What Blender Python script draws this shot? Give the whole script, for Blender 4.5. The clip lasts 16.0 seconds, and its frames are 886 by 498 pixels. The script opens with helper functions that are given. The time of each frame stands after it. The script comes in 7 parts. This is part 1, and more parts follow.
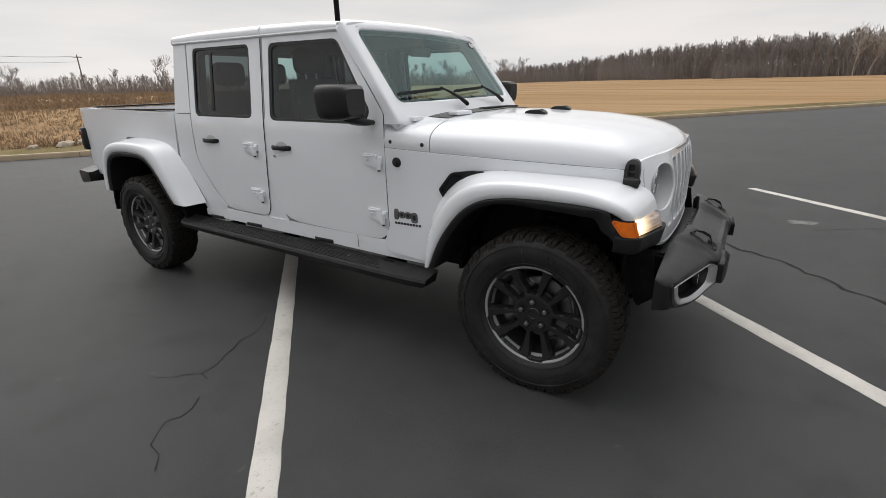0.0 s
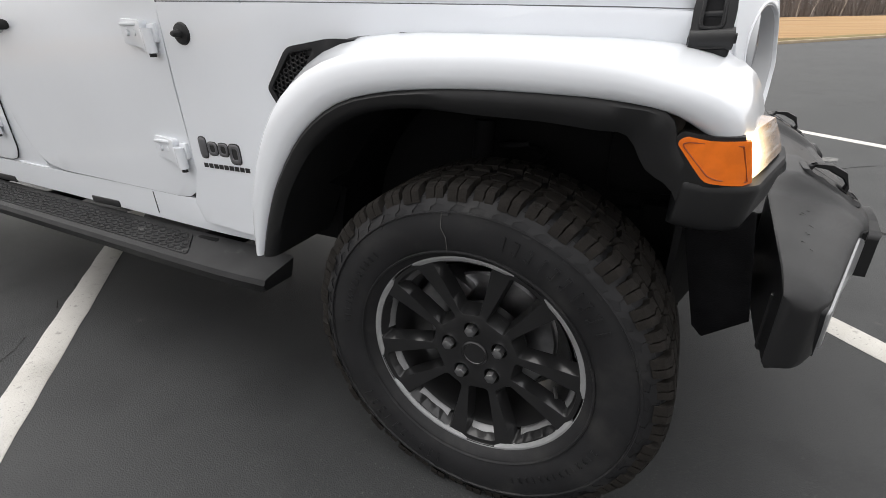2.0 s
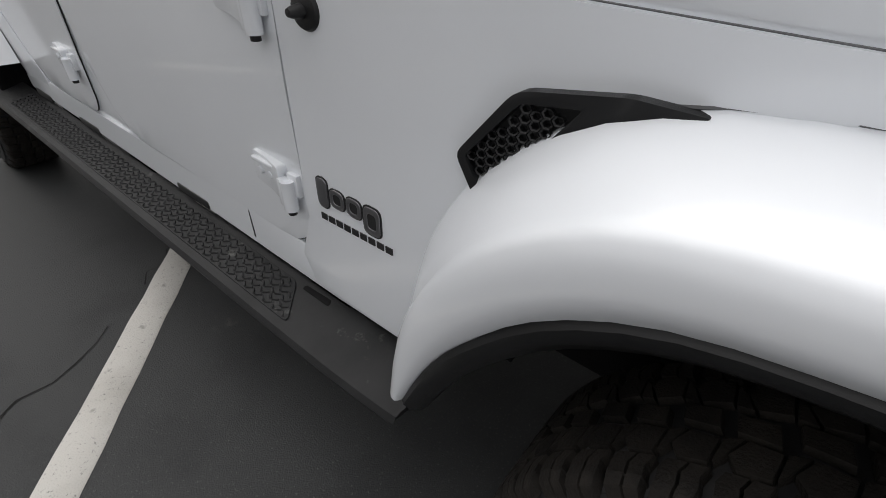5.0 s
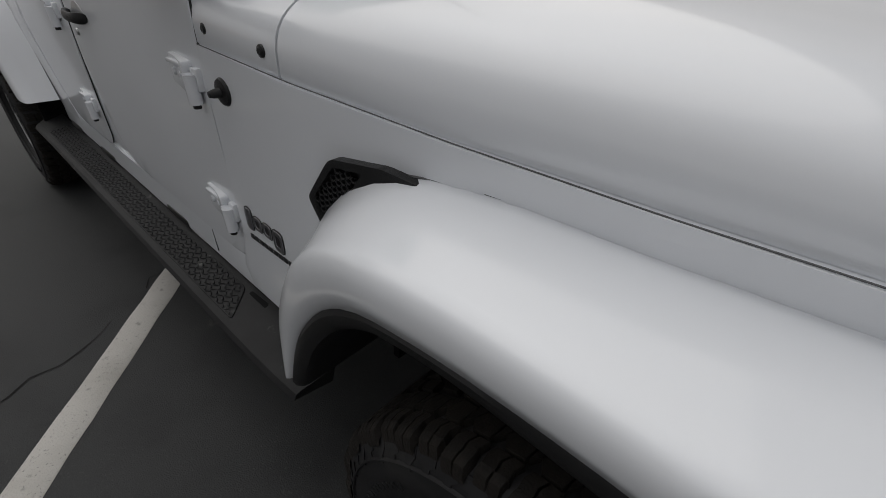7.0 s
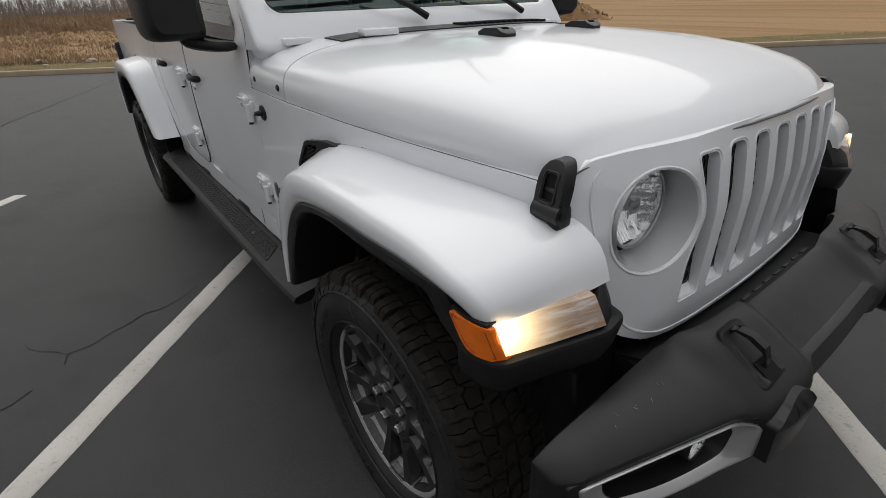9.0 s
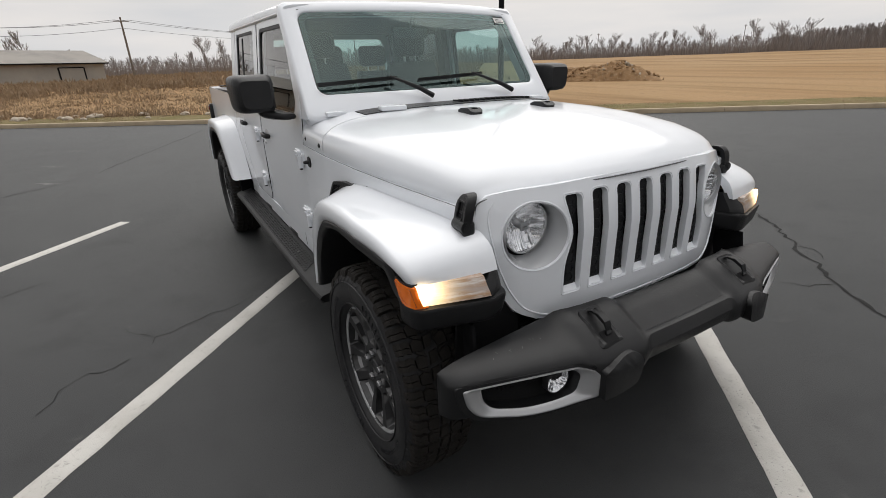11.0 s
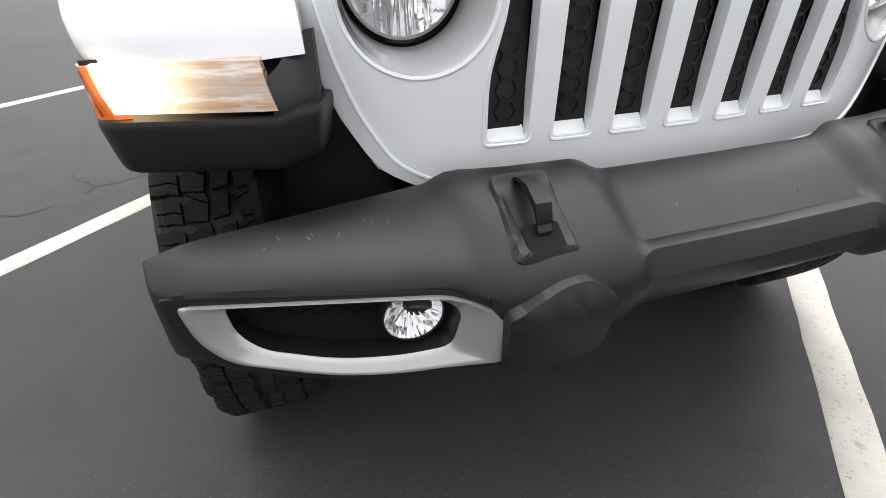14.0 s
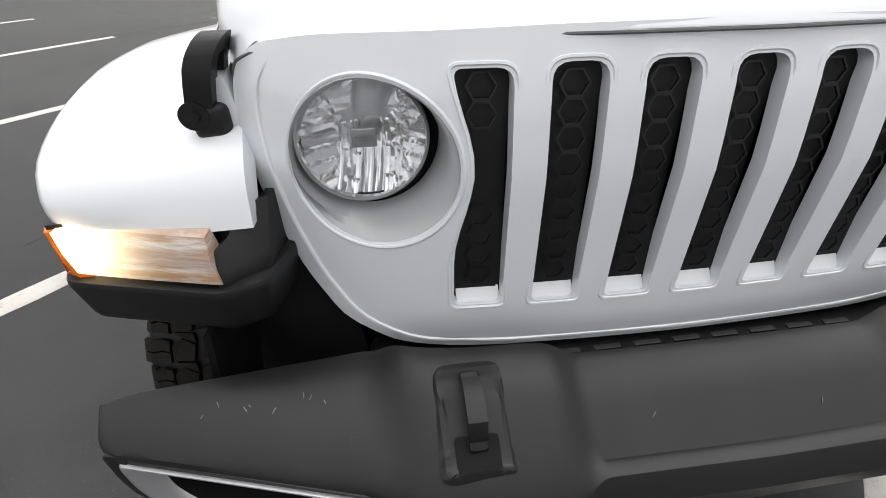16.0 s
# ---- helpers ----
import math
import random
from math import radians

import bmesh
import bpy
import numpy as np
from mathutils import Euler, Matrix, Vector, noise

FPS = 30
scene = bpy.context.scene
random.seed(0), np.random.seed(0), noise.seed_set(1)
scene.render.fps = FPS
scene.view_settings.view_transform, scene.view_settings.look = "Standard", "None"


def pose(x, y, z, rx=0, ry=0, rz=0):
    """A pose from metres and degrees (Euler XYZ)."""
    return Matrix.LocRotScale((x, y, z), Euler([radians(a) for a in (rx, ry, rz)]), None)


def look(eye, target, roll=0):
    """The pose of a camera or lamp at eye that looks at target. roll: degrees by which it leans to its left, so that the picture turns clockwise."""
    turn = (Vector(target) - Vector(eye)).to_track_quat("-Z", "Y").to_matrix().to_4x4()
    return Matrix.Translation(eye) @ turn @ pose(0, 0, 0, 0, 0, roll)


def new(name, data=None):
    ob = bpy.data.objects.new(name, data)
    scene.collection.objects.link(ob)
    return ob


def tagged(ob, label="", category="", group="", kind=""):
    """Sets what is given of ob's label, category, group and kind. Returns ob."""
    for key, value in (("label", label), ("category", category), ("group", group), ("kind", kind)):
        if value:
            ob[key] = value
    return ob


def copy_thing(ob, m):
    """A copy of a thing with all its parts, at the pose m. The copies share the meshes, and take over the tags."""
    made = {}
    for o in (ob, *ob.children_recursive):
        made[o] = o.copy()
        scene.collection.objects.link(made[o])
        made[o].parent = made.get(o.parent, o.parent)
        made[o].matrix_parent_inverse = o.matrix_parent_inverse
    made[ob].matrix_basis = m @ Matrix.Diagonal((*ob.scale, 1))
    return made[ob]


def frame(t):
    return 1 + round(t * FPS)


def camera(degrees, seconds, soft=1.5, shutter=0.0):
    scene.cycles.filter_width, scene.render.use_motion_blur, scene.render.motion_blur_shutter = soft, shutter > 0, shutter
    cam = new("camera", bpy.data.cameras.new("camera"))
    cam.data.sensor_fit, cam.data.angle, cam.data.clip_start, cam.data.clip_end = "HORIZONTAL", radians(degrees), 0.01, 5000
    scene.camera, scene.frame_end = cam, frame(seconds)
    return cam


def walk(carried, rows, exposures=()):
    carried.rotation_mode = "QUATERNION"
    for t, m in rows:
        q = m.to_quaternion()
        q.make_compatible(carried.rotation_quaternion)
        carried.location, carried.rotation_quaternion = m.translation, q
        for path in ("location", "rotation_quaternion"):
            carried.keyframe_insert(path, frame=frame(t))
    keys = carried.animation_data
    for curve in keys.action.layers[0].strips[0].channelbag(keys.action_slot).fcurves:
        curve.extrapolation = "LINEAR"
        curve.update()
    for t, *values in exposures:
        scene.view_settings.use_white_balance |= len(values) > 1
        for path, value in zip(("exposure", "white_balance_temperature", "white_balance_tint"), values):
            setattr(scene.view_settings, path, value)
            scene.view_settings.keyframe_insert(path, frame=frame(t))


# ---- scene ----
cam = camera(86.26, 16.0, soft=0.85)

PATH = [
    (0, (0.76, -2.817, 1.457), (-0.26, -1.226, 0.802), -1.6),
    (0.5, (0.615, -2.454, 1.347), (-0.364, -0.849, 0.666), -1.5),
    (1, (0.496, -2.136, 1.223), (-0.407, -0.504, 0.5), -1.0),
    (1.5, (0.433, -1.854, 1.156), (-0.451, -0.241, 0.372), -1.5),
    (2, (0.351, -1.656, 1.073), (-0.478, -0.049, 0.217), -1.4),
    (2.5, (0.252, -1.524, 1.023), (-0.487, 0.068, 0.064), -0.5),
    (3, (0.192, -1.451, 1.003), (-0.498, 0.078, -0.086), 0.9),
    (3.5, (0.102, -1.407, 1.04), (-0.628, 0.031, -0.142), 2.0),
    (4, (-0.059, -1.36, 1.133), (-0.923, -0.013, -0.067), 2.6),
    (4.5, (-0.198, -1.279, 1.171), (-1.158, 0.013, -0.016), 2.6),
    (4.7, (-0.242, -1.247, 1.179), (-1.22, 0.025, -0.015), 2.0),
    (6.8, (0.048, -1.144, 1.318), (-1.068, 0.075, 0.192), 1.5),
    (7, (0.113, -1.163, 1.334), (-1.014, 0.055, 0.218), 1.2),
    (7.5, (0.299, -1.235, 1.369), (-0.845, -0.028, 0.258), 1.6),
    (8, (0.493, -1.27, 1.388), (-0.746, -0.094, 0.349), 0.2),
    (8.5, (0.675, -1.296, 1.413), (-0.651, -0.167, 0.429), -1.1),
    (9, (0.88, -1.308, 1.388), (-0.536, -0.241, 0.462), -2.2),
    (9.2, (0.94, -1.326, 1.39), (-0.505, -0.282, 0.483), -2.2),
    (11.3, (1.559, -1.406, 1.5), (-0.054, -0.471, 0.775), -1.8),
    (11.5, (1.582, -1.406, 1.493), (-0.03, -0.478, 0.759), -1.5),
    (12, (1.569, -1.311, 1.4), (-0.044, -0.412, 0.632), -1.4),
    (12.5, (1.423, -1.08, 1.272), (-0.19, -0.226, 0.455), -1.3),
    (13, (1.282, -0.871, 1.148), (-0.338, -0.118, 0.248), -1.1),
    (13.5, (1.194, -0.726, 1.051), (-0.415, -0.071, 0.061), -0.7),
    (14, (1.149, -0.658, 1.037), (-0.451, -0.123, -0.037), -0.5),
    (14.5, (1.154, -0.603, 1.1), (-0.439, -0.176, -0.033), -0.5),
    (15, (1.132, -0.581, 1.167), (-0.458, -0.192, 0.018), -0.6),
    (15.5, (1.042, -0.528, 1.214), (-0.562, -0.19, 0.069), -0.9),
    (16, (1.005, -0.445, 1.239), (-0.622, -0.239, 0.095), -0.9),
]
EXPOSURE = [(0.0, 0.1), (1.0, 0.25), (1.5, 0.4), (2.0, 0.8), (2.5, 1.42), (3.0, 1.95), (3.5, 2.2), (4.0, 1.78), (4.5, 0.86), (6.8, -0.78), (7.5, -0.75), (8.0, -0.64), (8.5, -0.5), (9.0, -0.36), (11.5, 0.05), (12.5, 0.2), (13.0, 0.47), (13.5, 0.82), (14.5, 1.12), (15.5, 0.85), (16.0, 0.62)]
walk(cam, [(t, look(eye, target, roll)) for t, eye, target, roll in PATH], exposures=EXPOSURE)

# ==== world, sun, exposure ====
world = bpy.data.worlds.new("overcast_sky")
scene.world = world
world.use_nodes = True
wn, wl = world.node_tree.nodes, world.node_tree.links
wn.clear()
w_out = wn.new("ShaderNodeOutputWorld")
w_bg = wn.new("ShaderNodeBackground")
w_sky = wn.new("ShaderNodeTexSky")
w_sky.sky_type, w_sky.sun_disc = "NISHITA", False
w_sky.sun_elevation, w_sky.sun_rotation = radians(54), radians(-60)
w_sky.air_density, w_sky.dust_density = 1.0, 4.0
w_dim = wn.new("ShaderNodeHueSaturation")
w_dim.inputs["Saturation"].default_value, w_dim.inputs["Value"].default_value = 0.2, 0.8
w_co = wn.new("ShaderNodeTexCoord")
w_map = wn.new("ShaderNodeMapping")
w_map.inputs["Scale"].default_value = (1.1, 1.1, 7.0)
w_cl = wn.new("ShaderNodeTexNoise")
w_cl.inputs["Scale"].default_value, w_cl.inputs["Detail"].default_value = 1.6, 5.0
w_ramp = wn.new("ShaderNodeValToRGB")
w_ramp.color_ramp.elements[0].position, w_ramp.color_ramp.elements[0].color = 0.32, (5.6, 5.75, 6.0, 1)
w_ramp.color_ramp.elements[1].position, w_ramp.color_ramp.elements[1].color = 0.66, (7.7, 7.35, 7.1, 1)
w_mix = wn.new("ShaderNodeMix")
w_mix.data_type = "RGBA"
w_mix.inputs["Factor"].default_value = 0.85
wl.new(w_co.outputs["Generated"], w_map.inputs["Vector"])
wl.new(w_map.outputs["Vector"], w_cl.inputs["Vector"])
wl.new(w_cl.outputs["Fac"], w_ramp.inputs["Fac"])
wl.new(w_sky.outputs["Color"], w_dim.inputs["Color"])
wl.new(w_dim.outputs["Color"], w_mix.inputs["A"])
wl.new(w_ramp.outputs["Color"], w_mix.inputs["B"])
wl.new(w_mix.outputs["Result"], w_bg.inputs["Color"])
# an overcast dome is brighter overhead than at the horizon
w_sep = wn.new("ShaderNodeSeparateXYZ")
w_rise = wn.new("ShaderNodeValToRGB")
w_rise.color_ramp.interpolation = "B_SPLINE"
for pos, v in ((0.0, 0.128), (0.22, 0.094), (0.5, 0.097), (0.8, 0.172), (1.0, 0.215)):
    el = w_rise.color_ramp.elements[0] if pos == 0.0 else (w_rise.color_ramp.elements[-1] if pos == 1.0 else w_rise.color_ramp.elements.new(pos))
    el.color = (v, v, v, 1)
wl.new(w_co.outputs["Generated"], w_sep.inputs["Vector"])
wl.new(w_sep.outputs["Z"], w_rise.inputs["Fac"])
wl.new(w_rise.outputs["Color"], w_bg.inputs["Strength"])
wl.new(w_bg.outputs["Background"], w_out.inputs["Surface"])

sun = new("sun", bpy.data.lights.new("sun", "SUN"))
sun.data.energy, sun.data.angle, sun.data.color = 1.75, radians(88), (1.0, 0.97, 0.93)
sun.matrix_world = look((-7, 4.0, 11), (0, 0, 0))


# ==== materials ====
def mat(name, color, rough=0.5, metal=0.0, var=0.0, scale=8.0, bump=0.0, bscale=200.0, coat=0.0, color2=None, spec=0.5, dirt=None, dscale=3.0, dlo=0.5, dhi=0.7, stretch=(1, 1, 1), rvar=0.0):
    """A surface: base colour that varies at two scales, roughness, fine relief, and stains or painted reflections
    (dirt) with a shape of their own.
    """
    m = bpy.data.materials.new(name)
    m.use_nodes = True
    nt = m.node_tree
    b = nt.nodes["Principled BSDF"]
    b.inputs["Base Color"].default_value = (*color, 1)
    b.inputs["Roughness"].default_value, b.inputs["Metallic"].default_value = rough, metal
    b.inputs["Specular IOR Level"].default_value = spec
    b.inputs["Coat Weight"].default_value, b.inputs["Coat Roughness"].default_value = coat, 0.08
    co = nt.nodes.new("ShaderNodeTexCoord")
    mp = nt.nodes.new("ShaderNodeMapping")
    mp.inputs["Scale"].default_value = stretch
    nt.links.new(co.outputs["Object"], mp.inputs["Vector"])
    last = None
    if var or color2:
        n1 = nt.nodes.new("ShaderNodeTexNoise")
        n1.inputs["Scale"].default_value, n1.inputs["Detail"].default_value = scale, 8.0
        nt.links.new(mp.outputs["Vector"], n1.inputs["Vector"])
        mx = nt.nodes.new("ShaderNodeMix")
        mx.data_type = "RGBA"
        c2 = color2 or tuple(c * (1 - var) for c in color)
        mx.inputs["A"].default_value, mx.inputs["B"].default_value = (*color, 1), (*c2, 1)
        rp = nt.nodes.new("ShaderNodeMapRange")
        rp.inputs["From Min"].default_value, rp.inputs["From Max"].default_value = 0.35, 0.65
        nt.links.new(n1.outputs["Fac"], rp.inputs["Value"])
        nt.links.new(rp.outputs["Result"], mx.inputs["Factor"])
        last = mx.outputs["Result"]
        if rvar:
            rr = nt.nodes.new("ShaderNodeMapRange")
            rr.inputs["To Min"].default_value, rr.inputs["To Max"].default_value = max(rough - rvar, 0.02), min(rough + rvar, 1)
            nt.links.new(n1.outputs["Fac"], rr.inputs["Value"])
            nt.links.new(rr.outputs["Result"], b.inputs["Roughness"])
    if dirt:
        n2 = nt.nodes.new("ShaderNodeTexNoise")
        n2.inputs["Scale"].default_value, n2.inputs["Detail"].default_value = dscale, 10.0
        n2.inputs["Roughness"].default_value = 0.65
        nt.links.new(mp.outputs["Vector"], n2.inputs["Vector"])
        rp2 = nt.nodes.new("ShaderNodeMapRange")
        rp2.inputs["From Min"].default_value, rp2.inputs["From Max"].default_value = dlo, dhi
        nt.links.new(n2.outputs["Fac"], rp2.inputs["Value"])
        m2 = nt.nodes.new("ShaderNodeMix")
        m2.data_type = "RGBA"
        m2.inputs["A"].default_value, m2.inputs["B"].default_value = (*color, 1), (*dirt, 1)
        if last:
            nt.links.new(last, m2.inputs["A"])
        nt.links.new(rp2.outputs["Result"], m2.inputs["Factor"])
        last = m2.outputs["Result"]
    if last:
        nt.links.new(last, b.inputs["Base Color"])
    if bump:
        n3 = nt.nodes.new("ShaderNodeTexNoise")
        n3.inputs["Scale"].default_value, n3.inputs["Detail"].default_value = bscale, 3.0
        nt.links.new(mp.outputs["Vector"], n3.inputs["Vector"])
        bp = nt.nodes.new("ShaderNodeBump")
        bp.inputs["Strength"].default_value, bp.inputs["Distance"].default_value = bump, 0.01
        nt.links.new(n3.outputs["Fac"], bp.inputs["Height"])
        nt.links.new(bp.outputs["Normal"], b.inputs["Normal"])
    return m


def glass(name, tint, ior=1.55, sheen=(1, 1, 1)):
    """A thin pane: light goes through it tinted, and it mirrors the surroundings more at a slant."""
    m = bpy.data.materials.new(name)
    m.use_nodes = True
    nt = m.node_tree
    nt.nodes.clear()
    o = nt.nodes.new("ShaderNodeOutputMaterial")
    t = nt.nodes.new("ShaderNodeBsdfTransparent")
    t.inputs["Color"].default_value = (*tint, 1)
    g = nt.nodes.new("ShaderNodeBsdfGlossy")
    g.inputs["Roughness"].default_value, g.inputs["Color"].default_value = 0.01, (*sheen, 1)
    # gloss grows towards a slant, alike from both sides of the pane
    f0 = ((ior - 1) / (ior + 1)) ** 2
    f = nt.nodes.new("ShaderNodeLayerWeight")
    f.inputs["Blend"].default_value = 0.5
    pw = nt.nodes.new("ShaderNodeMath")
    pw.operation, pw.inputs[1].default_value = "POWER", 5.0
    ml = nt.nodes.new("ShaderNodeMath")
    ml.operation, ml.inputs[1].default_value, ml.inputs[2].default_value = "MULTIPLY_ADD", 1 - f0, f0
    nt.links.new(f.outputs["Facing"], pw.inputs[0])
    nt.links.new(pw.outputs["Value"], ml.inputs[0])
    mx = nt.nodes.new("ShaderNodeMixShader")
    nt.links.new(ml.outputs["Value"], mx.inputs["Fac"])
    nt.links.new(t.outputs["BSDF"], mx.inputs[1])
    nt.links.new(g.outputs["BSDF"], mx.inputs[2])
    nt.links.new(mx.outputs["Shader"], o.inputs["Surface"])
    return m


WHITE = mat("white_car_paint", (0.738, 0.762, 0.798), 0.34, coat=0.8, var=0.03, scale=3.0, bump=0.015, bscale=900)
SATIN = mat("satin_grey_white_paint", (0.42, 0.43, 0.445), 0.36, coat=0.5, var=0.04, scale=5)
BLACK = mat("textured_black_plastic", (0.0125, 0.0128, 0.0138), 0.40, var=0.3, scale=14, bump=0.12, bscale=1400, rvar=0.08, spec=0.32)
BUMPER = mat("charcoal_bumper_plastic", (0.0138, 0.0140, 0.0149), 0.36, var=0.25, scale=9, bump=0.1, bscale=1600, rvar=0.07, spec=0.34, dirt=(0.09, 0.09, 0.09), dscale=26, dlo=0.70, dhi=0.78)
STEPMAT = mat("charcoal_step_plastic", (0.021, 0.0213, 0.0225), 0.52, spec=0.25, var=0.3, scale=11, bump=0.12, bscale=900, dirt=(0.13, 0.13, 0.125), dscale=14, dlo=0.62, dhi=0.75)
DARK = mat("underbody_black", (0.012, 0.012, 0.0128), 0.75, spec=0.12, var=0.4, scale=6, bump=0.1, bscale=80)
LINER = mat("wheel_liner_felt", (0.011, 0.011, 0.012), 0.95, spec=0.05, var=0.4, scale=20, bump=0.2, bscale=300)
SEAL = mat("black_rubber_seal", (0.01, 0.01, 0.011), 0.5, var=0.2, scale=20)
RUBBER = mat("tyre_rubber", (0.0205, 0.0206, 0.0222), 0.50, var=0.35, scale=7, bump=0.12, bscale=500, dirt=(0.037, 0.0365, 0.036), dscale=9, dlo=0.5, dhi=0.75, spec=0.25)
TREAD = mat("dusty_tread_rubber", (0.0145, 0.0128, 0.0115), 0.75, var=0.4, scale=16, bump=0.3, bscale=260, dirt=(0.027, 0.0235, 0.020), dscale=11, dlo=0.45, dhi=0.7, spec=0.2)
RIMBLACK = mat("satin_black_alloy", (0.019, 0.019, 0.020), 0.32, metal=0.2, var=0.2, scale=20, coat=0.3)
RIMGREY = mat("machined_grey_alloy", (0.38, 0.385, 0.39), 0.40, metal=0.35, var=0.12, scale=40, stretch=(1, 8, 1))
RIMFACE = mat("grey_rim_inside", (0.27, 0.27, 0.275), 0.40, metal=0.4, var=0.15, scale=30)
# grey that stands for the shade in shut lines
SHUT = mat("shut_line_shade", (0.11, 0.112, 0.116), 0.7, var=0.2, scale=20)
PALEMARK = mat("pale_plastic_mark", (0.15, 0.15, 0.145), 0.8, var=0.3, scale=80)
SCUFF = mat("pale_scuff", (0.13, 0.125, 0.12), 0.8, var=0.4, scale=60)
STEEL = mat("bare_steel", (0.46, 0.46, 0.47), 0.34, metal=1.0, var=0.25, scale=30)
CHROME = mat("bright_chrome", (0.80, 0.80, 0.81), 0.06, metal=1.0)
REFLECT = mat("lamp_reflector", (0.93, 0.93, 0.94), 0.08, metal=0.80)
SILVER = mat("satin_silver_trim", (0.45, 0.455, 0.465), 0.30, metal=0.6, var=0.06, scale=12)
AMBERDARK = mat("amber_lens_edge", (0.35, 0.06, 0.006), 0.3, var=0.1, scale=60)
AMBER = mat("amber_lens", (0.85, 0.18, 0.01), 0.12, coat=0.5, var=0.12, scale=60, bump=0.03, bscale=260)
REDLENS = mat("dark_red_lens", (0.12, 0.012, 0.01), 0.15, coat=0.8)
INTERIOR = mat("dark_interior_trim", (0.05, 0.052, 0.055), 0.7, var=0.25, scale=12, bump=0.1, bscale=500)
SEATMAT = mat("black_leather_seat", (0.045, 0.046, 0.05), 0.5, var=0.25, scale=9, bump=0.15, bscale=350)
PAPER = mat("white_paper", (0.78, 0.78, 0.76), 0.8, var=0.05, scale=30)
INK = mat("dark_print", (0.05, 0.05, 0.055), 0.8)
BADGE = mat("badge_grey", (0.20, 0.20, 0.21), 0.3, metal=0.8)
BADGEK = mat("badge_black", (0.015, 0.015, 0.016), 0.35)
GLASS_W = glass("windscreen_glass", (0.50, 0.66, 0.645), 1.9, (0.76, 0.94, 0.92))
GLASS_F = glass("front_window_glass", (0.60, 0.72, 0.70))
GLASS_R = glass("privacy_glass", (0.16, 0.175, 0.18))
GLASS_L = glass("lamp_lens_glass", (0.93, 0.94, 0.95))


def lamp_lens():
    """Ribbed clear lens with a lit bulb behind its outer half."""
    # amber and pale streaks: reflections in the lens, put into its colour
    m = mat("lit_turn_lamp_lens", (0.42, 0.35, 0.31), 0.12, coat=0.6, color2=(0.42, 0.25, 0.14), scale=7, bump=0.25, bscale=14, stretch=(0.8, 0.8, 6), dirt=(0.62, 0.57, 0.53), dscale=9, dlo=0.52, dhi=0.66)
    nt = m.node_tree
    b = nt.nodes["Principled BSDF"]
    co = nt.nodes.new("ShaderNodeTexCoord")
    mp = nt.nodes.new("ShaderNodeMapping")
    mp.vector_type = "POINT"
    mp.inputs["Location"].default_value = (0, 0, 0)
    sep = nt.nodes.new("ShaderNodeVectorMath")
    sep.operation = "LENGTH"
    nt.links.new(co.outputs["Object"], mp.inputs["Vector"])
    nt.links.new(mp.outputs["Vector"], sep.inputs[0])
    r = nt.nodes.new("ShaderNodeMapRange")
    r.inputs["From Min"].default_value, r.inputs["From Max"].default_value = 0.22, 0.0
    r.inputs["To Min"].default_value, r.inputs["To Max"].default_value = 0.0, 1.0
    nt.links.new(sep.outputs["Value"], r.inputs["Value"])
    fall = nt.nodes.new("ShaderNodeMath")
    fall.operation, fall.inputs[1].default_value = "POWER", 5.5
    gain = nt.nodes.new("ShaderNodeMath")
    gain.operation, gain.inputs[1].default_value = "MULTIPLY", 6.5
    nt.links.new(r.outputs["Result"], fall.inputs[0])
    nt.links.new(fall.outputs["Value"], gain.inputs[0])
    b.inputs["Emission Color"].default_value = (1.0, 0.72, 0.38, 1)
    nt.links.new(gain.outputs["Value"], b.inputs["Emission Strength"])
    return m


LAMPLIT = lamp_lens()


# ==== building helpers ====
def part(name, bm, material, parent=None, label="", angle=38, sub=0, data=None):
    """Links a bmesh as one mesh object under a thing or a part."""
    if data is None:
        bmesh.ops.remove_doubles(bm, verts=bm.verts, dist=1e-5)
        bmesh.ops.recalc_face_normals(bm, faces=bm.faces)
        data = bpy.data.meshes.new(name)
        bm.to_mesh(data)
        bm.free()
        data.materials.append(material)
        data.polygons.foreach_set("use_smooth", [True] * len(data.polygons))
        data.set_sharp_from_angle(angle=radians(angle))
    ob = new(name, data)
    ob.parent = parent
    if sub:
        mod = ob.modifiers.new("smooth", "SUBSURF")
        mod.levels = mod.render_levels = sub
    if label:
        tagged(ob, label)
    return ob


def loft(rings, closed=True, caps=True, bm=None):
    """A skin over rings of equally many points."""
    bm = bm or bmesh.new()
    vs = [[bm.verts.new(p) for p in ring] for ring in rings]
    n = len(vs[0])
    for a, b in zip(vs, vs[1:]):
        for i in range(n if closed else n - 1):
            j = (i + 1) % n
            bm.faces.new((a[i], a[j], b[j], b[i]))
    if caps and closed:
        bm.faces.new(list(reversed(vs[0])))
        bm.faces.new(vs[-1])
    return bm


def box(c, size, bevel=0.004, seg=2, bm=None, m=None):
    """A bevelled box round c."""
    out = bm or bmesh.new()
    t = bmesh.new()
    bmesh.ops.create_cube(t, size=1)
    bmesh.ops.scale(t, vec=size, verts=t.verts)
    if bevel:
        bmesh.ops.bevel(t, geom=t.edges[:], offset=min(bevel, min(size) * 0.45), segments=seg, profile=0.5, affect="EDGES")
    mm = Matrix.Translation(c) @ (m or Matrix.Identity(4))
    bmesh.ops.transform(t, matrix=mm, verts=t.verts)
    return merge(out, t)


def merge(out, t):
    vm = {v: out.verts.new(v.co) for v in t.verts}
    for f in t.faces:
        out.faces.new([vm[v] for v in f.verts])
    t.free()
    return out


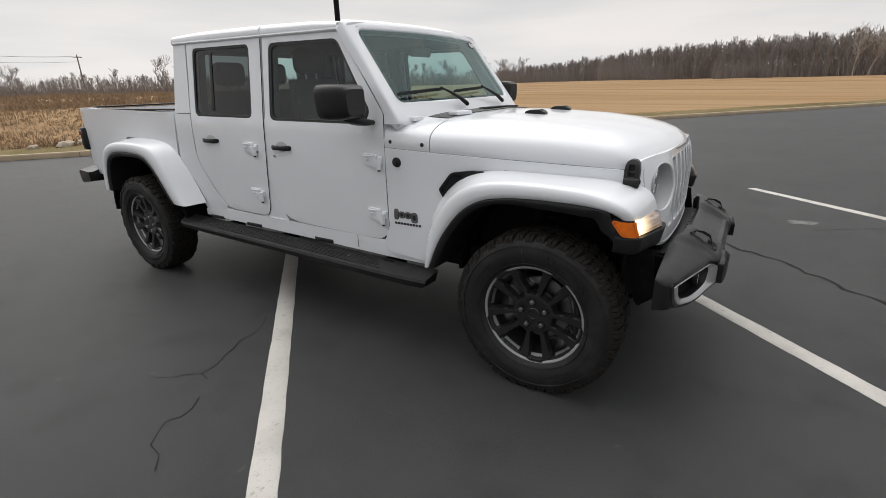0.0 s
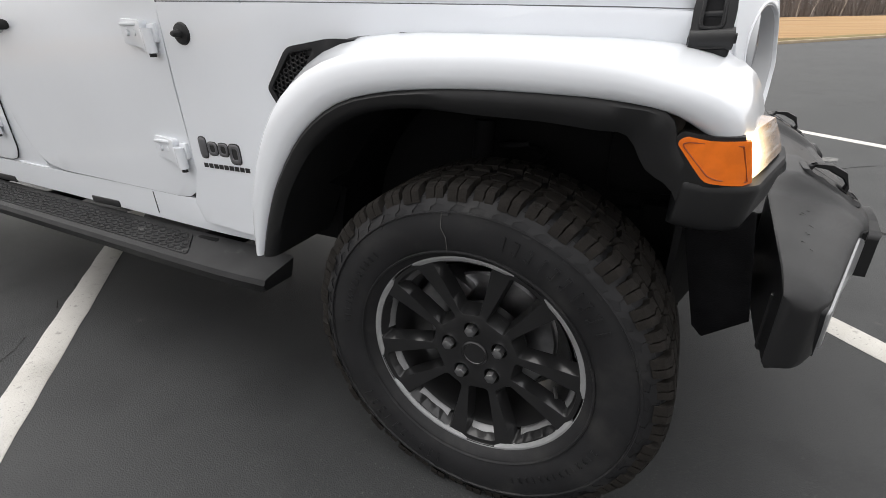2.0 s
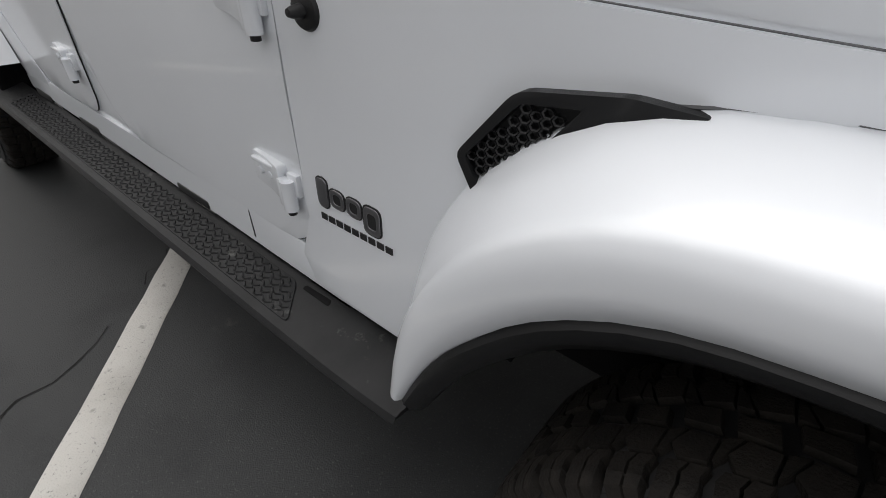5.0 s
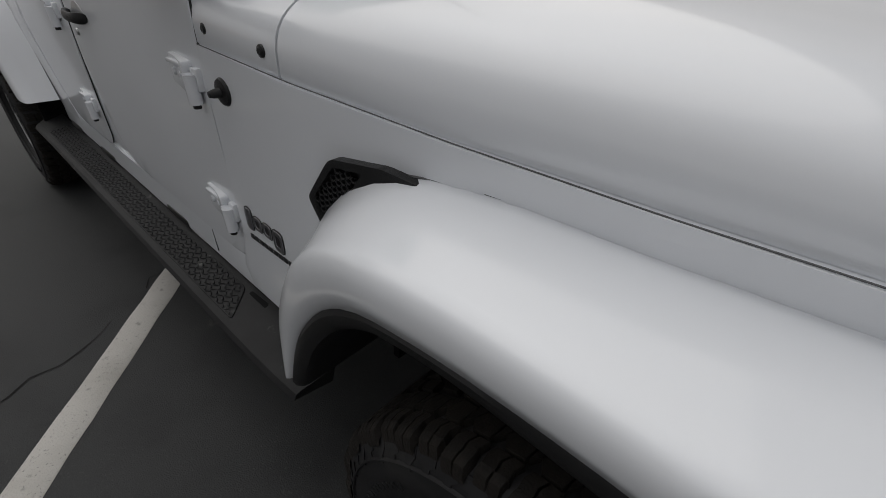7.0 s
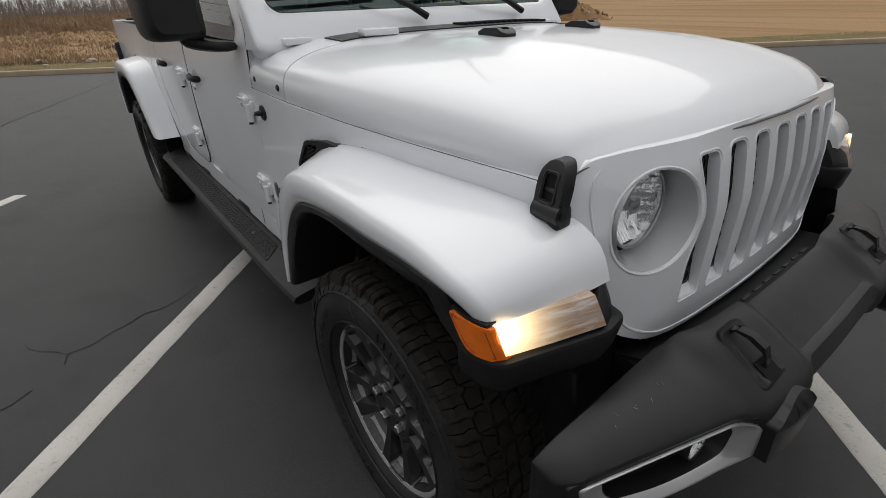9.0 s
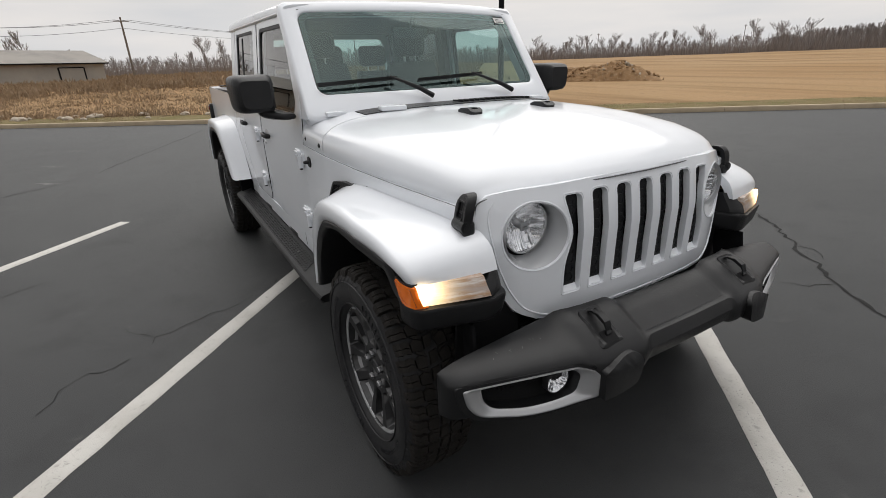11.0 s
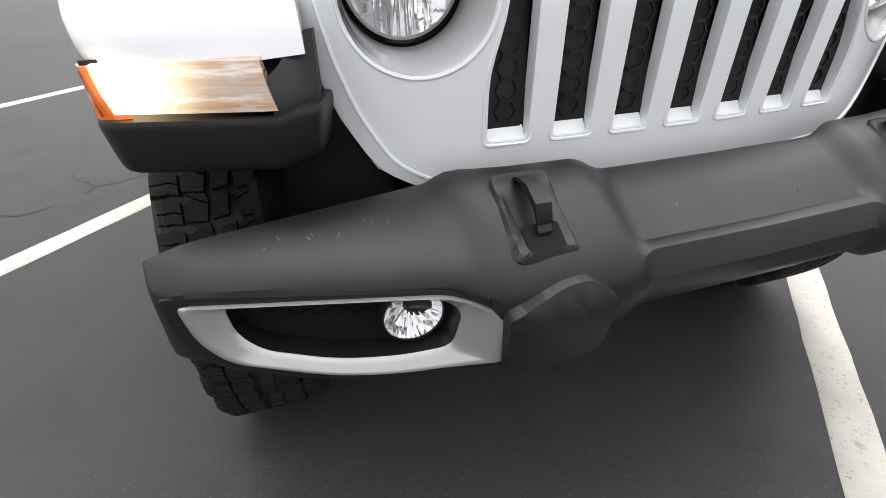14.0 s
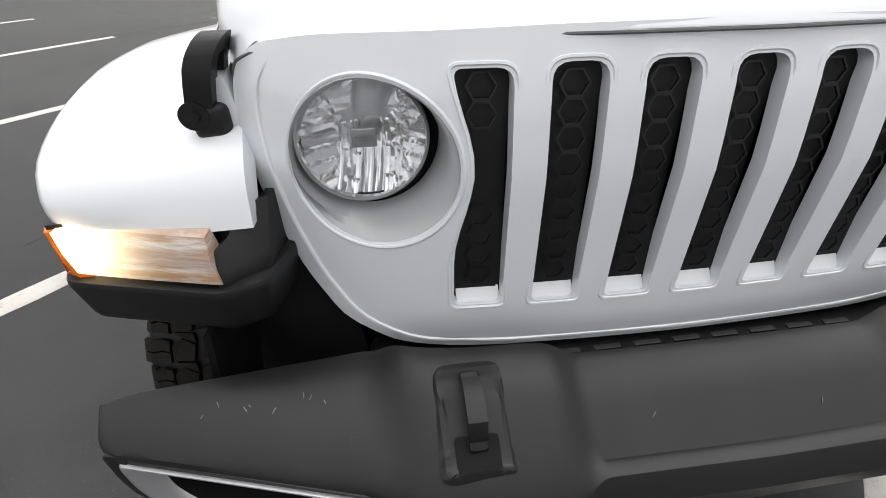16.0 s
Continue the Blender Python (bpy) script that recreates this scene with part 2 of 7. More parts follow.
def revolve(profile, n=48, axis="Y", c=(0, 0, 0), bm=None, caps=False):
    """Profile of (radius, along) turned round an axis through c."""
    rings = []
    for k in range(n):
        a = 2 * math.pi * k / n
        ring = []
        for r, h in profile:
            p = {"Y": (r * math.cos(a), h, r * math.sin(a)), "X": (h, r * math.cos(a), r * math.sin(a)), "Z": (r * math.cos(a), r * math.sin(a), h)}[axis]
            ring.append(Vector(p) + Vector(c))
        rings.append(ring)
    rings.append(rings[0])
    return loft(rings, closed=False, caps=False, bm=bm)


def tube(points, r, n=10, bm=None, ends=None):
    """A round bar along points; r may be a list of radii."""
    pts = [Vector(p) for p in points]
    rs = r if isinstance(r, (list, tuple)) else [r] * len(pts)
    rings = []
    side = None
    for i, p in enumerate(pts):
        d = (pts[min(i + 1, len(pts) - 1)] - pts[max(i - 1, 0)]).normalized()
        if side is None:
            side = d.orthogonal().normalized()
        side = (side - d * side.dot(d)).normalized()
        up = d.cross(side)
        rings.append([p + rs[i] * (math.cos(2 * math.pi * k / n) * side + math.sin(2 * math.pi * k / n) * up) for k in range(n)])
    return loft(rings, bm=bm)


def rounded(pts, r, n=4):
    """A polygon with its corners rounded; r: one radius or one for each corner."""
    out = []
    k = len(pts)
    for i, p in enumerate(pts):
        p, a, b = Vector(p), Vector(pts[i - 1]), Vector(pts[(i + 1) % k])
        rad = r[i] if isinstance(r, (list, tuple)) else r
        da, db = a - p, b - p
        cut = min(rad, da.length * 0.45, db.length * 0.45)
        if cut < 1e-4:
            out.append(tuple(p))
            continue
        s, e = p + da.normalized() * cut, p + db.normalized() * cut
        for j in range(n + 1):
            t = j / n
            out.append(tuple((1 - t) ** 2 * s + 2 * t * (1 - t) * p + t * t * e))
    return out


def panel(outer, holes, fn, thick=0.03, bevel=0.004, step=0.08, seg=2, hole_bevel=None):
    """A plate with holes, drawn flat as (u, v), cut into a grid, given depth and rounded edges, and laid onto a form by fn(u, v, depth)."""
    bm = bmesh.new()
    for pts in [outer, *holes]:
        vs = [bm.verts.new((*p, 0)) for p in pts]
        for i in range(len(vs)):
            bm.edges.new((vs[i - 1], vs[i]))
    bmesh.ops.triangle_fill(bm, use_beauty=True, use_dissolve=False, edges=bm.edges[:], normal=(0, 0, 1))
    us, vsx = [p[0] for p in outer], [p[1] for p in outer]
    for axis, lo, hi in ((0, min(us), max(us)), (1, min(vsx), max(vsx))):
        k = max(1, round((hi - lo) / step))
        for i in range(1, k):
            co, no = [0, 0, 0], [0, 0, 0]
            co[axis], no[axis] = lo + (hi - lo) * i / k + 0.00013, 1
            bmesh.ops.bisect_plane(bm, geom=bm.verts[:] + bm.edges[:] + bm.faces[:], plane_co=co, plane_no=no, dist=1e-5)
    bmesh.ops.remove_doubles(bm, verts=bm.verts, dist=2e-4)
    bmesh.ops.dissolve_degenerate(bm, edges=bm.edges[:], dist=1e-5)
    front = bm.faces[:]
    rim = [e for e in bm.edges if len(e.link_faces) == 1]
    got = bmesh.ops.extrude_face_region(bm, geom=front, use_keep_orig=True)
    for g in got["geom"]:
        if isinstance(g, bmesh.types.BMVert):
            g.co.z = thick
    if bevel:
        bmesh.ops.bevel(bm, geom=[e for e in rim if e.is_valid], offset=bevel, segments=seg, profile=0.5, affect="EDGES", clamp_overlap=True)
    for v in bm.verts:
        v.co = fn(v.co.x, v.co.y, v.co.z)
    return bm


def sheet(outline, fn, n=5):
    """A thin pane of glass laid onto a form: rings drawn in from its outline."""
    cu, cv = sum(p[0] for p in outline) / len(outline), sum(p[1] for p in outline) / len(outline)
    rings = [[fn(cu + (u - cu) * k, cv + (v - cv) * k, 0.0) for u, v in outline] for k in np.linspace(1, 0.04, n)]
    bm = loft(rings, caps=False)
    bm.verts.ensure_lookup_table()
    bm.faces.new(bm.verts[-len(outline):])
    return bm


def round_rect(u0, u1, v0, v1, r, n=5, m=8):
    """A rounded rectangle with equally many points whatever its size."""
    out = []
    for cu, cv, a0 in ((u1 - r[0], v1 - r[1], 0), (u0 + r[0], v1 - r[1], 90), (u0 + r[0], v0 + r[1], 180), (u1 - r[0], v0 + r[1], 270)):
        arc = [(cu + r[0] * math.cos(radians(a0 + 90 * k / n)), cv + r[1] * math.sin(radians(a0 + 90 * k / n))) for k in range(n + 1)]
        if out:
            p, q = out[-1], arc[0]
            out += [(p[0] + (q[0] - p[0]) * k / m, p[1] + (q[1] - p[1]) * k / m) for k in range(1, m)]
        out += arc
    p, q = out[-1], out[0]
    return out + [(p[0] + (q[0] - p[0]) * k / m, p[1] + (q[1] - p[1]) * k / m) for k in range(1, m)]


def lerp_table(table, x):
    """Smooth reading of rows (x, value, value, ...)."""
    xs = [r[0] for r in table]
    x = min(max(x, xs[0]), xs[-1])
    return [float(np.interp(x, xs, [r[k] for r in table])) for k in range(1, len(table[0]))]


# ==== the pickup truck ====
# Its own axes: x ahead from the front axle, y to its left, z up from the tarmac.
truck = new("pickup_truck")
tagged(truck, "white four-door off-road pickup truck parked across painted stall lines", "truck")
RAKE = 0.014


def rk(x, z):
    """The body sits a little higher towards its tail."""
    return z + RAKE * max(0.0, -0.9 - x)


# rows: x, half width, edge height, crown height, sweep of the front edge
HOOD = [(-0.95, 0.802, 1.168, 1.335, 0.00), (-0.60, 0.797, 1.153, 1.318, 0.0), (-0.27, 0.772, 1.137, 1.304, 0.0), (0.0, 0.738, 1.122, 1.284, 0.01),
        (0.22, 0.703, 1.107, 1.255, 0.03), (0.34, 0.680, 1.097, 1.226, 0.06), (0.40, 0.662, 1.092, 1.203, 0.08), (0.44, 0.650, 1.090, 1.176, 0.104), (0.460, 0.646, 1.088, 1.155, 0.110), (0.470, 0.644, 1.087, 1.140, 0.113)]


def hood_ring(x, n=40, p=3.6, drop=0.0):
    w, e, c, sweep = lerp_table(HOOD, x)
    pts = []
    for k in range(n + 1):
        a = math.pi * k / n
        cy, sz = math.cos(a), math.sin(a)
        y = w * (abs(cy) ** (2 / p)) * (1 if cy > 0 else -1)
        z = e + (c - e) * sz ** (2 / p)
        # faint raised middle with soft creases
        z += 0.007 * max(0.0, 1 - (abs(y) / (0.42 - 0.12 * (x + 0.6))) ** 6) if -0.58 < x < 0.42 else 0
        pts.append((x - sweep * (y / w) ** 2, -y, z - drop))
    return pts


def hood_skin(xs, thick=0.02):
    rings = []
    for x in xs:
        top = hood_ring(x)
        low = [(px, py * 0.985, pz - thick) for px, py, pz in reversed(top)]
        rings.append(top + low)
    return loft(rings)


hood = part("hood", hood_skin([-0.622, -0.605, -0.5, -0.4, -0.27, -0.13, 0.0, 0.1, 0.2, 0.28, 0.34, 0.38, 0.41, 0.43, 0.445, 0.455, 0.463, 0.468, 0.470]), WHITE, truck, "glossy white bonnet", angle=50)
# shade of the shut line between bonnet and grille, put on as a grey bead
lip = [(p[0] + 0.0030, p[1], p[2] - 0.0025) for p in hood_ring(0.470)]
part("bonnet_seam", tube(lip, 0.0022, 6), SHUT, truck)
cowl = part("cowl", hood_skin([-0.93, -0.85, -0.75, -0.68, -0.64, -0.629]), WHITE, truck, angle=50)


def side_y(x):
    """Half width of the body ahead of the doors, under the bonnet seam."""
    return float(np.interp(x, [-0.95, -0.6, -0.27, 0.0, 0.22, 0.34, 0.42], [0.802, 0.799, 0.774, 0.740, 0.706, 0.682, 0.662]))


def fender_side(s):
    """Painted side between bonnet seam and flare, with a soft step under the seam."""
    def fn(u, v, d):
        top = float(np.interp(u, [-0.95, -0.6, 0.34, 0.42], [1.162, 1.147, 1.091, 1.085]))
        f = max(0.0, top - v)
        y = side_y(u) + 0.006 + 0.007 * math.exp(-((f - 0.02) / 0.02) ** 2) * min(1, max(0, (u + 0.75) / 0.5)) - 0.012 * min(1.0, f / 0.08) * min(1, max(0, (u + 0.6) / 0.4))
        return (u, s * (y - d), v)
    outer = [(-0.915, 1.162), (-0.6, 1.147), (-0.27, 1.129), (0.0, 1.114), (0.34, 1.091), (0.37, 1.089), (0.37, 1.00), (0.10, 1.02), (-0.16, 1.02), (-0.36, 0.96), (-0.50, 0.84), (-0.60, 0.68), (-0.645, 0.60), (-0.65, 0.525), (-0.93, 0.54), (-0.955, 0.60), (-0.915, 0.70)]
    return part("front_wing", panel(outer, [], fn, 0.03, 0.004, 0.07), WHITE, truck, angle=45)


# flare rows: opening edge x z, outer edge x z, inner edge x z, inner half width
FLARE_F = [(-0.580, 0.540, -0.612, 0.538, -0.660, 0.590, 0.80), (-0.530, 0.652, -0.592, 0.672, -0.645, 0.692, 0.80), (-0.462, 0.764, -0.543, 0.795, -0.607, 0.816, 0.80),
           (-0.370, 0.874, -0.457, 0.920, -0.524, 0.948, 0.797), (-0.26, 0.945, -0.342, 1.006, -0.402, 1.040, 0.788), (-0.13, 0.973, -0.195, 1.044, -0.24, 1.071, 0.770),
           (0.02, 0.980, 0.01, 1.050, 0.0, 1.064, 0.738), (0.14, 0.977, 0.15, 1.042, 0.15, 1.055, 0.712), (0.24, 0.970, 0.265, 1.026, 0.26, 1.048, 0.688),
           (0.315, 0.957, 0.360, 0.994, 0.365, 1.030, 0.650), (0.36, 0.938, 0.408, 0.960, 0.432, 0.984, 0.628), (0.372, 0.928, 0.418, 0.924, 0.458, 0.920, 0.624)]
FLARE_R = [(-2.955, 0.635, -2.82, 0.625, -2.715, 0.645, 0.80), (-3.0, 0.70, -2.90, 0.735, -2.80, 0.78, 0.80), (-3.08, 0.83, -2.99, 0.90, -2.90, 0.935, 0.80),
           (-3.16, 0.94, -3.08, 1.025, -3.03, 1.065, 0.80), (-3.26, 1.00, -3.20, 1.085, -3.18, 1.115, 0.80), (-3.45, 1.02, -3.45, 1.103, -3.45, 1.13, 0.80),
           (-3.65, 1.015, -3.67, 1.095, -3.67, 1.12, 0.80), (-3.77, 0.985, -3.82, 1.055, -3.84, 1.085, 0.80), (-3.85, 0.92, -3.92, 0.965, -3.95, 0.985, 0.80),
           (-3.90, 0.80, -3.97, 0.83, -4.00, 0.84, 0.80), (-3.925, 0.66, -3.99, 0.67, -4.02, 0.68, 0.80)]


def flare_rings(rows, s, front):
    rings, lips = [], []
    m = len(rows)
    for i, (ax, az, cx, cz, ex, ez, ey) in enumerate(rows):
        A, C, E = Vector((ax, 0, az)), Vector((cx, 0, cz)), Vector((ex, 0, ez))
        out = (C - A).normalized()
        yo = 0.918
        if front and ax > 0.2:
            yo = float(np.interp(ax, [0.2, 0.315, 0.36, 0.372], [0.918, 0.914, 0.902, 0.892]))
        P = lambda v, y: (v.x, s * y, v.z)
        D = C.lerp(E, 0.35)
        F = C.lerp(E, 0.75)
        ring = [P(A, yo - 0.012), P(A + out * 0.006, yo), P(A.lerp(C, 0.35), yo + 0.005), P(A.lerp(C, 0.62), yo + 0.004), P(A.lerp(C, 0.86), yo - 0.001), P(A.lerp(C, 0.97), yo - 0.010), P(A.lerp(C, 1.02), yo - 0.024), P(C.lerp(E, 0.30), yo - 0.053),
                P(F, (yo - 0.06) * 0.4 + ey * 0.6), P(E, ey - 0.004)]
        inner = [P(E - out * 0.03, ey - 0.004), P(D - out * 0.03, yo - 0.07), P(A.lerp(C, 0.5), yo - 0.05), P(A, yo - 0.05)]
        rings.append(ring + inner)
        L = A - out * (float(np.interp(ax, [-0.5, -0.2, 0.2, 0.315, 0.36], [0.036, 0.038, 0.043, 0.060, 0.074])) if front else 0.038)
        lips.append([P(A + out * 0.002, yo - 0.006), P(A - out * 0.006, yo - 0.001), P(A.lerp(L, 0.6), yo - 0.003), P(L, yo - 0.014), P(L - out * 0.003, yo - 0.028), P(L, yo - 0.24), P(A + out * 0.03, yo - 0.24)])
    if front:
        # the edge runs on behind the marker lamp, down to the housing
        lips = lips[:-2]
        for a, l in (((0.338, 0.917), (0.300, 0.868)), ((0.356, 0.897), (0.342, 0.838)), ((0.378, 0.872), (0.362, 0.789))):
            A, L = Vector((a[0], 0, a[1])), Vector((l[0], 0, l[1]))
            out = (A - L).normalized()
            lips.append([P(A + out * 0.002, 0.900), P(A - out * 0.006, 0.905), P(A.lerp(L, 0.6), 0.903), P(L, 0.897), P(L - out * 0.003, 0.884), P(L, 0.67), P(A + out * 0.01, 0.67)])
    return rings, lips


def flare(rows, s, front):
    def dense(rings, k=3):
        pts = np.array(rings)
        n = len(pts)
        out = []
        for i in range(n - 1):
            p0, p1, p2, p3 = pts[max(i - 1, 0)], pts[i], pts[i + 1], pts[min(i + 2, n - 1)]
            for j in range(k):
                t = j / k
                out.append(0.5 * ((2 * p1) + (p2 - p0) * t + (2 * p0 - 5 * p1 + 4 * p2 - p3) * t * t + (3 * p1 - p0 - 3 * p2 + p3) * t ** 3))
        out.append(pts[-1])
        return [[tuple(p) for p in ring] for ring in out]
    rings, lips = flare_rings(rows, s, front)
    fl = part("wheel_flare", loft(dense(rings)), WHITE, truck, "white flat-topped wheel flare", angle=60)
    # grey bead for the shadow line between flare and wing
    seam = [(ring[9][0], ring[9][1] + s * 0.003, ring[9][2] + 0.001) for ring in dense(rings)]
    part("flare_seam", tube(seam[:-6] if front else seam, 0.0026, 6), SHUT, fl)
    part("flare_lip", loft(dense(lips)), BUMPER, fl, "black plastic flare edge", angle=40)
    return fl


def well(cx, s, r=0.53):
    """Dark felt liner over the wheel."""
    rings = []
    for k in range(17):
        a = math.pi * (k / 16)
        c, sn = math.cos(a), math.sin(a)
        q = lambda rr, y: (min(cx + rr * c * 0.98, 0.385 + (rr - r) * 0.5), s * y, 0.46 + rr * sn)
        e = 0.86 - (0.26 * min(1.0, max(0.0, (0.95 - a) / 0.3)) + 0.2 * min(1.0, max(0.0, (a - 2.55) / 0.2)) if cx > -1 else 0.0)
        rings.append([q(r, e), q(r, 0.42), q(r + 0.02, 0.42), q(r + 0.02, e)])
    bm = loft(rings)
    pts = [(cx + 0.52 * math.cos(math.pi * k / 16), 0.46 + 0.53 * math.sin(math.pi * k / 16)) for k in range(17)] + [(cx - 0.52, 0.45), (cx + 0.52, 0.45)]
    wall = [bm.verts.new((x, s * 0.43, z)) for x, z in pts]
    bm.faces.new(wall)
    return part("wheel_liner", bm, LINER, truck)


for s in (-1, 1):
    # shade of the shut line under the bonnet's edge, as a thin grey bead
    line = [(float(x), s * (side_y(float(x)) + 0.004), float(np.interp(x, [-0.95, -0.6, 0.34, 0.42], [1.1655, 1.1505, 1.0945, 1.0885]))) for x in np.linspace(-0.915, 0.33, 24)]
    part("side_seam", tube(line, 0.0011, 6), SHUT, truck)
    fender_side(s)
    flare(FLARE_F, s, True)
    flare(FLARE_R, s, False)
    well(0.0, s)
    well(-3.487, s, 0.56)

# chassis and underside
bm = box((-1.9, 0, 0.50), (4.6, 1.10, 0.14), 0.02)
box((-0.25, 0, 0.70), (1.1, 0.9, 0.55), 0.03, bm=bm)
for s in (-1, 1):
    tube([(0.55, s * 0.42, 0.62), (0.2, s * 0.42, 0.60), (-0.5, s * 0.42, 0.48), (-2.6, s * 0.42, 0.48), (-3.3, s * 0.45, 0.62), (-4.4, s * 0.45, 0.62)], 0.055, 8, bm=bm)
part("chassis", bm, DARK, truck)
for cx in (0.0, -3.487):
    bm = tube([(cx, -0.72, 0.40), (cx, 0.72, 0.40)], 0.05, 12)
    bmesh.ops.create_uvsphere(bm, u_segments=16, v_segments=10, radius=0.14, matrix=Matrix.Translation((cx, 0.1, 0.40)))
    part("axle", bm, DARK, truck)
    for s in (-1, 1):
        pts = [(cx + 0.055 * math.cos(a * 0.6), s * 0.55 + 0.055 * math.sin(a * 0.6), 0.50 + 0.0052 * a) for a in range(62)]
        part("coil_spring", tube(pts, 0.008, 6), DARK, truck)
        part("damper", tube([(cx - 0.12, s * 0.60, 0.40), (cx - 0.10, s * 0.56, 0.86)], 0.028, 10), DARK, truck)
# front skid and lower crossmember behind the bumper
bm = box((0.45, 0, 0.60), (0.10, 1.0, 0.14), 0.02)
box((0.37, 0.44, 0.58), (0.18, 0.10, 0.18), 0.015, bm=bm)
box((0.37, -0.44, 0.58), (0.18, 0.10, 0.18), 0.015, bm=bm)
part("front_crossmember", bm, DARK, truck)
# added dark sheets behind the bumper, the outer shaped to the camera's view
for s in (-1, 1):
    part("splash_guard", panel([(0.36, 0.77), (0.42, 0.500), (0.44, 0.482), (0.510, 0.548), (0.475, 0.76)], [], lambda u, v, d: (u, s * (0.735 - d + 0.2 * (u - 0.5)), v), 0.012, 0.003, 0.1), LINER, truck)
    part("splash_panel", panel(rounded([(0.49, 0.50), (0.74, 0.50), (0.72, 0.86), (0.52, 0.86)], 0.03), [], lambda u, v, d: (0.43 - 0.25 * (u - 0.49) - d, s * u, v), 0.012, 0.003, 0.1), DARK, truck)


# running boards
def running_board(s):
    rows = [(-2.99, 0.80, 0.87), (-2.93, 0.785, 0.905), (-2.6, 0.782, 0.918), (-1.0, 0.782, 0.920), (-0.80, 0.782, 0.920), (-0.70, 0.784, 0.918), (-0.630, 0.790, 0.915), (-0.612, 0.80, 0.912)]
    rings = []
    for x, yi, yo in rows:
        dz = rk(x, 0) * 1.6
        lo = 0.392 if -2.95 < x < -0.62 else 0.402
        k = 0.050 * max(0.0, min(1.0, (x + 0.82) / 0.2))
        ring = [(x + k * 0.4, yi, 0.482), (x + k * 0.3, yi + 0.03, 0.474), (x + k * 0.05, yo - 0.022, 0.456), (x, yo - 0.008, 0.450), (x, yo, 0.436), (x - k * 0.3, yo - 0.012, lo + 0.014), (x - k * 0.5, yo - 0.03, lo), (x, yi, lo + 0.015)]
        rings.append([(a, s * b, c + dz) for a, b, c in ring])
    board = part("running_board", loft(rings), STEPMAT, truck, "charcoal plastic running board with tread pad", angle=30)
    zs = lambda x, y: 0.4735 - (y - 0.812) * 0.205 + rk(x, 0) * 1.6
    bm = bmesh.new()
    out = rounded([(-2.76, 0.800), (-1.020, 0.800), (-0.945, 0.893), (-2.74, 0.893)], 0.02)
    bm2 = panel(out, [], lambda u, v, d: (u, s * v, zs(u, v) + 0.004 - d), 0.006, 0.0015, 0.3)
    pad = part("tread_pad", bm2, STEPMAT, board, "ribbed black tread pad")
    k = 0
    for i in range(102):
        for j in range(6):
            x = -2.745 + i * 0.018 + (0.009 if j % 2 else 0)
            y = 0.811 + j * 0.0145
            if x > -1.030 + (y - 0.800) * 0.80:
                continue
            d = 1 if (i + j) % 2 else -1
            a = Vector((0.0075, d * 0.0055, 0))
            b = Vector((-d * 0.002, 0.002, 0)) if d > 0 else Vector((0.002, 0.002, 0))
            c = Vector((x, y, zs(x, y) + 0.004))
            up = Vector((0, 0, 0.0028))
            base = [c - a - b, c + a - b, c + a + b, c - a + b]
            top = [c - a * 0.8 - b * 0.6 + up, c + a * 0.8 - b * 0.6 + up, c + a * 0.8 + b * 0.6 + up, c - a * 0.8 + b * 0.6 + up]
            vb = [bm.verts.new((p.x, s * p.y, p.z)) for p in base]
            vt = [bm.verts.new((p.x, s * p.y, p.z)) for p in top]
            bm.faces.new(vt)
            for q in range(4):
                bm.faces.new((vb[q], vb[(q + 1) % 4], vt[(q + 1) % 4], vt[q]))
    me = bpy.data.meshes.new("tread_ribs")
    bmesh.ops.recalc_face_normals(bm, faces=bm.faces)
    bm.to_mesh(me)
    bm.free()
    me.materials.append(STEPMAT)
    ribs = new("tread_ribs", me)
    ribs.parent = board
    # painted sill over the board
    rail = [(-2.47, 0.60), (-0.955, 0.603), (-0.93, 0.535), (-0.665, 0.52), (-0.665, 0.50), (-2.75, 0.52), (-2.75, 0.57)]
    part("sill", panel(rail, [], lambda u, v, d: (u, s * (0.792 - d - 0.02 * (0.6 - v)), rk(u, v)), 0.05, 0.004, 0.2), WHITE, truck)
    # proud black boxes put in for the dark of the sill's slots
    for x in (-1.48, -2.18, -2.62):
        part("sill_slot", box((x, s * 0.789, 0.517 + rk(x, 0)), (0.165, 0.010, 0.026), 0.004), SEAL, truck, "black box standing for a slot in the sill")
    part("sill_seam", box((-1.182, s * 0.7905, 0.56 + rk(-1.18, 0)), (0.0035, 0.004, 0.075), 0), SEAL, truck)
    for x in (-0.95, -1.9, -2.5):
        part("step_bracket", box((x, s * 0.74, 0.455 + rk(x, 0)), (0.10, 0.14, 0.05), 0.01), DARK, board)


running_board(-1)
running_board(1)


# ==== wheels ====
TYRE_R = 0.405
LUGS = 48


def tyre_mesh():
    """Carcass, turned from a profile; the outer side is towards -y."""
    prof = [(0.246, -0.088), (0.252, -0.100), (0.275, -0.116), (0.31, -0.1225), (0.345, -0.121), (0.370, -0.113), (0.384, -0.102), (0.3915, -0.088), (0.395, -0.05), (0.396, 0), (0.395, 0.05), (0.3925, 0.092), (0.386, 0.106), (0.345, 0.121), (0.31, 0.1225), (0.275, 0.116), (0.246, 0.088)]
    bm = revolve(prof, 96)
    # thin raised rings on the side
    for r, h in ((0.268, -0.1155), (0.352, -0.1215)):
        revolve([(r - 0.003, h + 0.003), (r - 0.001, h - 0.002), (r + 0.001, h - 0.002), (r + 0.003, h + 0.003)], 96, bm=bm)
    return bm


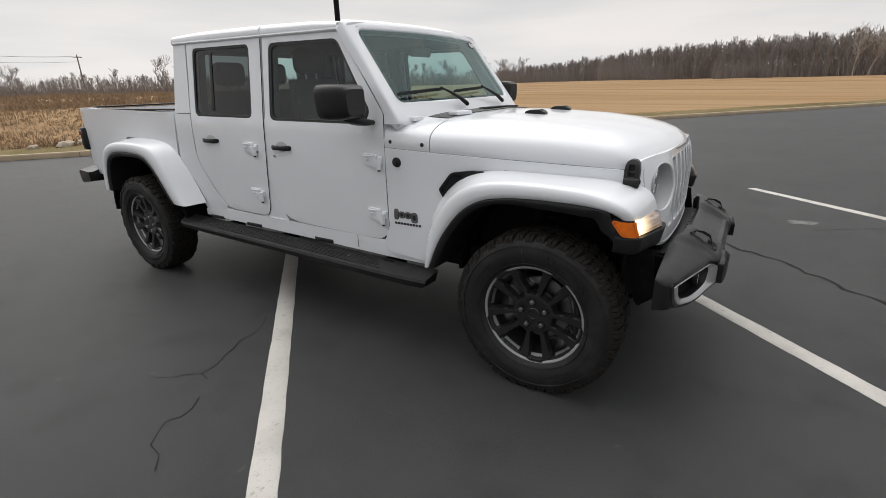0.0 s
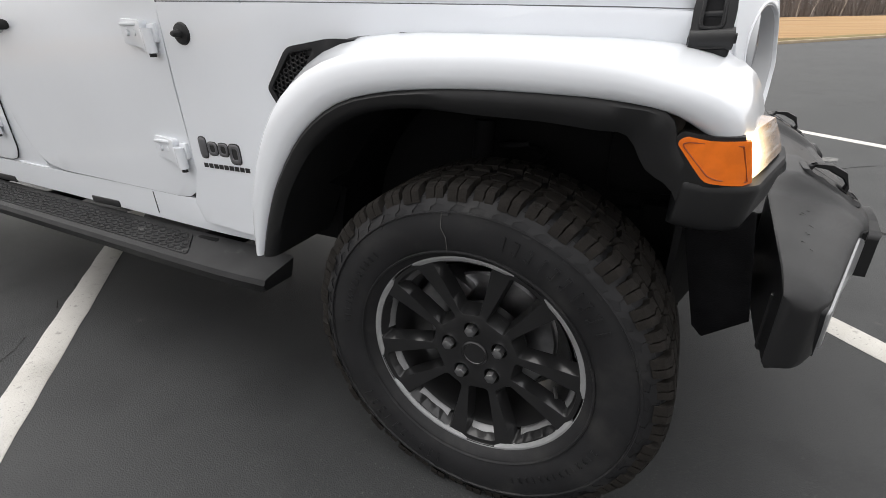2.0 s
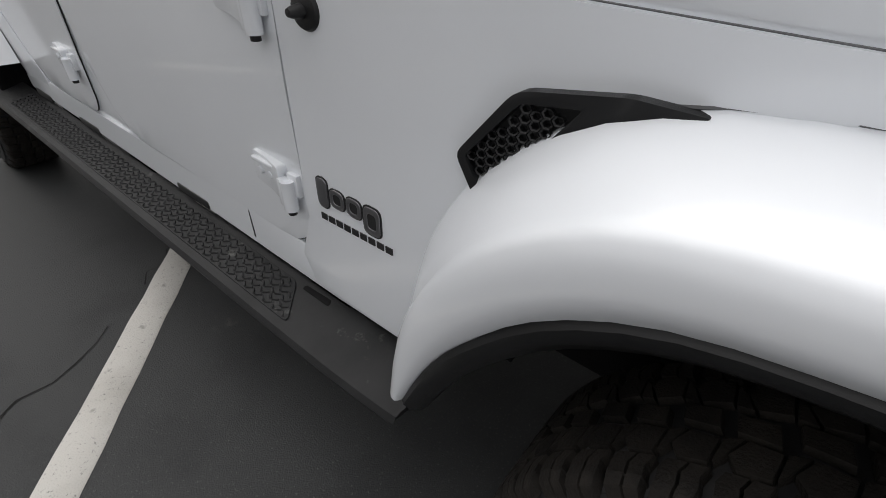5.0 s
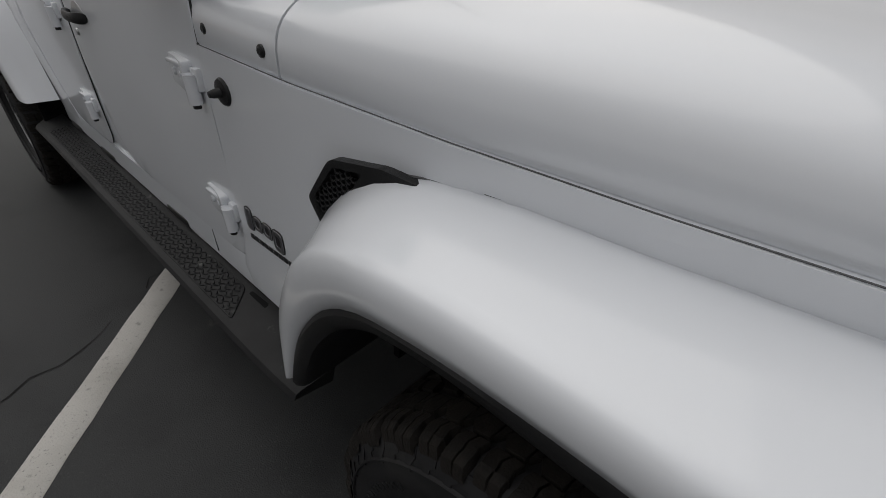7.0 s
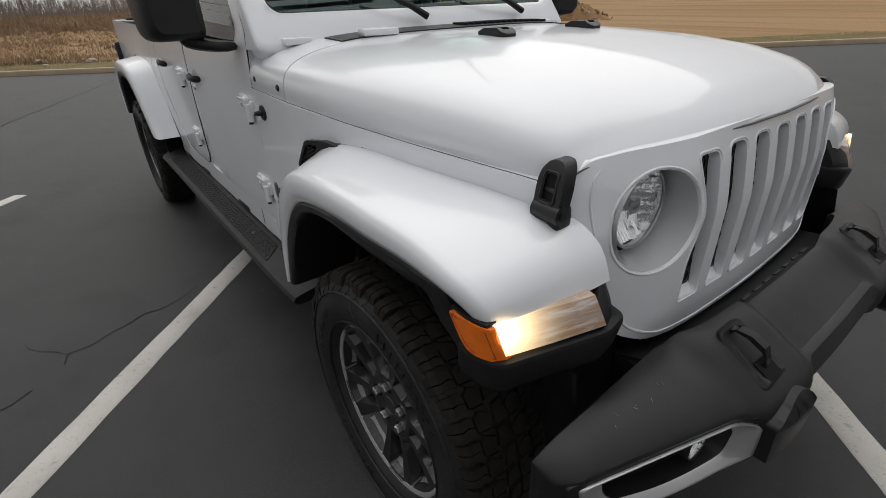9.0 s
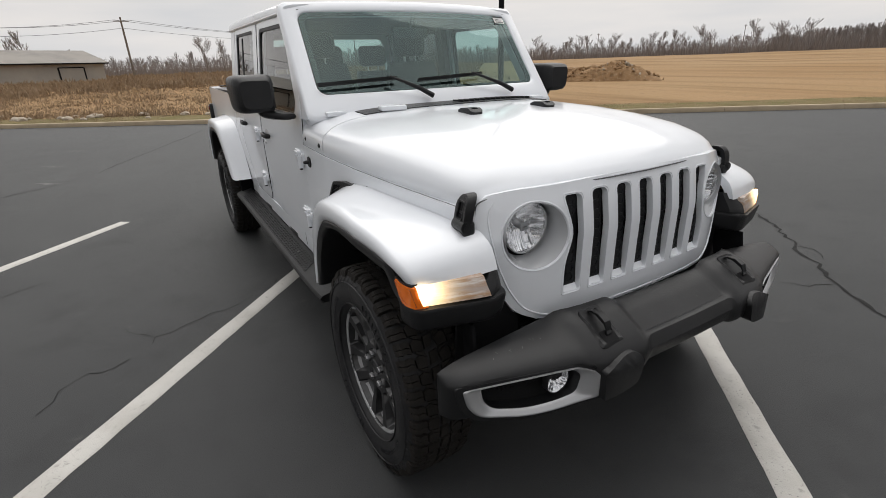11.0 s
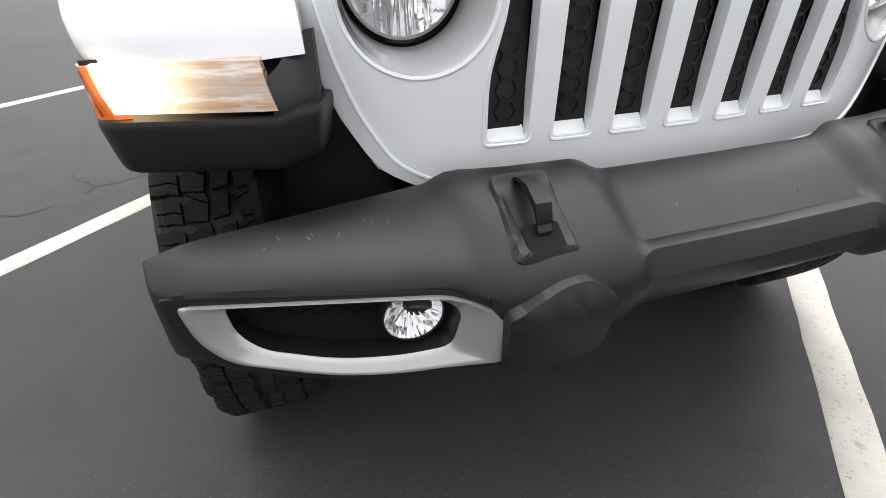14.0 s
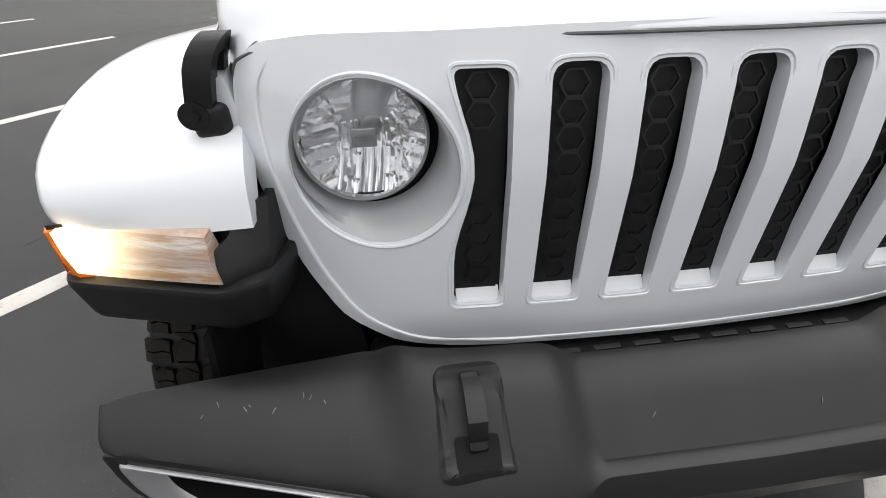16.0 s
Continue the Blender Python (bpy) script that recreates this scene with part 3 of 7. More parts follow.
def wedge(bm, corners, top, r0, r1, taper=0.88):
    """A tread block: corners as (angle, y); it rises from radius r0 to r1."""
    ca = sum(a for a, _ in corners) / len(corners)
    cy = sum(y for _, y in corners) / len(corners)
    lo = [bm.verts.new((r0 * math.cos(a), y, r0 * math.sin(a))) for a, y in corners]
    hi = []
    for a, y in corners:
        a2, y2 = ca + (a - ca) * taper, cy + (y - cy) * taper
        rr = r1 - 0.12 * max(0, abs(y2) - 0.085)
        hi.append(bm.verts.new((rr * math.cos(a2), y2, rr * math.sin(a2))))
    n = len(lo)
    bm.faces.new(hi)
    for i in range(n):
        bm.faces.new((lo[i], lo[(i + 1) % n], hi[(i + 1) % n], hi[i]))


def shoulder_lug(bm, a, st, sy, e):
    """Shoulder lug cut by a curved sipe, running over onto the side."""
    def strip(f0, f1, cut):
        rows = []
        for y, bend, r0, r1 in ((0.066, 0.0, 0.388, TYRE_R), (0.080, 0.10, 0.388, TYRE_R), (0.094, 0.06, 0.388, TYRE_R - 0.0008), (e - 0.012, 0.10, 0.384, TYRE_R - 0.003), (e - 0.002, 0.14, 0.380, TYRE_R - 0.009), (e + 0.003, 0.16, 0.372, TYRE_R - 0.024)):
            q = lambda f, r: (r * math.cos(a + (f + bend) * st), sy * y, r * math.sin(a + (f + bend) * st))
            rows.append([q(f0, r0), q(f0 + 0.015, r1), q(f1 - 0.015, r1), q(f1, r0)])
        loft(rows, bm=bm)
    strip(0.02, 0.37, 0)
    strip(0.405, 0.80, 1)


def tread_mesh():
    bm = bmesh.new()
    rnd = random.Random(4)
    n = LUGS
    for k in range(n):
        a = 2 * math.pi * k / n
        st = 2 * math.pi / n
        for sy in (-1, 1):
            if sy == 1:
                shoulder_lug(bm, a, st, 1, 0.113 if k % 2 else 0.107)
            # half-width notch block
            wedge(bm, [(a + 0.02 * st, sy * 0.026), (a + 0.60 * st, sy * 0.021), (a + 0.86 * st, sy * 0.046), (a + 0.66 * st, sy * 0.063), (a + 0.10 * st, sy * 0.062)], 0, 0.391, TYRE_R + 0.001, 0.93)
            wedge(bm, [(a + 0.64 * st, sy * 0.020), (a + 0.98 * st, sy * 0.024), (a + 1.06 * st, sy * 0.058), (a + 0.90 * st, sy * 0.048)], 0, 0.391, TYRE_R + 0.001, 0.93)
        z = 0.010 if k % 2 else -0.010
        wedge(bm, [(a + 0.05 * st, -0.018 + z * 0.3), (a + 0.85 * st, -0.012 + z * 0.3), (a + 0.95 * st, 0.016 + z * 0.3), (a + 0.15 * st, 0.012 + z * 0.3)], 0, 0.390, TYRE_R + 0.0015)
    return bm


def side_lug_mesh():
    """Raised saw-tooth band on the tyre's outer side, and the band of raised marks below it."""
    bm = bmesh.new()
    n = 54
    rnd = random.Random(11)

    def plate(pts, h):
        def at(a, r, up):
            base = float(np.interp(r, [0.275, 0.31, 0.345, 0.370, 0.386, 0.392], [-0.116, -0.1225, -0.121, -0.113, -0.1015, -0.092]))
            return (r * math.cos(a), base - up, r * math.sin(a))
        lo = [bm.verts.new(at(a, r, -0.002)) for a, r in pts]
        hi = [bm.verts.new(at(a, r, h)) for a, r in pts]
        bm.faces.new(hi)
        for i in range(len(pts)):
            bm.faces.new((lo[i], lo[(i + 1) % len(pts)], hi[(i + 1) % len(pts)], hi[i]))
    for k in range(n):
        a, st = 2 * math.pi * k / n, 2 * math.pi / n
        d = 0.004 * (k % 2) + rnd.uniform(-0.001, 0.001)
        plate([(a, 0.382), (a + 0.06 * st, 0.367), (a + 0.34 * st, 0.362 - d), (a + 0.44 * st, 0.350 - d), (a + 0.78 * st, 0.351 - d), (a + 0.62 * st, 0.364), (a + 0.98 * st, 0.368), (a + 0.98 * st, 0.382)], 0.0020)
    # two arcs of raised maker's marks, as plain bars
    for a0, count, h in ((0.45, 10, 0.030), (3.6, 10, 0.030), (2.2, 13, 0.014), (5.0, 14, 0.014)):
        for k in range(count):
            a = a0 + k * (0.085 if h > 0.02 else 0.06)
            w = 0.032 if h > 0.02 else 0.018
            plate([(a, 0.300), (a + w * 0.3, 0.300), (a + w * 0.3, 0.300 + h), (a, 0.300 + h)], 0.0044)
            if k % 3:
                plate([(a + w * 0.35, 0.300 + h * 0.8), (a + w, 0.300 + h * 0.8), (a + w, 0.300 + h), (a + w * 0.35, 0.300 + h)], 0.0044)
                plate([(a + w * 0.35, 0.300), (a + w, 0.300), (a + w, 0.300 + h * 0.2), (a + w * 0.35, 0.300 + h * 0.2)], 0.0044)
    return bm


def rim_parts():
    barrel = revolve([(0.247, -0.086), (0.240, -0.080), (0.232, -0.060), (0.222, -0.02), (0.214, 0.06), (0.214, 0.09), (0.20, 0.09), (0.20, -0.02), (0.215, -0.055)], 72)
    lip = revolve([(0.2465, -0.0780), (0.2470, -0.0915), (0.2495, -0.0925), (0.2525, -0.088), (0.2525, -0.080), (0.247, -0.078)], 96)
    # five broad machined arcs inside the thin ring
    for k in range(5):
        mid_a = math.pi / 2 + k * 2 * math.pi / 5
        rings = []
        for j in range(15):
            a = mid_a + (j / 14 - 0.5) * 0.96
            q = lambda r, y: (r * math.cos(a), y, r * math.sin(a))
            e = 0.0 if 0 < j < 14 else 0.006
            rings.append([q(0.2345 + e, -0.078), q(0.2365 + e, -0.0885), q(0.2435, -0.0922), q(0.248, -0.0922), q(0.248, -0.078)])
        loft(rings, bm=lip)
    # face of ten arms in five pairs, cut from one dished plate
    hold = []
    for k in range(5):
        base = -math.pi / 2 + k * 2 * math.pi / 5
        for turn, r0, r1, w0, w1, rad in ((0.0, 0.092, 0.232, 0.024, 0.038, 0.008), (math.pi / 5, 0.100, 0.232, 0.022, 0.068, 0.009)):
            co, si = math.cos(base + turn), math.sin(base + turn)
            pts = rounded([(r0, -w0), (r1 - w1 * 0.06, -w1), (r1 + 0.002, 0.0), (r1 - w1 * 0.06, w1), (r0, w0)], [rad, 0.008, 0.02, 0.008, rad], 4)
            hold.append([(u * co - v * si, u * si + v * co) for u, v in pts])
        na = math.pi / 2 + k * 2 * math.pi / 5
        hold.append([(0.0635 * math.cos(na) + 0.0185 * math.cos(q * math.pi / 9), 0.0635 * math.sin(na) + 0.0185 * math.sin(q * math.pi / 9)) for q in range(18)])

    def dished(u, v, dd):
        r = math.hypot(u, v)
        y = float(np.interp(r, [0.0, 0.034, 0.085, 0.11, 0.18, 0.225, 0.243], [-0.066, -0.068, -0.0715, -0.070, -0.0775, -0.085, -0.0875]))
        if dd > 0.02:
            # the windows narrow towards the back
            for edge, mid in wins:
                if (np.abs(np.hypot(edge[:, 0] - u, edge[:, 1] - v) + np.hypot(np.roll(edge, -1, 0)[:, 0] - u, np.roll(edge, -1, 0)[:, 1] - v) - sides[id(edge)]).min()) < 1e-5:
                    u, v = u + (mid[0] - u) * 0.18, v + (mid[1] - v) * 0.18
                    break
        return (u, y + dd, v)
    wins = [(np.array(h), np.mean(h, axis=0)) for i, h in enumerate(hold) if i % 3 < 2]
    sides = {id(e): np.hypot(*(np.roll(e, -1, 0) - e).T) for e, m in wins}
    face = [(0.2425 * math.cos(q * math.pi / 36), 0.2425 * math.sin(q * math.pi / 36)) for q in range(72)]
    spokes = panel(face, hold, dished, 0.034, 0.0095, 0.035, 2)
    hub = revolve([(0.0, -0.0500), (0.088, -0.0500), (0.104, -0.046), (0.104, -0.01)], 48)
    cap = revolve([(0.0, -0.0705), (0.024, -0.0705), (0.0255, -0.0725), (0.0285, -0.0725), (0.031, -0.0700), (0.033, -0.062)], 40)
    disc = revolve([(0.03, 0.02), (0.155, 0.02), (0.16, 0.024), (0.16, 0.04), (0.03, 0.04)], 56)
    facets = []
    for k in range(5):
        base = -math.pi / 2 + k * 2 * math.pi / 5
        for lo, hi, r0, r1 in ((-0.155, 0.155, 0.214, 0.234), (0.43, 0.83, 0.217, 0.235)):
            bm = bmesh.new()
            rings = []
            for j in range(7):
                a = base + lo + (hi - lo) * j / 6
                q = lambda r, y: (r * math.cos(a), y, r * math.sin(a))
                rings.append([q(r0, -0.046), q(r1, -0.078), q(r1 + 0.004, -0.070), q(r0 + 0.004, -0.040)])
            facets.append(loft(rings, bm=bm))
    return barrel, lip, spokes, hub, cap, disc, facets


def nut_mesh():
    bm = bmesh.new()
    rings = []
    for r, h in ((0.0135, 0.0), (0.0135, -0.017), (0.0115, -0.021), (0.0095, -0.0215), (0.004, -0.0225)):
        rings.append([(r * math.cos(k * math.pi / 3), h, r * math.sin(k * math.pi / 3)) for k in range(6)])
    return loft(rings, bm=bm)


def build_wheel():
    w = new("wheel")
    w.parent = truck
    tagged(w, "black alloy wheel with all-terrain tyre")
    ty = part("tyre", tyre_mesh(), RUBBER, w, "black all-terrain tyre with dusty tread", angle=40)
    tr = part("tread_pattern", tread_mesh(), TREAD, ty, angle=20)
    tagged(tr, "dusty rubber tread pattern", kind="stuff")
    tagged(part("sidewall_relief", side_lug_mesh(), RUBBER, ty, angle=20), kind="stuff")
    lugs = []
    for e in (0.107, 0.113):
        bm = bmesh.new()
        shoulder_lug(bm, 0.0, 2 * math.pi / LUGS, -1, e)
        lugs.append(part("tread_block", bm, TREAD, ty, angle=25))
    for k in range(2, LUGS):
        b = part("tread_block", None, None, ty, data=lugs[k % 2].data)
        b.rotation_euler = (0, -2 * math.pi * k / LUGS, 0)
    lugs[1].rotation_euler = (0, -2 * math.pi / LUGS, 0)
    # pale scuff on the side, as a thin raised thread
    part("side_scuff", tube([(-0.012, -0.1165, 0.262), (-0.008, -0.1230, 0.300), (-0.016, -0.1240, 0.322), (-0.010, -0.1225, 0.350)], [0.0004, 0.0008, 0.0007, 0.0004], 6), SCUFF, ty, "pale scuff on the tyre's side")
    barrel, lip, spokes, hub, cap, disc, facets = rim_parts()
    rim = part("rim", barrel, RIMBLACK, w, "satin black alloy rim")
    part("rim_lip", lip, RIMGREY, rim, "machined grey rim lip", angle=25)
    part("spoke_face", spokes, RIMBLACK, rim, angle=50)
    part("hub", hub, RIMBLACK, rim, angle=30)
    part("centre_cap", cap, RIMBLACK, rim, angle=30)
    part("brake_disc", disc, STEEL, w, "steel brake disc")
    part("caliper", box((-0.10, 0.03, 0.10), (0.10, 0.07, 0.14), 0.015, m=Matrix.Rotation(0.7, 4, "Y")), STEEL, w)
    for bm in facets:
        part("rim_facet", bm, RIMFACE, rim, "grey inner face of the rim", angle=30)
    first = None
    for k in range(5):
        a = math.pi / 2 + k * 2 * math.pi / 5
        if first is None:
            first = part("lug_nut", nut_mesh(), STEEL, rim, "steel wheel nut", angle=25)
            n = first
        else:
            n = part("lug_nut", None, None, rim, "steel wheel nut", data=first.data)
        n.location = (0.0635 * math.cos(a), -0.063, 0.0635 * math.sin(a))
    part("valve", tube([(0.175, -0.055, -0.06), (0.185, -0.08, -0.064)], 0.004, 8), STEEL, rim)
    return w


wheel = build_wheel()
wheel.matrix_basis = pose(0.0125, -0.787, 0.400, 0, -6, 0) @ Matrix.Scale(1.012, 4)
copy_thing(wheel, pose(-3.478, -0.787, 0.400, 0, 20, 0) @ Matrix.Scale(0.985, 4))
copy_thing(wheel, pose(0.0125, 0.787, 0.400, 0, 15, 180) @ Matrix.Scale(1.012, 4))
copy_thing(wheel, pose(-3.478, 0.787, 0.400, 0, 40, 180) @ Matrix.Scale(0.985, 4))


# ==== front end ====
def face_x(y, z):
    """The grille's form: bowed in plan, upper part leaning back."""
    a = abs(y)
    x = 0.497 - 0.10 * a * a - (0.55 * (a - 0.36) ** 1.6 if a > 0.36 else 0)
    x -= 0.16 * max(0.0, z - 0.98) + 0.12 * max(0.0, z - 1.08) + 0.05 * max(0.0, 0.98 - z) ** 1.0 * 0.3
    return x


SLOT_P, SLOT_W = 0.1085, 0.066
LAMP_Y, LAMP_Z = 0.461, 0.988


def slot_poly(k):
    """Outline of one of the seven slots; the outermost give way to the round lamps."""
    y = (k - 3) * SLOT_P
    w = SLOT_W / 2
    if k in (0, 6):
        sg = -1 if k == 0 else 1
        pts = []
        for z in np.linspace(0.776, 1.106, 14):
            o = w + 0.003
            if abs(z - LAMP_Z) < 0.135:
                o -= 0.024 * (0.5 + 0.5 * math.cos(math.pi * (z - LAMP_Z) / 0.135))
            pts.append((y + sg * o, float(z)))
        inner = [(y - sg * w, 1.106), (y - sg * w, 0.776)]
        poly = pts + inner
        r = [0.012] + [0.0] * 12 + [0.02, 0.02, 0.012]
        return rounded(poly, r, 4)
    return rounded([(y - w, 0.776), (y + w, 0.776), (y + w, 1.110), (y - w, 1.110)], [0.010, 0.010, 0.022, 0.022], 4)


half = [(0.0, 0.690), (0.30, 0.692), (0.45, 0.702), (0.53, 0.738), (0.585, 0.815), (0.622, 0.905), (0.644, 1.0), (0.650, 1.06), (0.640, 1.105), (0.605, 1.130), (0.52, 1.140), (0.25, 1.147), (0.0, 1.149)]
outline = half + [(-y, z) for y, z in reversed(half[1:-1])]
circle = lambda cy, cz, r, n=40: [(cy + r * math.cos(2 * math.pi * k / n), cz + r * math.sin(2 * math.pi * k / n)) for k in range(n)]
holes = [slot_poly(k) for k in range(7)] + [circle(s * LAMP_Y, LAMP_Z, 0.108) for s in (-1, 1)]
bm = panel(rounded(outline, 0.03, 3), holes, lambda u, v, d: (face_x(u, v) - d, u, v), 0.026, 0.007, 0.035, 3)
grille = part("grille", bm, WHITE, truck, "white seven-slot grille with round lamps", angle=42)
# raised bead round the grille's edge
ring = rounded([(y * 0.942, 0.92 + (z - 0.92) * 0.955) for y, z in outline], 0.03, 3)
bead = [(face_x(y, z) + 0.0005 - 0.004 * max(0.0, min(1.0, (z - 1.09) / 0.02)), y, z) for y, z in ring]
part("grille_bead", tube(bead + bead[:1], 0.0032, 6), WHITE, grille)
# soft raised frame round each slot
for k in range(7):
    y0, z0 = (k - 3) * SLOT_P, 0.942
    fr = [(y0 + (y - y0) * 1.17, z0 + (z - z0) * 1.032) for y, z in slot_poly(k)]
    fr = [(face_x(y, z) - 0.0006, y, z) for y, z in fr]
    part("slot_frame", tube(fr + fr[:2], 0.0030, 6), WHITE, grille)
# sloping sill at the foot of each slot and the honeycomb behind
for k in range(7):
    y0 = (k - 3) * SLOT_P
    w = SLOT_W / 2 - 0.002
    rings = [[(face_x(y, 0.790) - 0.007, y, 0.7755), (face_x(y, 0.79) - 0.025, y, 0.798), (face_x(y, 0.79) - 0.025, y, 0.765)] for y in (y0 - w, y0, y0 + w)]
    part("slot_sill", loft(rings), WHITE, grille)
    bm = bmesh.new()
    X = face_x(y0, 0.95) - 0.019
    mid = lambda y, z: (X - 0.16 * max(0, z - 0.98) - 0.12 * max(0, z - 1.08) - 0.18 * y0 * (y - y0), y, z)
    q = [bm.verts.new((mid(y, z)[0] - 0.0036, y, z)) for y, z in slot_poly(k)]
    sg = -1 if k == 0 else 1 if k == 6 else 0
    bm.faces.new(q)
    hx, hz = 0.0195, 0.0165
    for i in range(-2, 3):
        for j in range(14):
            cy, cz = y0 + i * hx * 1.5, 0.785 + j * hz * 2 + (hz if i % 2 else 0)
            rim, inn = [], []
            for c in range(6):
                a = math.pi / 3 * c
                ry, rz = math.cos(a), math.sin(a) * 2 / math.sqrt(3)
                rim.append((cy + hx * ry, cz + hz * rz))
                inn.append((cy + (hx - 0.003) * ry, cz + (hz - 0.003) * rz))
            near = 0.5 + 0.5 * math.cos(math.pi * min(1.0, abs(cz - LAMP_Z) / 0.135))
            if max(abs(p[0] - y0) for p in inn) > 0.040 or (sg and max(sg * (p[0] - y0) for p in rim) > 0.038 - 0.024 * near) or max(p[1] for p in inn) > 1.118 or min(p[1] for p in inn) < 0.797:
                continue
            vr = [bm.verts.new(mid(*p)) for p in rim]
            vi = [bm.verts.new(mid(*p)) for p in inn]
            vb = [bm.verts.new((mid(*p)[0] - 0.0035, *p)) for p in inn]
            for c in range(6):
                d = (c + 1) % 6
                bm.faces.new((vr[c], vr[d], vi[d], vi[c]))
                bm.faces.new((vi[c], vi[d], vb[d], vb[c]))
    part("honeycomb_mesh", bm, BLACK, grille, "black honeycomb mesh", angle=30)
# body behind the grille, so that nothing shows through
part("radiator_housing", box((0.27, 0, 0.90), (0.16, 0.98, 0.42), 0.02), DARK, truck)
# sides of the grille that run back to the wings
for s in (-1, 1):
    rings = []
    for y, z in [p for p in half[2:10]]:
        x = face_x(y, z)
        rings.append([(x - 0.002, s * y, z), (x - 0.03, s * (y + 0.010), z), (0.33, s * (y + 0.012), z), (0.33, s * (y - 0.03), z), (x - 0.05, s * (y - 0.03), z)])
    part("grille_side", loft(rings), WHITE, truck, angle=50)


def headlamp(s):
    c = Vector((face_x(LAMP_Y, LAMP_Z), s * LAMP_Y, LAMP_Z))
    n = Vector((1, s * 0.30, 0.04)).normalized()
    # the lens looks straight ahead, deep in its dish
    dish = bmesh.new()
    rings = []
    for k in range(57):
        a = 2 * math.pi * k / 56
        co, si = math.cos(a), math.sin(a)
        yo, zo = s * LAMP_Y + 0.1075 * co, LAMP_Z + 0.1075 * si
        xo = face_x(yo, zo) - 0.006
        rings.append([(xo, yo, zo), (xo - 0.006, s * LAMP_Y + 0.1035 * co, LAMP_Z + 0.1035 * si), (c.x - 0.034, s * (LAMP_Y + 0.007) + 0.0975 * co, LAMP_Z + 0.009 + 0.0975 * si), (c.x - 0.064, s * (LAMP_Y + 0.012) + 0.0955 * co, LAMP_Z + 0.019 + 0.0955 * si)])
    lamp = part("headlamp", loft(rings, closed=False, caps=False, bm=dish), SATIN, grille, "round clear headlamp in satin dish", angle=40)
    bead = [(face_x(s * LAMP_Y + 0.112 * math.cos(k * math.pi / 28), LAMP_Z + 0.112 * math.sin(k * math.pi / 28)) - 0.0012, s * LAMP_Y + 0.112 * math.cos(k * math.pi / 28), LAMP_Z + 0.112 * math.sin(k * math.pi / 28)) for k in range(57)]
    part("dish_bead", tube(bead, 0.0034, 8), WHITE, lamp)
    cc = (c.x - 0.054, s * (LAMP_Y + 0.014), LAMP_Z + 0.023)
    part("lamp_gap", revolve([(0.100, -0.014), (0.094, -0.010), (0.0865, -0.016), (0.0865, -0.05)], 56, "X", cc), SEAL, lamp)
    rimr = revolve([(0.0865, -0.005), (0.0875, 0.010), (0.0845, 0.0135), (0.0825, 0.010)], 56, "X", cc)
    part("lamp_rim", rimr, SILVER, lamp, "bright lamp rim")
    lens = revolve([(0.0, 0.030), (0.02, 0.0292), (0.045, 0.0255), (0.065, 0.0195), (0.078, 0.0135), (0.084, 0.009)], 56, "X", cc)
    part("lamp_lens", lens, GLASS_L, lamp, "clear lamp lens").visible_shadow = False
    # reflector: smooth bowl with flutes under the bulb, stepped side sectors and tilted columns between
    rnd = random.Random(7)
    tilts = [(rnd.uniform(-0.55, 0.55), rnd.uniform(-0.05, 0.35)) for q in range(80)]
    def bowl(y, z):
        d = -0.050 + 0.046 * (y * y + z * z) / 0.084 ** 2
        if abs(y) < 0.019 and z < -0.012:
            return d + 0.0012 * math.cos(y / 0.0095 * 2 * math.pi) + 0.10 * (z + 0.012)
        if abs(y) > 0.046:
            return d + 0.5 * ((z / 0.017) % 1.0 - 0.5) * 0.017 + 0.10 * abs(z)
        if z < 0.012:
            q, w = divmod(y + 0.1, 0.0083)
            turn, lift = tilts[int(q)]
            h, g = divmod(z + 0.1, 0.036 + 0.01 * turn)
            return d + turn * (w - 0.00415) + (lift + 0.12 * turn * (int(h) % 2)) * (g - 0.018)
        return d + 0.25 * max(0.0, z - 0.03)
    bm = revolve([(0.0845, -0.004), (0.0845, 0.006)], 48, "X", cc)
    rows = []
    for i in range(-42, 43):
        y = i * 0.0845 / 42
        span = math.sqrt(max(0.0, 0.0845 ** 2 - y * y))
        rows.append([(cc[0] + min(0.004, bowl(y, span * j / 26)), cc[1] + s * y, cc[2] + span * j / 26) for j in range(-26, 27)])
    loft(rows, closed=False, caps=False, bm=bm)
    part("reflector", bm, REFLECT, lamp, "faceted chrome reflector", angle=12)
    bulb = revolve([(0.0, 0.004), (0.010, 0.003), (0.0125, -0.002), (0.0135, -0.02), (0.016, -0.05)], 24, "X", (cc[0] - 0.01, cc[1], cc[2]))
    part("bulb_shield", bulb, SILVER, lamp)
    # small plate with bars in front of the bulb
    bm = box((cc[0] - 0.002, cc[1], cc[2]), (0.005, 0.034, 0.027), 0.006, 3)
    loop = [(cc[0] + 0.0005, cc[1] + 0.0135 * math.cos(k * math.pi / 12), cc[2] + 0.0065 * math.sin(k * math.pi / 12)) for k in range(25)]
    tube(loop, 0.0008, 6, bm=bm)
    for q in range(7):
        box((cc[0] + 0.001, cc[1] + (q - 3) * 0.0026, cc[2]), (0.003, 0.0012, 0.007), 0, bm=bm)
    part("shield_plate", bm, SILVER, lamp)


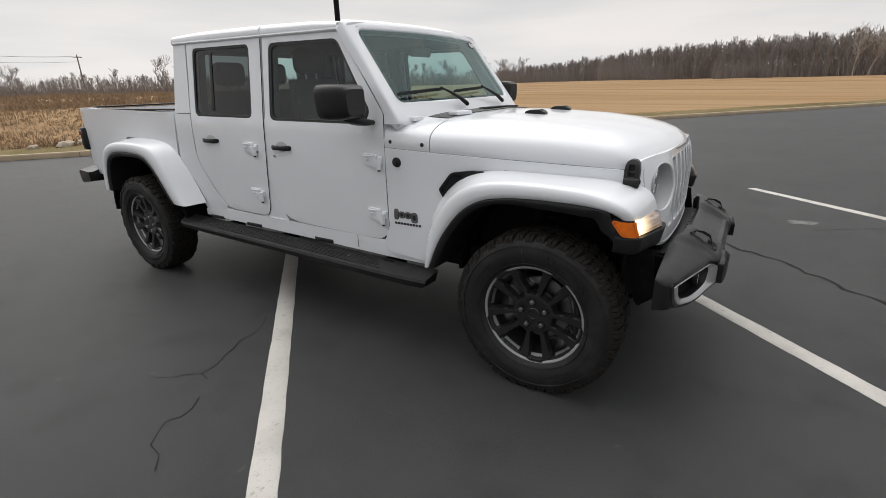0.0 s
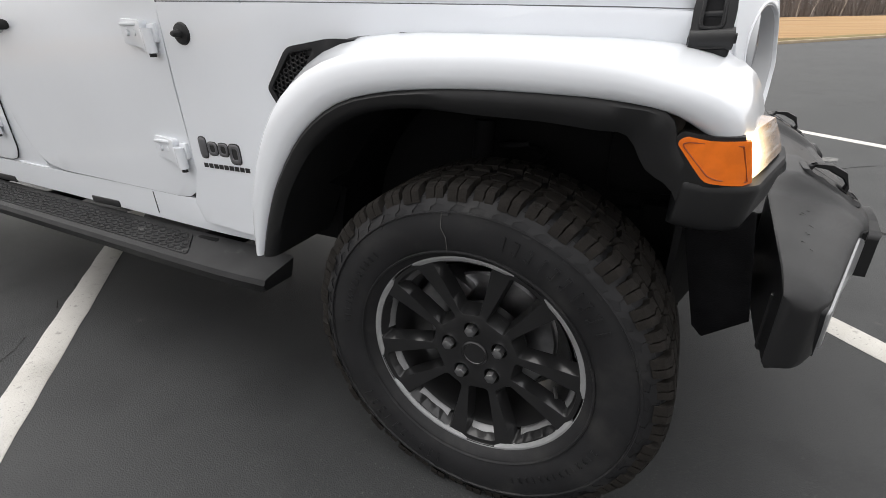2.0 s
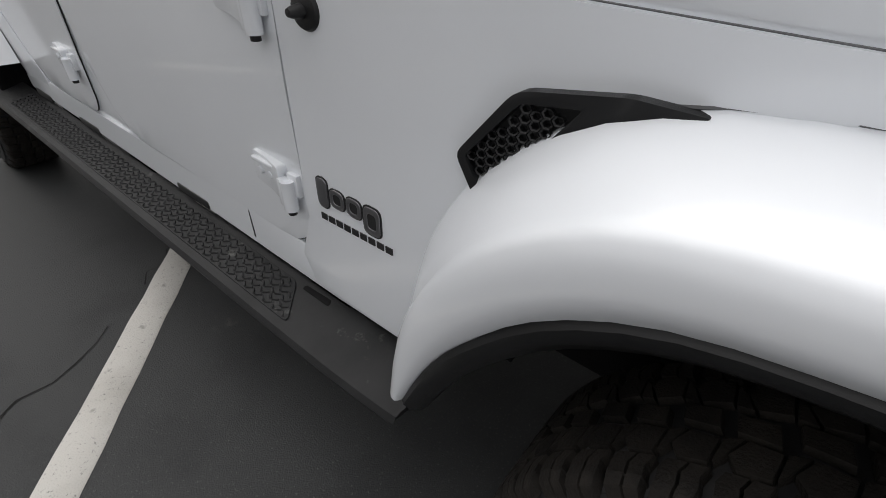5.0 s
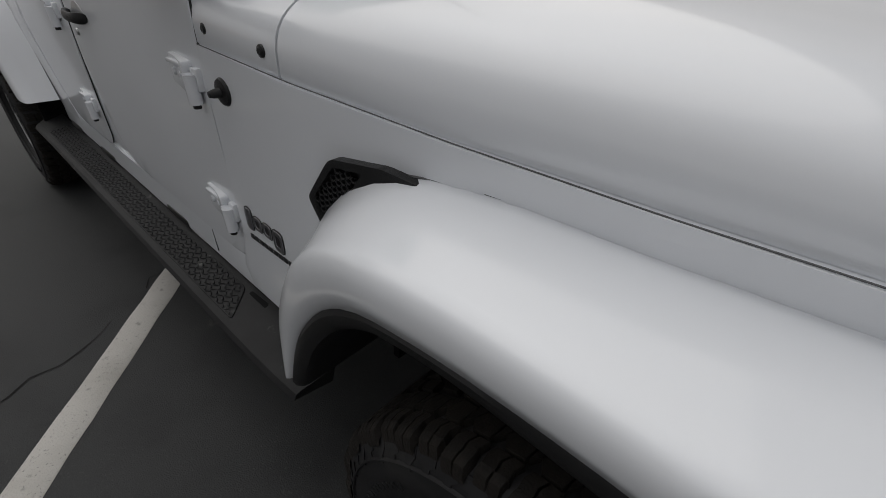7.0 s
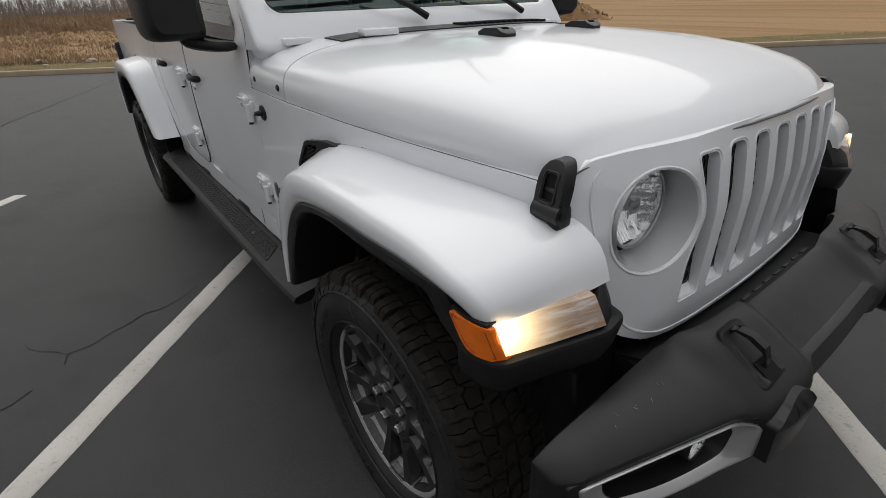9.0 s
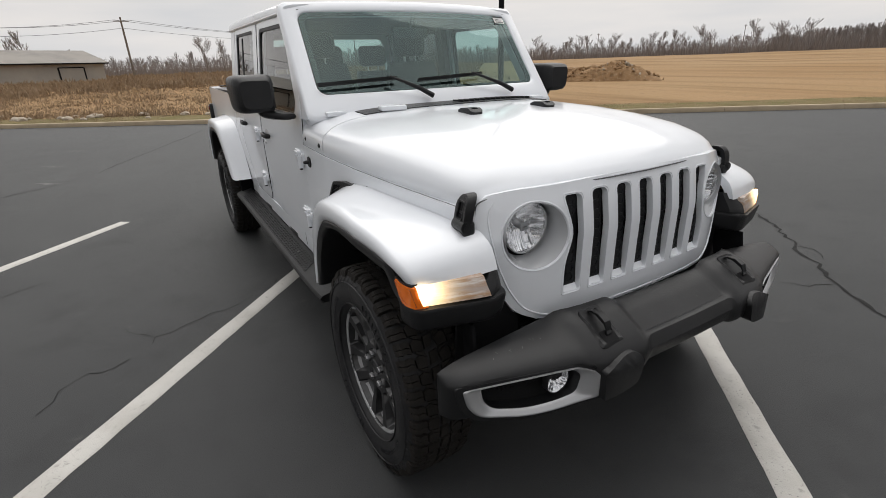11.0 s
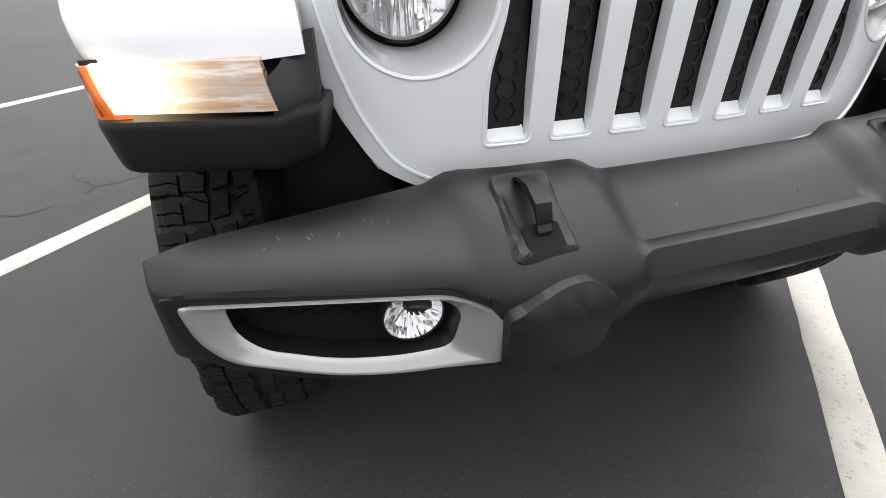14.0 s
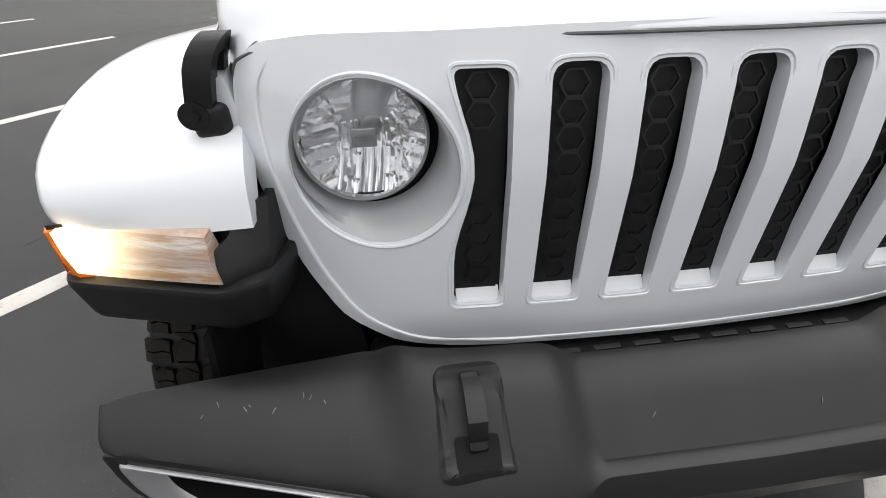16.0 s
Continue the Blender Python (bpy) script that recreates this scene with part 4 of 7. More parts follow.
def front_marker(s):
    """Black housing under the flare with amber side lens and lit clear lens."""
    plan = [(0.352, 0.905), (0.372, 0.909), (0.420, 0.905), (0.446, 0.890), (0.506, 0.665), (0.500, 0.612), (0.40, 0.59), (0.352, 0.62)]
    def ring(z, k, dx=0.0):
        return [(0.36 + (x - 0.36) * k + dx, s * (0.75 + (y - 0.75) * k), z) for x, y in rounded(plan, [0.006, 0.01, 0.02, 0.035, 0.03, 0.02, 0.01, 0.006], 4)]
    low = ring(0.784, 0.88, -0.012)
    mid = ring(0.807, 0.97, -0.005)
    rings = [low, ring(0.7855, 0.915, -0.010), ring(0.790, 0.945, -0.007), ring(0.798, 0.962, -0.006), mid, ring(0.850, 1.0), ring(0.857, 0.996), ring(0.861, 0.985), ring(0.863, 0.90, -0.03), ring(0.922, 0.80, -0.05)]
    hs = part("marker_housing", loft(rings), BLACK, truck, "black plastic lamp housing", angle=50)
    # inner cheek that climbs beside the grille
    cheek = []
    for y, xb, xf, xt, zt in ((0.674, 0.478, 0.490, 0.470, 0.906), (0.660, 0.476, 0.489, 0.464, 0.913), (0.640, 0.470, 0.482, 0.446, 0.928), (0.622, 0.462, 0.472, 0.432, 0.944), (0.608, 0.452, 0.460, 0.420, 0.946)):
        cheek.append([(xb, s * y, 0.80), (xf, s * y, 0.850), (xf + 0.001, s * y, 0.866), (xf - 0.006, s * y, 0.884), (xt, s * y, zt), (0.37, s * y, zt), (0.37, s * y, 0.80)])
    part("housing_cheek", loft(cheek), BLACK, hs, angle=50)
    # lenses follow the plan line
    def lens(a, b, zt=0.929, zb=0.864, pts=8):
        rings = []
        path = [Vector(p) for p in ((0.340, 0.908), (0.366, 0.911), (0.410, 0.908), (0.432, 0.893), (0.445, 0.850), (0.493, 0.668))]
        d = [0]
        for p, q in zip(path, path[1:]):
            d.append(d[-1] + (q - p).length)
        for i in range(pts + 1):
            t = (a + (b - a) * i / pts) * d[-1]
            x, y = float(np.interp(t, d, [p.x for p in path])), float(np.interp(t, d, [p.y for p in path]))
            tt = t - 0.050 * d[-1] * max(0.0, 1 - 3.0 * i / pts) - 0.045 * d[-1] * max(0.0, i / pts * 5 - 4)
            xt, yt = float(np.interp(tt, d, [p.x for p in path])), float(np.interp(tt, d, [p.y for p in path]))
            zb2 = zb
            lb = 0.004 + 0.016 * min(1.0, i / 4)
            rings.append([(x, s * y, zb2 + 0.004), ((x + xt) / 2 - lb * 0.35, s * ((y + yt) / 2 + 0.001), (zt + zb2) / 2), (xt - lb, s * (yt - 0.002), zt - 0.002), (xt - lb - 0.02, s * (yt - 0.004), zt), (x - lb - 0.02, s * (y - 0.004), zb2)])
        bm = loft(rings)
        return bm
    side = lambda u: float(np.interp(u, [0.33, 0.366, 0.400, 0.412, 0.424, 0.434, 0.4415], [0.906, 0.910, 0.909, 0.905, 0.899, 0.888, 0.864]))
    tall = lambda g: rounded([(0.337 - g, 0.916), (0.347 - g, 0.9285 + g), (0.424 - 1.2 * abs(g), 0.9265 + g), (0.4385 - 1.2 * abs(g), 0.860 - g), (0.379 - g, 0.866 - g)], [0.006, 0.008, 0.001, 0.001, 0.012], 4)
    amber = part("amber_lens", panel(tall(0.0), [], lambda u, v, d: (u, s * (side(u) - d), v), 0.02, 0.0035, 0.012, 3), AMBER, hs, "amber side marker lens", angle=40)
    fr = [tuple(p) for p in tall(-0.0065)]
    part("lens_rim", tube([(u, s * (side(u) + 0.0004), v) for u, v in fr + fr[:1]], 0.0011, 6), AMBERDARK, amber)
    part("lens_frame", panel(tall(0.006), [], lambda u, v, d: (u, s * (side(u) - 0.003 - d), v), 0.02, 0.002, 0.012, 2), BLACK, hs)
    bm = lens(0.350, 1.0, pts=12)
    c = Vector((0.430, s * 0.855, 0.90))
    for v in bm.verts:
        v.co -= c
    ob = part("clear_lens", bm, LAMPLIT, hs, "lit ribbed turn-lamp lens", angle=40)
    ob.location = c


for s in (-1, 1):
    headlamp(s)
    front_marker(s)

# ==== front bumper ====
# rows of half width: plan front x; then section points (x behind the front, z)
def bx(y):
    """The bumper's front in plan."""
    return float(np.interp(abs(y), [0, 0.22, 0.38, 0.43, 0.465, 0.50, 0.836, 0.865, 0.885], [0.766, 0.763, 0.754, 0.743, 0.716, 0.697, 0.594, 0.577, 0.556]))


def bumper_ring(y):
    a = abs(y)
    xf = bx(y)
    mid = [(-0.190, 0.748), (-0.175, 0.748), (-0.120, 0.722), (-0.078, 0.700), (-0.062, 0.692), (-0.054, 0.6935), (-0.040, 0.690), (-0.034, 0.680), (-0.022, 0.652), (-0.028, 0.614), (-0.045, 0.588), (-0.17, 0.578), (-0.20, 0.66)]
    sho = [(-0.195, 0.768), (-0.165, 0.768), (-0.120, 0.748), (-0.075, 0.722), (-0.050, 0.706), (-0.030, 0.692), (-0.016, 0.676), (-0.009, 0.656), (-0.010, 0.625), (-0.018, 0.592), (-0.038, 0.572), (-0.17, 0.562), (-0.20, 0.66)]
    # outer part: the top runs back to one straight rear edge
    if a > 0.80:
        xf = float(np.interp(a, [0.80, 0.836, 0.852, 0.866, 0.876, 0.882, 0.885], [0.605, 0.594, 0.586, 0.576, 0.564, 0.550, 0.533]))
    b = max(a, 0.50)
    ta = (b - 0.50) / 0.385
    deep = (xf if a >= 0.50 else 0.697) - 0.516
    drop = 0.012 * (max(0.0, b - 0.80) / 0.085) ** 2
    zf, zr = 0.684 - 0.012 * ta - drop, 0.740 - 0.038 * ta - drop
    end = [(-deep * f, zf + (zr - zf) * g) for f, g in ((1, 0.97), (0.97, 1.0), (0.7, 0.88), (0.45, 0.70), (0.22, 0.46), (0.09, 0.26), (0.025, 0.10))]
    if a > 0.828:
        end += [(0.0, 0.664 - drop), (0.0, 0.62), (-0.001, 0.568), (-0.1 * deep, 0.553), (-deep * 0.6, 0.548), (-deep, 0.56)]
    else:
        end += [(0.0, zf - 0.004), (-0.003, 0.668), (-0.085, 0.660), (-0.085, 0.552), (-deep, 0.546), (-deep, 0.66)]
    if a <= 0.208:
        sec = mid
    elif a <= 0.262:
        t = (a - 0.208) / 0.054
        t = t * t * (3 - 2 * t)
        sec = [tuple((1 - t) * np.array(p) + t * np.array(q)) for p, q in zip(mid, sho)]
    elif a <= 0.43:
        sec = sho
    elif a <= 0.50:
        t = (a - 0.43) / 0.07
        t = t * t * (3 - 2 * t)
        sec = [tuple((1 - t) * np.array(p) + t * np.array(q)) for p, q in zip(sho, end)]
        if a > 0.434:
            sec[8:11] = end[8:11]
    else:
        sec = end
    return [(xf + dx, y, z) for dx, z in sec]


ys = [0, 0.08, 0.15, 0.19, 0.207, 0.216, 0.226, 0.236, 0.248, 0.262, 0.275, 0.30, 0.36, 0.41, 0.432, 0.45, 0.465, 0.48, 0.50, 0.52, 0.60, 0.68, 0.75, 0.775, 0.80, 0.815, 0.827, 0.829, 0.836, 0.852, 0.862, 0.870, 0.876, 0.880, 0.883, 0.885]
ys = [-y for y in reversed(ys[1:])] + ys
bumper = part("front_bumper", loft([bumper_ring(y) for y in ys]), BUMPER, truck, "charcoal plastic front bumper with fog lamps", angle=28)


def fog_end(s):
    # lower cap with a rounded nose beside the bezel
    cap = rounded([(0.305, 0.574), (0.432, 0.550), (0.434, 0.650), (0.405, 0.664), (0.365, 0.681), (0.320, 0.685), (0.288, 0.662)], [0.03, 0.004, 0.008, 0.03, 0.04, 0.03, 0.03], 5)
    part("bumper_cap", panel(cap, [], lambda u, v, d: (bx(u) + 0.013 - d - 0.70 * max(0, v - 0.655), s * u, v), 0.04, 0.011, 0.04, 4), BUMPER, bumper, angle=40)
    # silver frame of the fog lamp: a thin rim whose inner faces slope into the opening
    outer = rounded([(0.430, 0.553), (0.430, 0.640), (0.490, 0.668), (0.845, 0.658), (0.833, 0.596), (0.800, 0.556), (0.655, 0.524), (0.55, 0.528)], [0.006, 0.012, 0.03, 0.012, 0.03, 0.03, 0.06, 0.04], 4)
    inner = rounded([(0.490, 0.568), (0.476, 0.634), (0.506, 0.656), (0.786, 0.648), (0.780, 0.600), (0.750, 0.568), (0.648, 0.546), (0.56, 0.551)], [0.02, 0.02, 0.02, 0.010, 0.02, 0.03, 0.05, 0.03], 4)
    fx = lambda u, v: 0.703 - 0.3065 * (u - 0.50) + 2.0 * max(0.0, 0.50 - u) ** 2 - 0.04 * max(0.0, v - 0.62)
    def funnel(steps):
        rings = []
        for f, d in steps:
            ring = [(p[0] + (q[0] - p[0]) * f, p[1] + (q[1] - p[1]) * f) for p, q in zip(outer, inner)]
            rings.append([(fx(u, v) - d, s * u, v) for u, v in ring])
        return loft(rings, caps=False)
    bz = part("fog_bezel", funnel(((0.0, 0.016), (0.0, 0.004), (0.06, 0.0005), (0.20, 0.0), (0.32, 0.002), (0.70, 0.008), (0.95, 0.013), (1.0, 0.016))), SILVER, bumper, "satin silver fog lamp frame", angle=50)
    part("fog_cavity", funnel(((0.99, 0.0155), (1.03, 0.022), (1.0, 0.060))), BLACK, bz)
    # black edge round the frame
    e = rounded([(0.424, 0.543), (0.424, 0.648), (0.487, 0.680), (0.866, 0.668), (0.854, 0.588), (0.814, 0.544), (0.66, 0.511), (0.55, 0.515)], [0.006, 0.012, 0.03, 0.012, 0.03, 0.03, 0.05, 0.03], 4)
    hole = [(p[0] + (q[0] - p[0]) * 0.06, p[1] + (q[1] - p[1]) * 0.06) for p, q in zip(outer, inner)]
    part("fog_surround", panel(e, [hole], lambda u, v, d: (fx(u, v) - 0.006 - d, s * u, v), 0.06, 0.008, 0.05, 2), BLACK, bz, angle=40)
    # dark back plate with faint honeycomb
    cu, cv = 0.62, 0.615
    back = [(cu + (p[0] - cu) * 1.06, cv + (p[1] - cv) * 1.12) for p in inner]
    part("fog_back", panel(back, [], lambda u, v, d: (bx(u) - 0.052 - d, s * u, v), 0.006, 0, 0.03), DARK, bz)
    bm = bmesh.new()
    for i in range(13):
        for j in range(4):
            u, v = 0.585 + i * 0.0135, 0.598 + j * 0.0125 + (0.006 if i % 2 else 0)
            if v > 0.640 - 0.05 * (u - 0.56) or v < 0.592 + 0.12 * max(0.0, u - 0.66):
                continue
            c6 = [(u + 0.0068 * math.cos(math.pi / 3 * q), v + 0.0058 * math.sin(math.pi / 3 * q)) for q in range(6)]
            vs = [bm.verts.new((bx(p[0]) - 0.0495, s * p[0], p[1])) for p in c6]
            vb = [bm.verts.new((bx(p[0]) - 0.054, s * (u + (p[0] - u) * 1.1), v + (p[1] - v) * 1.1)) for p in c6]
            bm.faces.new(vs)
            for q in range(6):
                bm.faces.new((vs[q], vs[(q + 1) % 6], vb[(q + 1) % 6], vb[q]))
    part("fog_mesh", bm, DARK, bz)
    c = (bx(0.535) - 0.030, s * 0.537, 0.613)
    fl = part("fog_lamp", revolve([(0.046, -0.02), (0.046, 0.003), (0.0445, 0.005), (0.0435, 0.003), (0.0435, -0.02)], 36, "X", c), BLACK, bz, "round clear fog lamp")
    part("fog_lens", revolve([(0.0, 0.0065), (0.018, 0.006), (0.034, 0.0045), (0.043, 0.002)], 36, "X", c), GLASS_L, fl).visible_shadow = False
    rings = []
    for k in range(73):
        a = 2 * math.pi * (k % 72) / 72
        ring = []
        for j, (r, h) in enumerate(((0.008, -0.026), (0.020, -0.020), (0.032, -0.010), (0.040, -0.002), (0.0432, 0.002))):
            f = 0.003 * math.cos(r * math.cos(a) / 0.007 * 2 * math.pi) if 0 < j < 4 else 0
            ring.append((c[0] + h + f, c[1] + r * math.cos(a), c[2] + r * math.sin(a)))
        rings.append(ring)
    part("fog_reflector", loft(rings, closed=False, caps=False), REFLECT, fl, angle=15)


def tow_hook(s):
    yc = s * 0.362
    # dished pocket: a raised collar round a flat dark patch painted for the opening
    out = rounded([(-0.050, -0.086), (0.046, -0.086), (0.040, 0.056), (-0.044, 0.056)], 0.02, 4)
    inn = rounded([(-0.027, -0.076), (0.025, -0.076), (0.026, -0.034), (-0.027, -0.034)], 0.006, 4)
    T = Matrix.Translation((0.638, yc, 0.7432)) @ Matrix.Rotation(radians(29), 4, "Y")
    def fn(u, v, d):
        r = max(abs(u) / 0.046, abs(v + 0.014) / 0.072)
        rise = float(np.interp(r, [0.0, 0.70, 0.86, 1.0, 1.2], [0.0020, 0.0022, 0.0060, -0.0030, -0.004]))
        p = T @ Vector((-v, u, rise - d))
        return tuple(p)
    col = part("hook_pocket", panel(out, [inn], fn, 0.02, 0.003, 0.008, 2), BUMPER, bumper, angle=40)
    dk = [T @ Vector((-v, u, 0.0042)) for u, v in inn]
    bm = bmesh.new()
    bm.faces.new([bm.verts.new(p) for p in dk])
    part("hook_opening", bm, DARK, col)
    pts = [(0.046, -0.006), (0.040, 0.010), (0.010, 0.022), (-0.026, 0.024), (-0.050, 0.012), (-0.060, -0.014)]
    rings = []
    for i, (u, h) in enumerate(pts):
        w = 0.0115 if i < 4 else 0.011
        t = 0.011
        a = Vector((pts[min(i + 1, 5)][0] - pts[max(i - 1, 0)][0], pts[min(i + 1, 5)][1] - pts[max(i - 1, 0)][1])).normalized()
        nx, nz = -a.y, a.x
        rings.append([tuple(T @ Vector((-(u) + sx * 0 + nx * t * k * -1, w * j, h + nz * t * k * -1))) for j, k in ((-1, 0), (-0.7, -0.25), (0.7, -0.25), (1, 0), (1, 1), (-1, 1)) for sx in (0,)])
    part("tow_hook", loft(rings), BLACK, bumper, "black tow hook", angle=35)


for s in (-1, 1):
    fog_end(s)
    tow_hook(s)
# pale flecks scraped into the bumper's top
rf = random.Random(5)
for y, k in ((-0.70, 0.3), (-0.66, 0.6), (-0.655, 0.45), (-0.62, 0.7), (-0.58, 0.2), (-0.57, 0.3), (-0.55, 0.5), (-0.72, 0.8), (-0.13, 0.4), (0.1, 0.6)):
    r = bumper_ring(y)
    p = Vector(r[2]).lerp(Vector(r[3]), k)
    part("scuff_fleck", box(tuple(p + Vector((0, 0, 0.0004))), (rf.uniform(0.004, 0.011), rf.uniform(0.0009, 0.0015), 0.001), 0, m=Matrix.Rotation(rf.uniform(-0.8, 0.8), 4, "Z") @ Matrix.Rotation(0.33, 4, "Y")), PALEMARK, bumper, "pale fleck on the bumper")
# lower valance and black gap cover between bumper and grille
bm = panel(rounded([(-0.50, 0.0), (0.50, 0.0), (0.46, 0.10), (-0.46, 0.10)], 0.02), [], lambda u, v, d: (0.42 + v * 1.4, u, 0.668 + 0.25 * v - d), 0.02, 0.004, 0.1)
part("bumper_bridge", bm, BLACK, truck)
for k in range(8):
    part("bridge_clip", box((0.55, -0.21 + k * 0.06, 0.728), (0.010, 0.04, 0.004), 0.0015), BLACK, bumper)


# ==== small fittings on the front ====
def hood_latch(s):
    """Rubber strap latch on the bonnet's edge: a looped strap over a base with a roller."""
    x0, y0 = 0.352, 0.657
    M = Matrix(((1, 0, 0, x0), (0, s, 0, s * y0), (0, 0, 1, 1.082), (0, 0, 0, 1)))
    out = lambda v: 0.042 - 0.22 * v - 1.5 * max(0.0, v - 0.02) ** 1.5
    body = rounded([(-0.028, -0.050), (0.030, -0.050), (0.032, 0.012), (0.027, 0.042), (0.013, 0.059), (-0.013, 0.059), (-0.027, 0.042), (-0.030, 0.012)], 0.010, 3)
    slot = rounded([(-0.013, -0.014), (0.013, -0.014), (0.012, 0.036), (-0.012, 0.036)], 0.006, 3)
    lt = part("hood_latch", panel(body, [slot], lambda u, v, d: tuple(M @ Vector((u, out(v) - 0.08 * u - d, v))), 0.034, 0.007, 0.012, 3), BLACK, truck, "black rubber bonnet latch", angle=40)
    # dark sheet across the slot, in place of its shaded depth
    bm = bmesh.new()
    bm.faces.new([bm.verts.new(M @ Vector((u * 1.25, out(v) - 0.08 * u - 0.006, 0.011 + (v - 0.011) * 1.15))) for u, v in slot])
    part("latch_recess", bm, DARK, lt)
    # bail bar inside the loop
    part("latch_bar", tube([M @ Vector((-0.014, out(0.004) - 0.010, 0.004)), M @ Vector((0.014, out(0.004) - 0.010, 0.004))], 0.006, 10), BLACK, lt)
    ridge = [(u * 1.32, 0.011 + (v - 0.011) * 1.14) for u, v in slot]
    line = [tuple(M @ Vector((u, out(v) - 0.08 * u + 0.0005, v))) for u, v in ridge]
    part("latch_ridge", tube(line + line[:1], 0.0022, 6), BLACK, lt)
    # knuckle at its foot, with a pivot bolt that looks ahead
    part("latch_base", box((x0, s * (y0 + 0.022), 1.036), (0.064, 0.046, 0.046), 0.010, 3), BLACK, lt)
    part("latch_knuckle", tube([(x0 - 0.030, s * (y0 + 0.040), 1.046), (x0 + 0.034, s * (y0 + 0.036), 1.046)], 0.0185, 20), BLACK, lt)
    part("latch_bolt", tube([(x0 + 0.034, s * (y0 + 0.036), 1.046), (x0 + 0.0385, s * (y0 + 0.036), 1.046)], 0.0085, 14), BLACK, lt)


def wing_vent(s):
    """Black side vent with honeycomb, tucked behind the flare."""
    out = rounded([(-0.577, 0.955), (-0.505, 1.050), (-0.39, 1.066), (-0.32, 1.062), (-0.42, 0.995), (-0.537, 0.885)], [0.012, 0.016, 0.01, 0.004, 0.01, 0.004], 3)
    inn = rounded([(-0.564, 0.955), (-0.498, 1.037), (-0.430, 1.045), (-0.470, 0.99), (-0.537, 0.912)], 0.006, 2)
    f = lambda u, v, d: (u + 0.012, s * (side_y(u) + 0.018 - d), v - 0.002)
    vt = part("wing_vent", panel(out, [inn], f, 0.03, 0.004, 0.05), BLACK, truck, "black honeycomb side vent")
    bm = bmesh.new()
    bm.faces.new([bm.verts.new(f(u, v, 0.012)) for u, v in inn])
    for i in range(12):
        for j in range(13):
            u, v = -0.567 + i * 0.0125, 0.905 + j * 0.0115 + (0.0057 if i % 2 else 0)
            lo, hi = -0.562 + abs(v - 0.955) * (0.78 if v > 0.955 else 0.6), -0.537 + (v - 0.912) * 0.82
            if u < lo + 0.004 or u > hi - 0.003 or v > 1.034:
                continue
            a6 = [(u + 0.0075 * math.cos(math.pi / 3 * q), v + 0.0065 * math.sin(math.pi / 3 * q)) for q in range(6)]
            b6 = [(u + 0.0052 * math.cos(math.pi / 3 * q), v + 0.0045 * math.sin(math.pi / 3 * q)) for q in range(6)]
            va, vb, vc = ([bm.verts.new(f(*p, d)) for p in c] for c, d in ((a6, 0.003), (b6, 0.004), (b6, 0.011)))
            for q in range(6):
                r = (q + 1) % 6
                bm.faces.new((va[q], va[r], vb[r], vb[q]))
                bm.faces.new((vb[q], vb[r], vc[r], vc[q]))
    part("vent_mesh", bm, BLACK, vt, angle=25)


def badge(s):
    """Maker's badge as four plain rounded shapes over a row of plain bars."""
    bg = new("badge")
    bg.parent = truck
    y = lambda u: side_y(u) + 0.006
    x = -0.873
    for k, w in enumerate((0.034, 0.042, 0.042, 0.044)):
        h0, h1 = (0.746, 0.806) if k == 0 else ((0.756, 0.794) if k < 3 else (0.738, 0.794))
        o = rounded([(x, h0), (x + w - 0.006, h0), (x + w - 0.006, h1), (x, h1)], 0.014, 4)
        c = [(x + w * 0.43 + (p[0] - x - w * 0.43) * 0.55, (h0 + h1) / 2 + (p[1] - (h0 + h1) / 2) * 0.55) for p in o]
        part("badge_shape", panel(o, [c] if k else [], lambda u, v, d: (u, s * (y(u) + 0.004 - d), v), 0.006, 0.0015, 0.05), BADGE, bg, "grey metal badge shape")
        part("badge_edge", panel([(x + w * 0.43 + (p[0] - x - w * 0.43) * 1.14, (h0 + h1) / 2 + (p[1] - (h0 + h1) / 2) * 1.1) for p in o], [], lambda u, v, d: (u, s * (y(u) + 0.0018 - d), v), 0.003, 0, 0.05), BADGEK, bg)
        x += w
    for k in range(9):
        u0 = -0.872 + k * 0.0205
        o = [(u0, 0.716), (u0 + 0.0155, 0.716), (u0 + 0.0155, 0.729), (u0, 0.729)]
        part("badge_bar", panel(o, [], lambda u, v, d: (u, s * (y(u) + 0.002 - d), v), 0.003, 0, 0.05), BADGEK, bg, "black badge bar")


for s in (-1, 1):
    hood_latch(s)
    wing_vent(s)
    badge(s)
    # cap on the wing, aerial stub, and two screws in the cowl side
    if s < 0:
        c = (-0.838, -0.806, 1.083)
        ab = part("aerial_base", revolve([(0.0, -0.010), (0.012, -0.010), (0.026, -0.007), (0.029, -0.002), (0.029, 0.004)], 32, "Y", c), BLACK, truck, "black round aerial base")
        part("aerial_nub", revolve([(0.0, -0.034), (0.006, -0.033), (0.0085, -0.026), (0.011, -0.008)], 20, "Y", c), BLACK, ab)
    for x, z in ((-0.880, 1.196), (-0.672, 1.187)):
        part("cowl_screw", revolve([(0.0, s * 0.004), (0.006, s * 0.004), (0.0075, s * 0.002), (0.011, s * 0.001), (0.012, -s * 0.004)], 20, "Y", (x, s * 0.799, z)), BLACK, truck)


def hood_top(x, y):
    r = hood_ring(x)
    r = sorted(r, key=lambda p: p[1])
    return float(np.interp(y, [p[1] for p in r], [p[2] for p in r]))


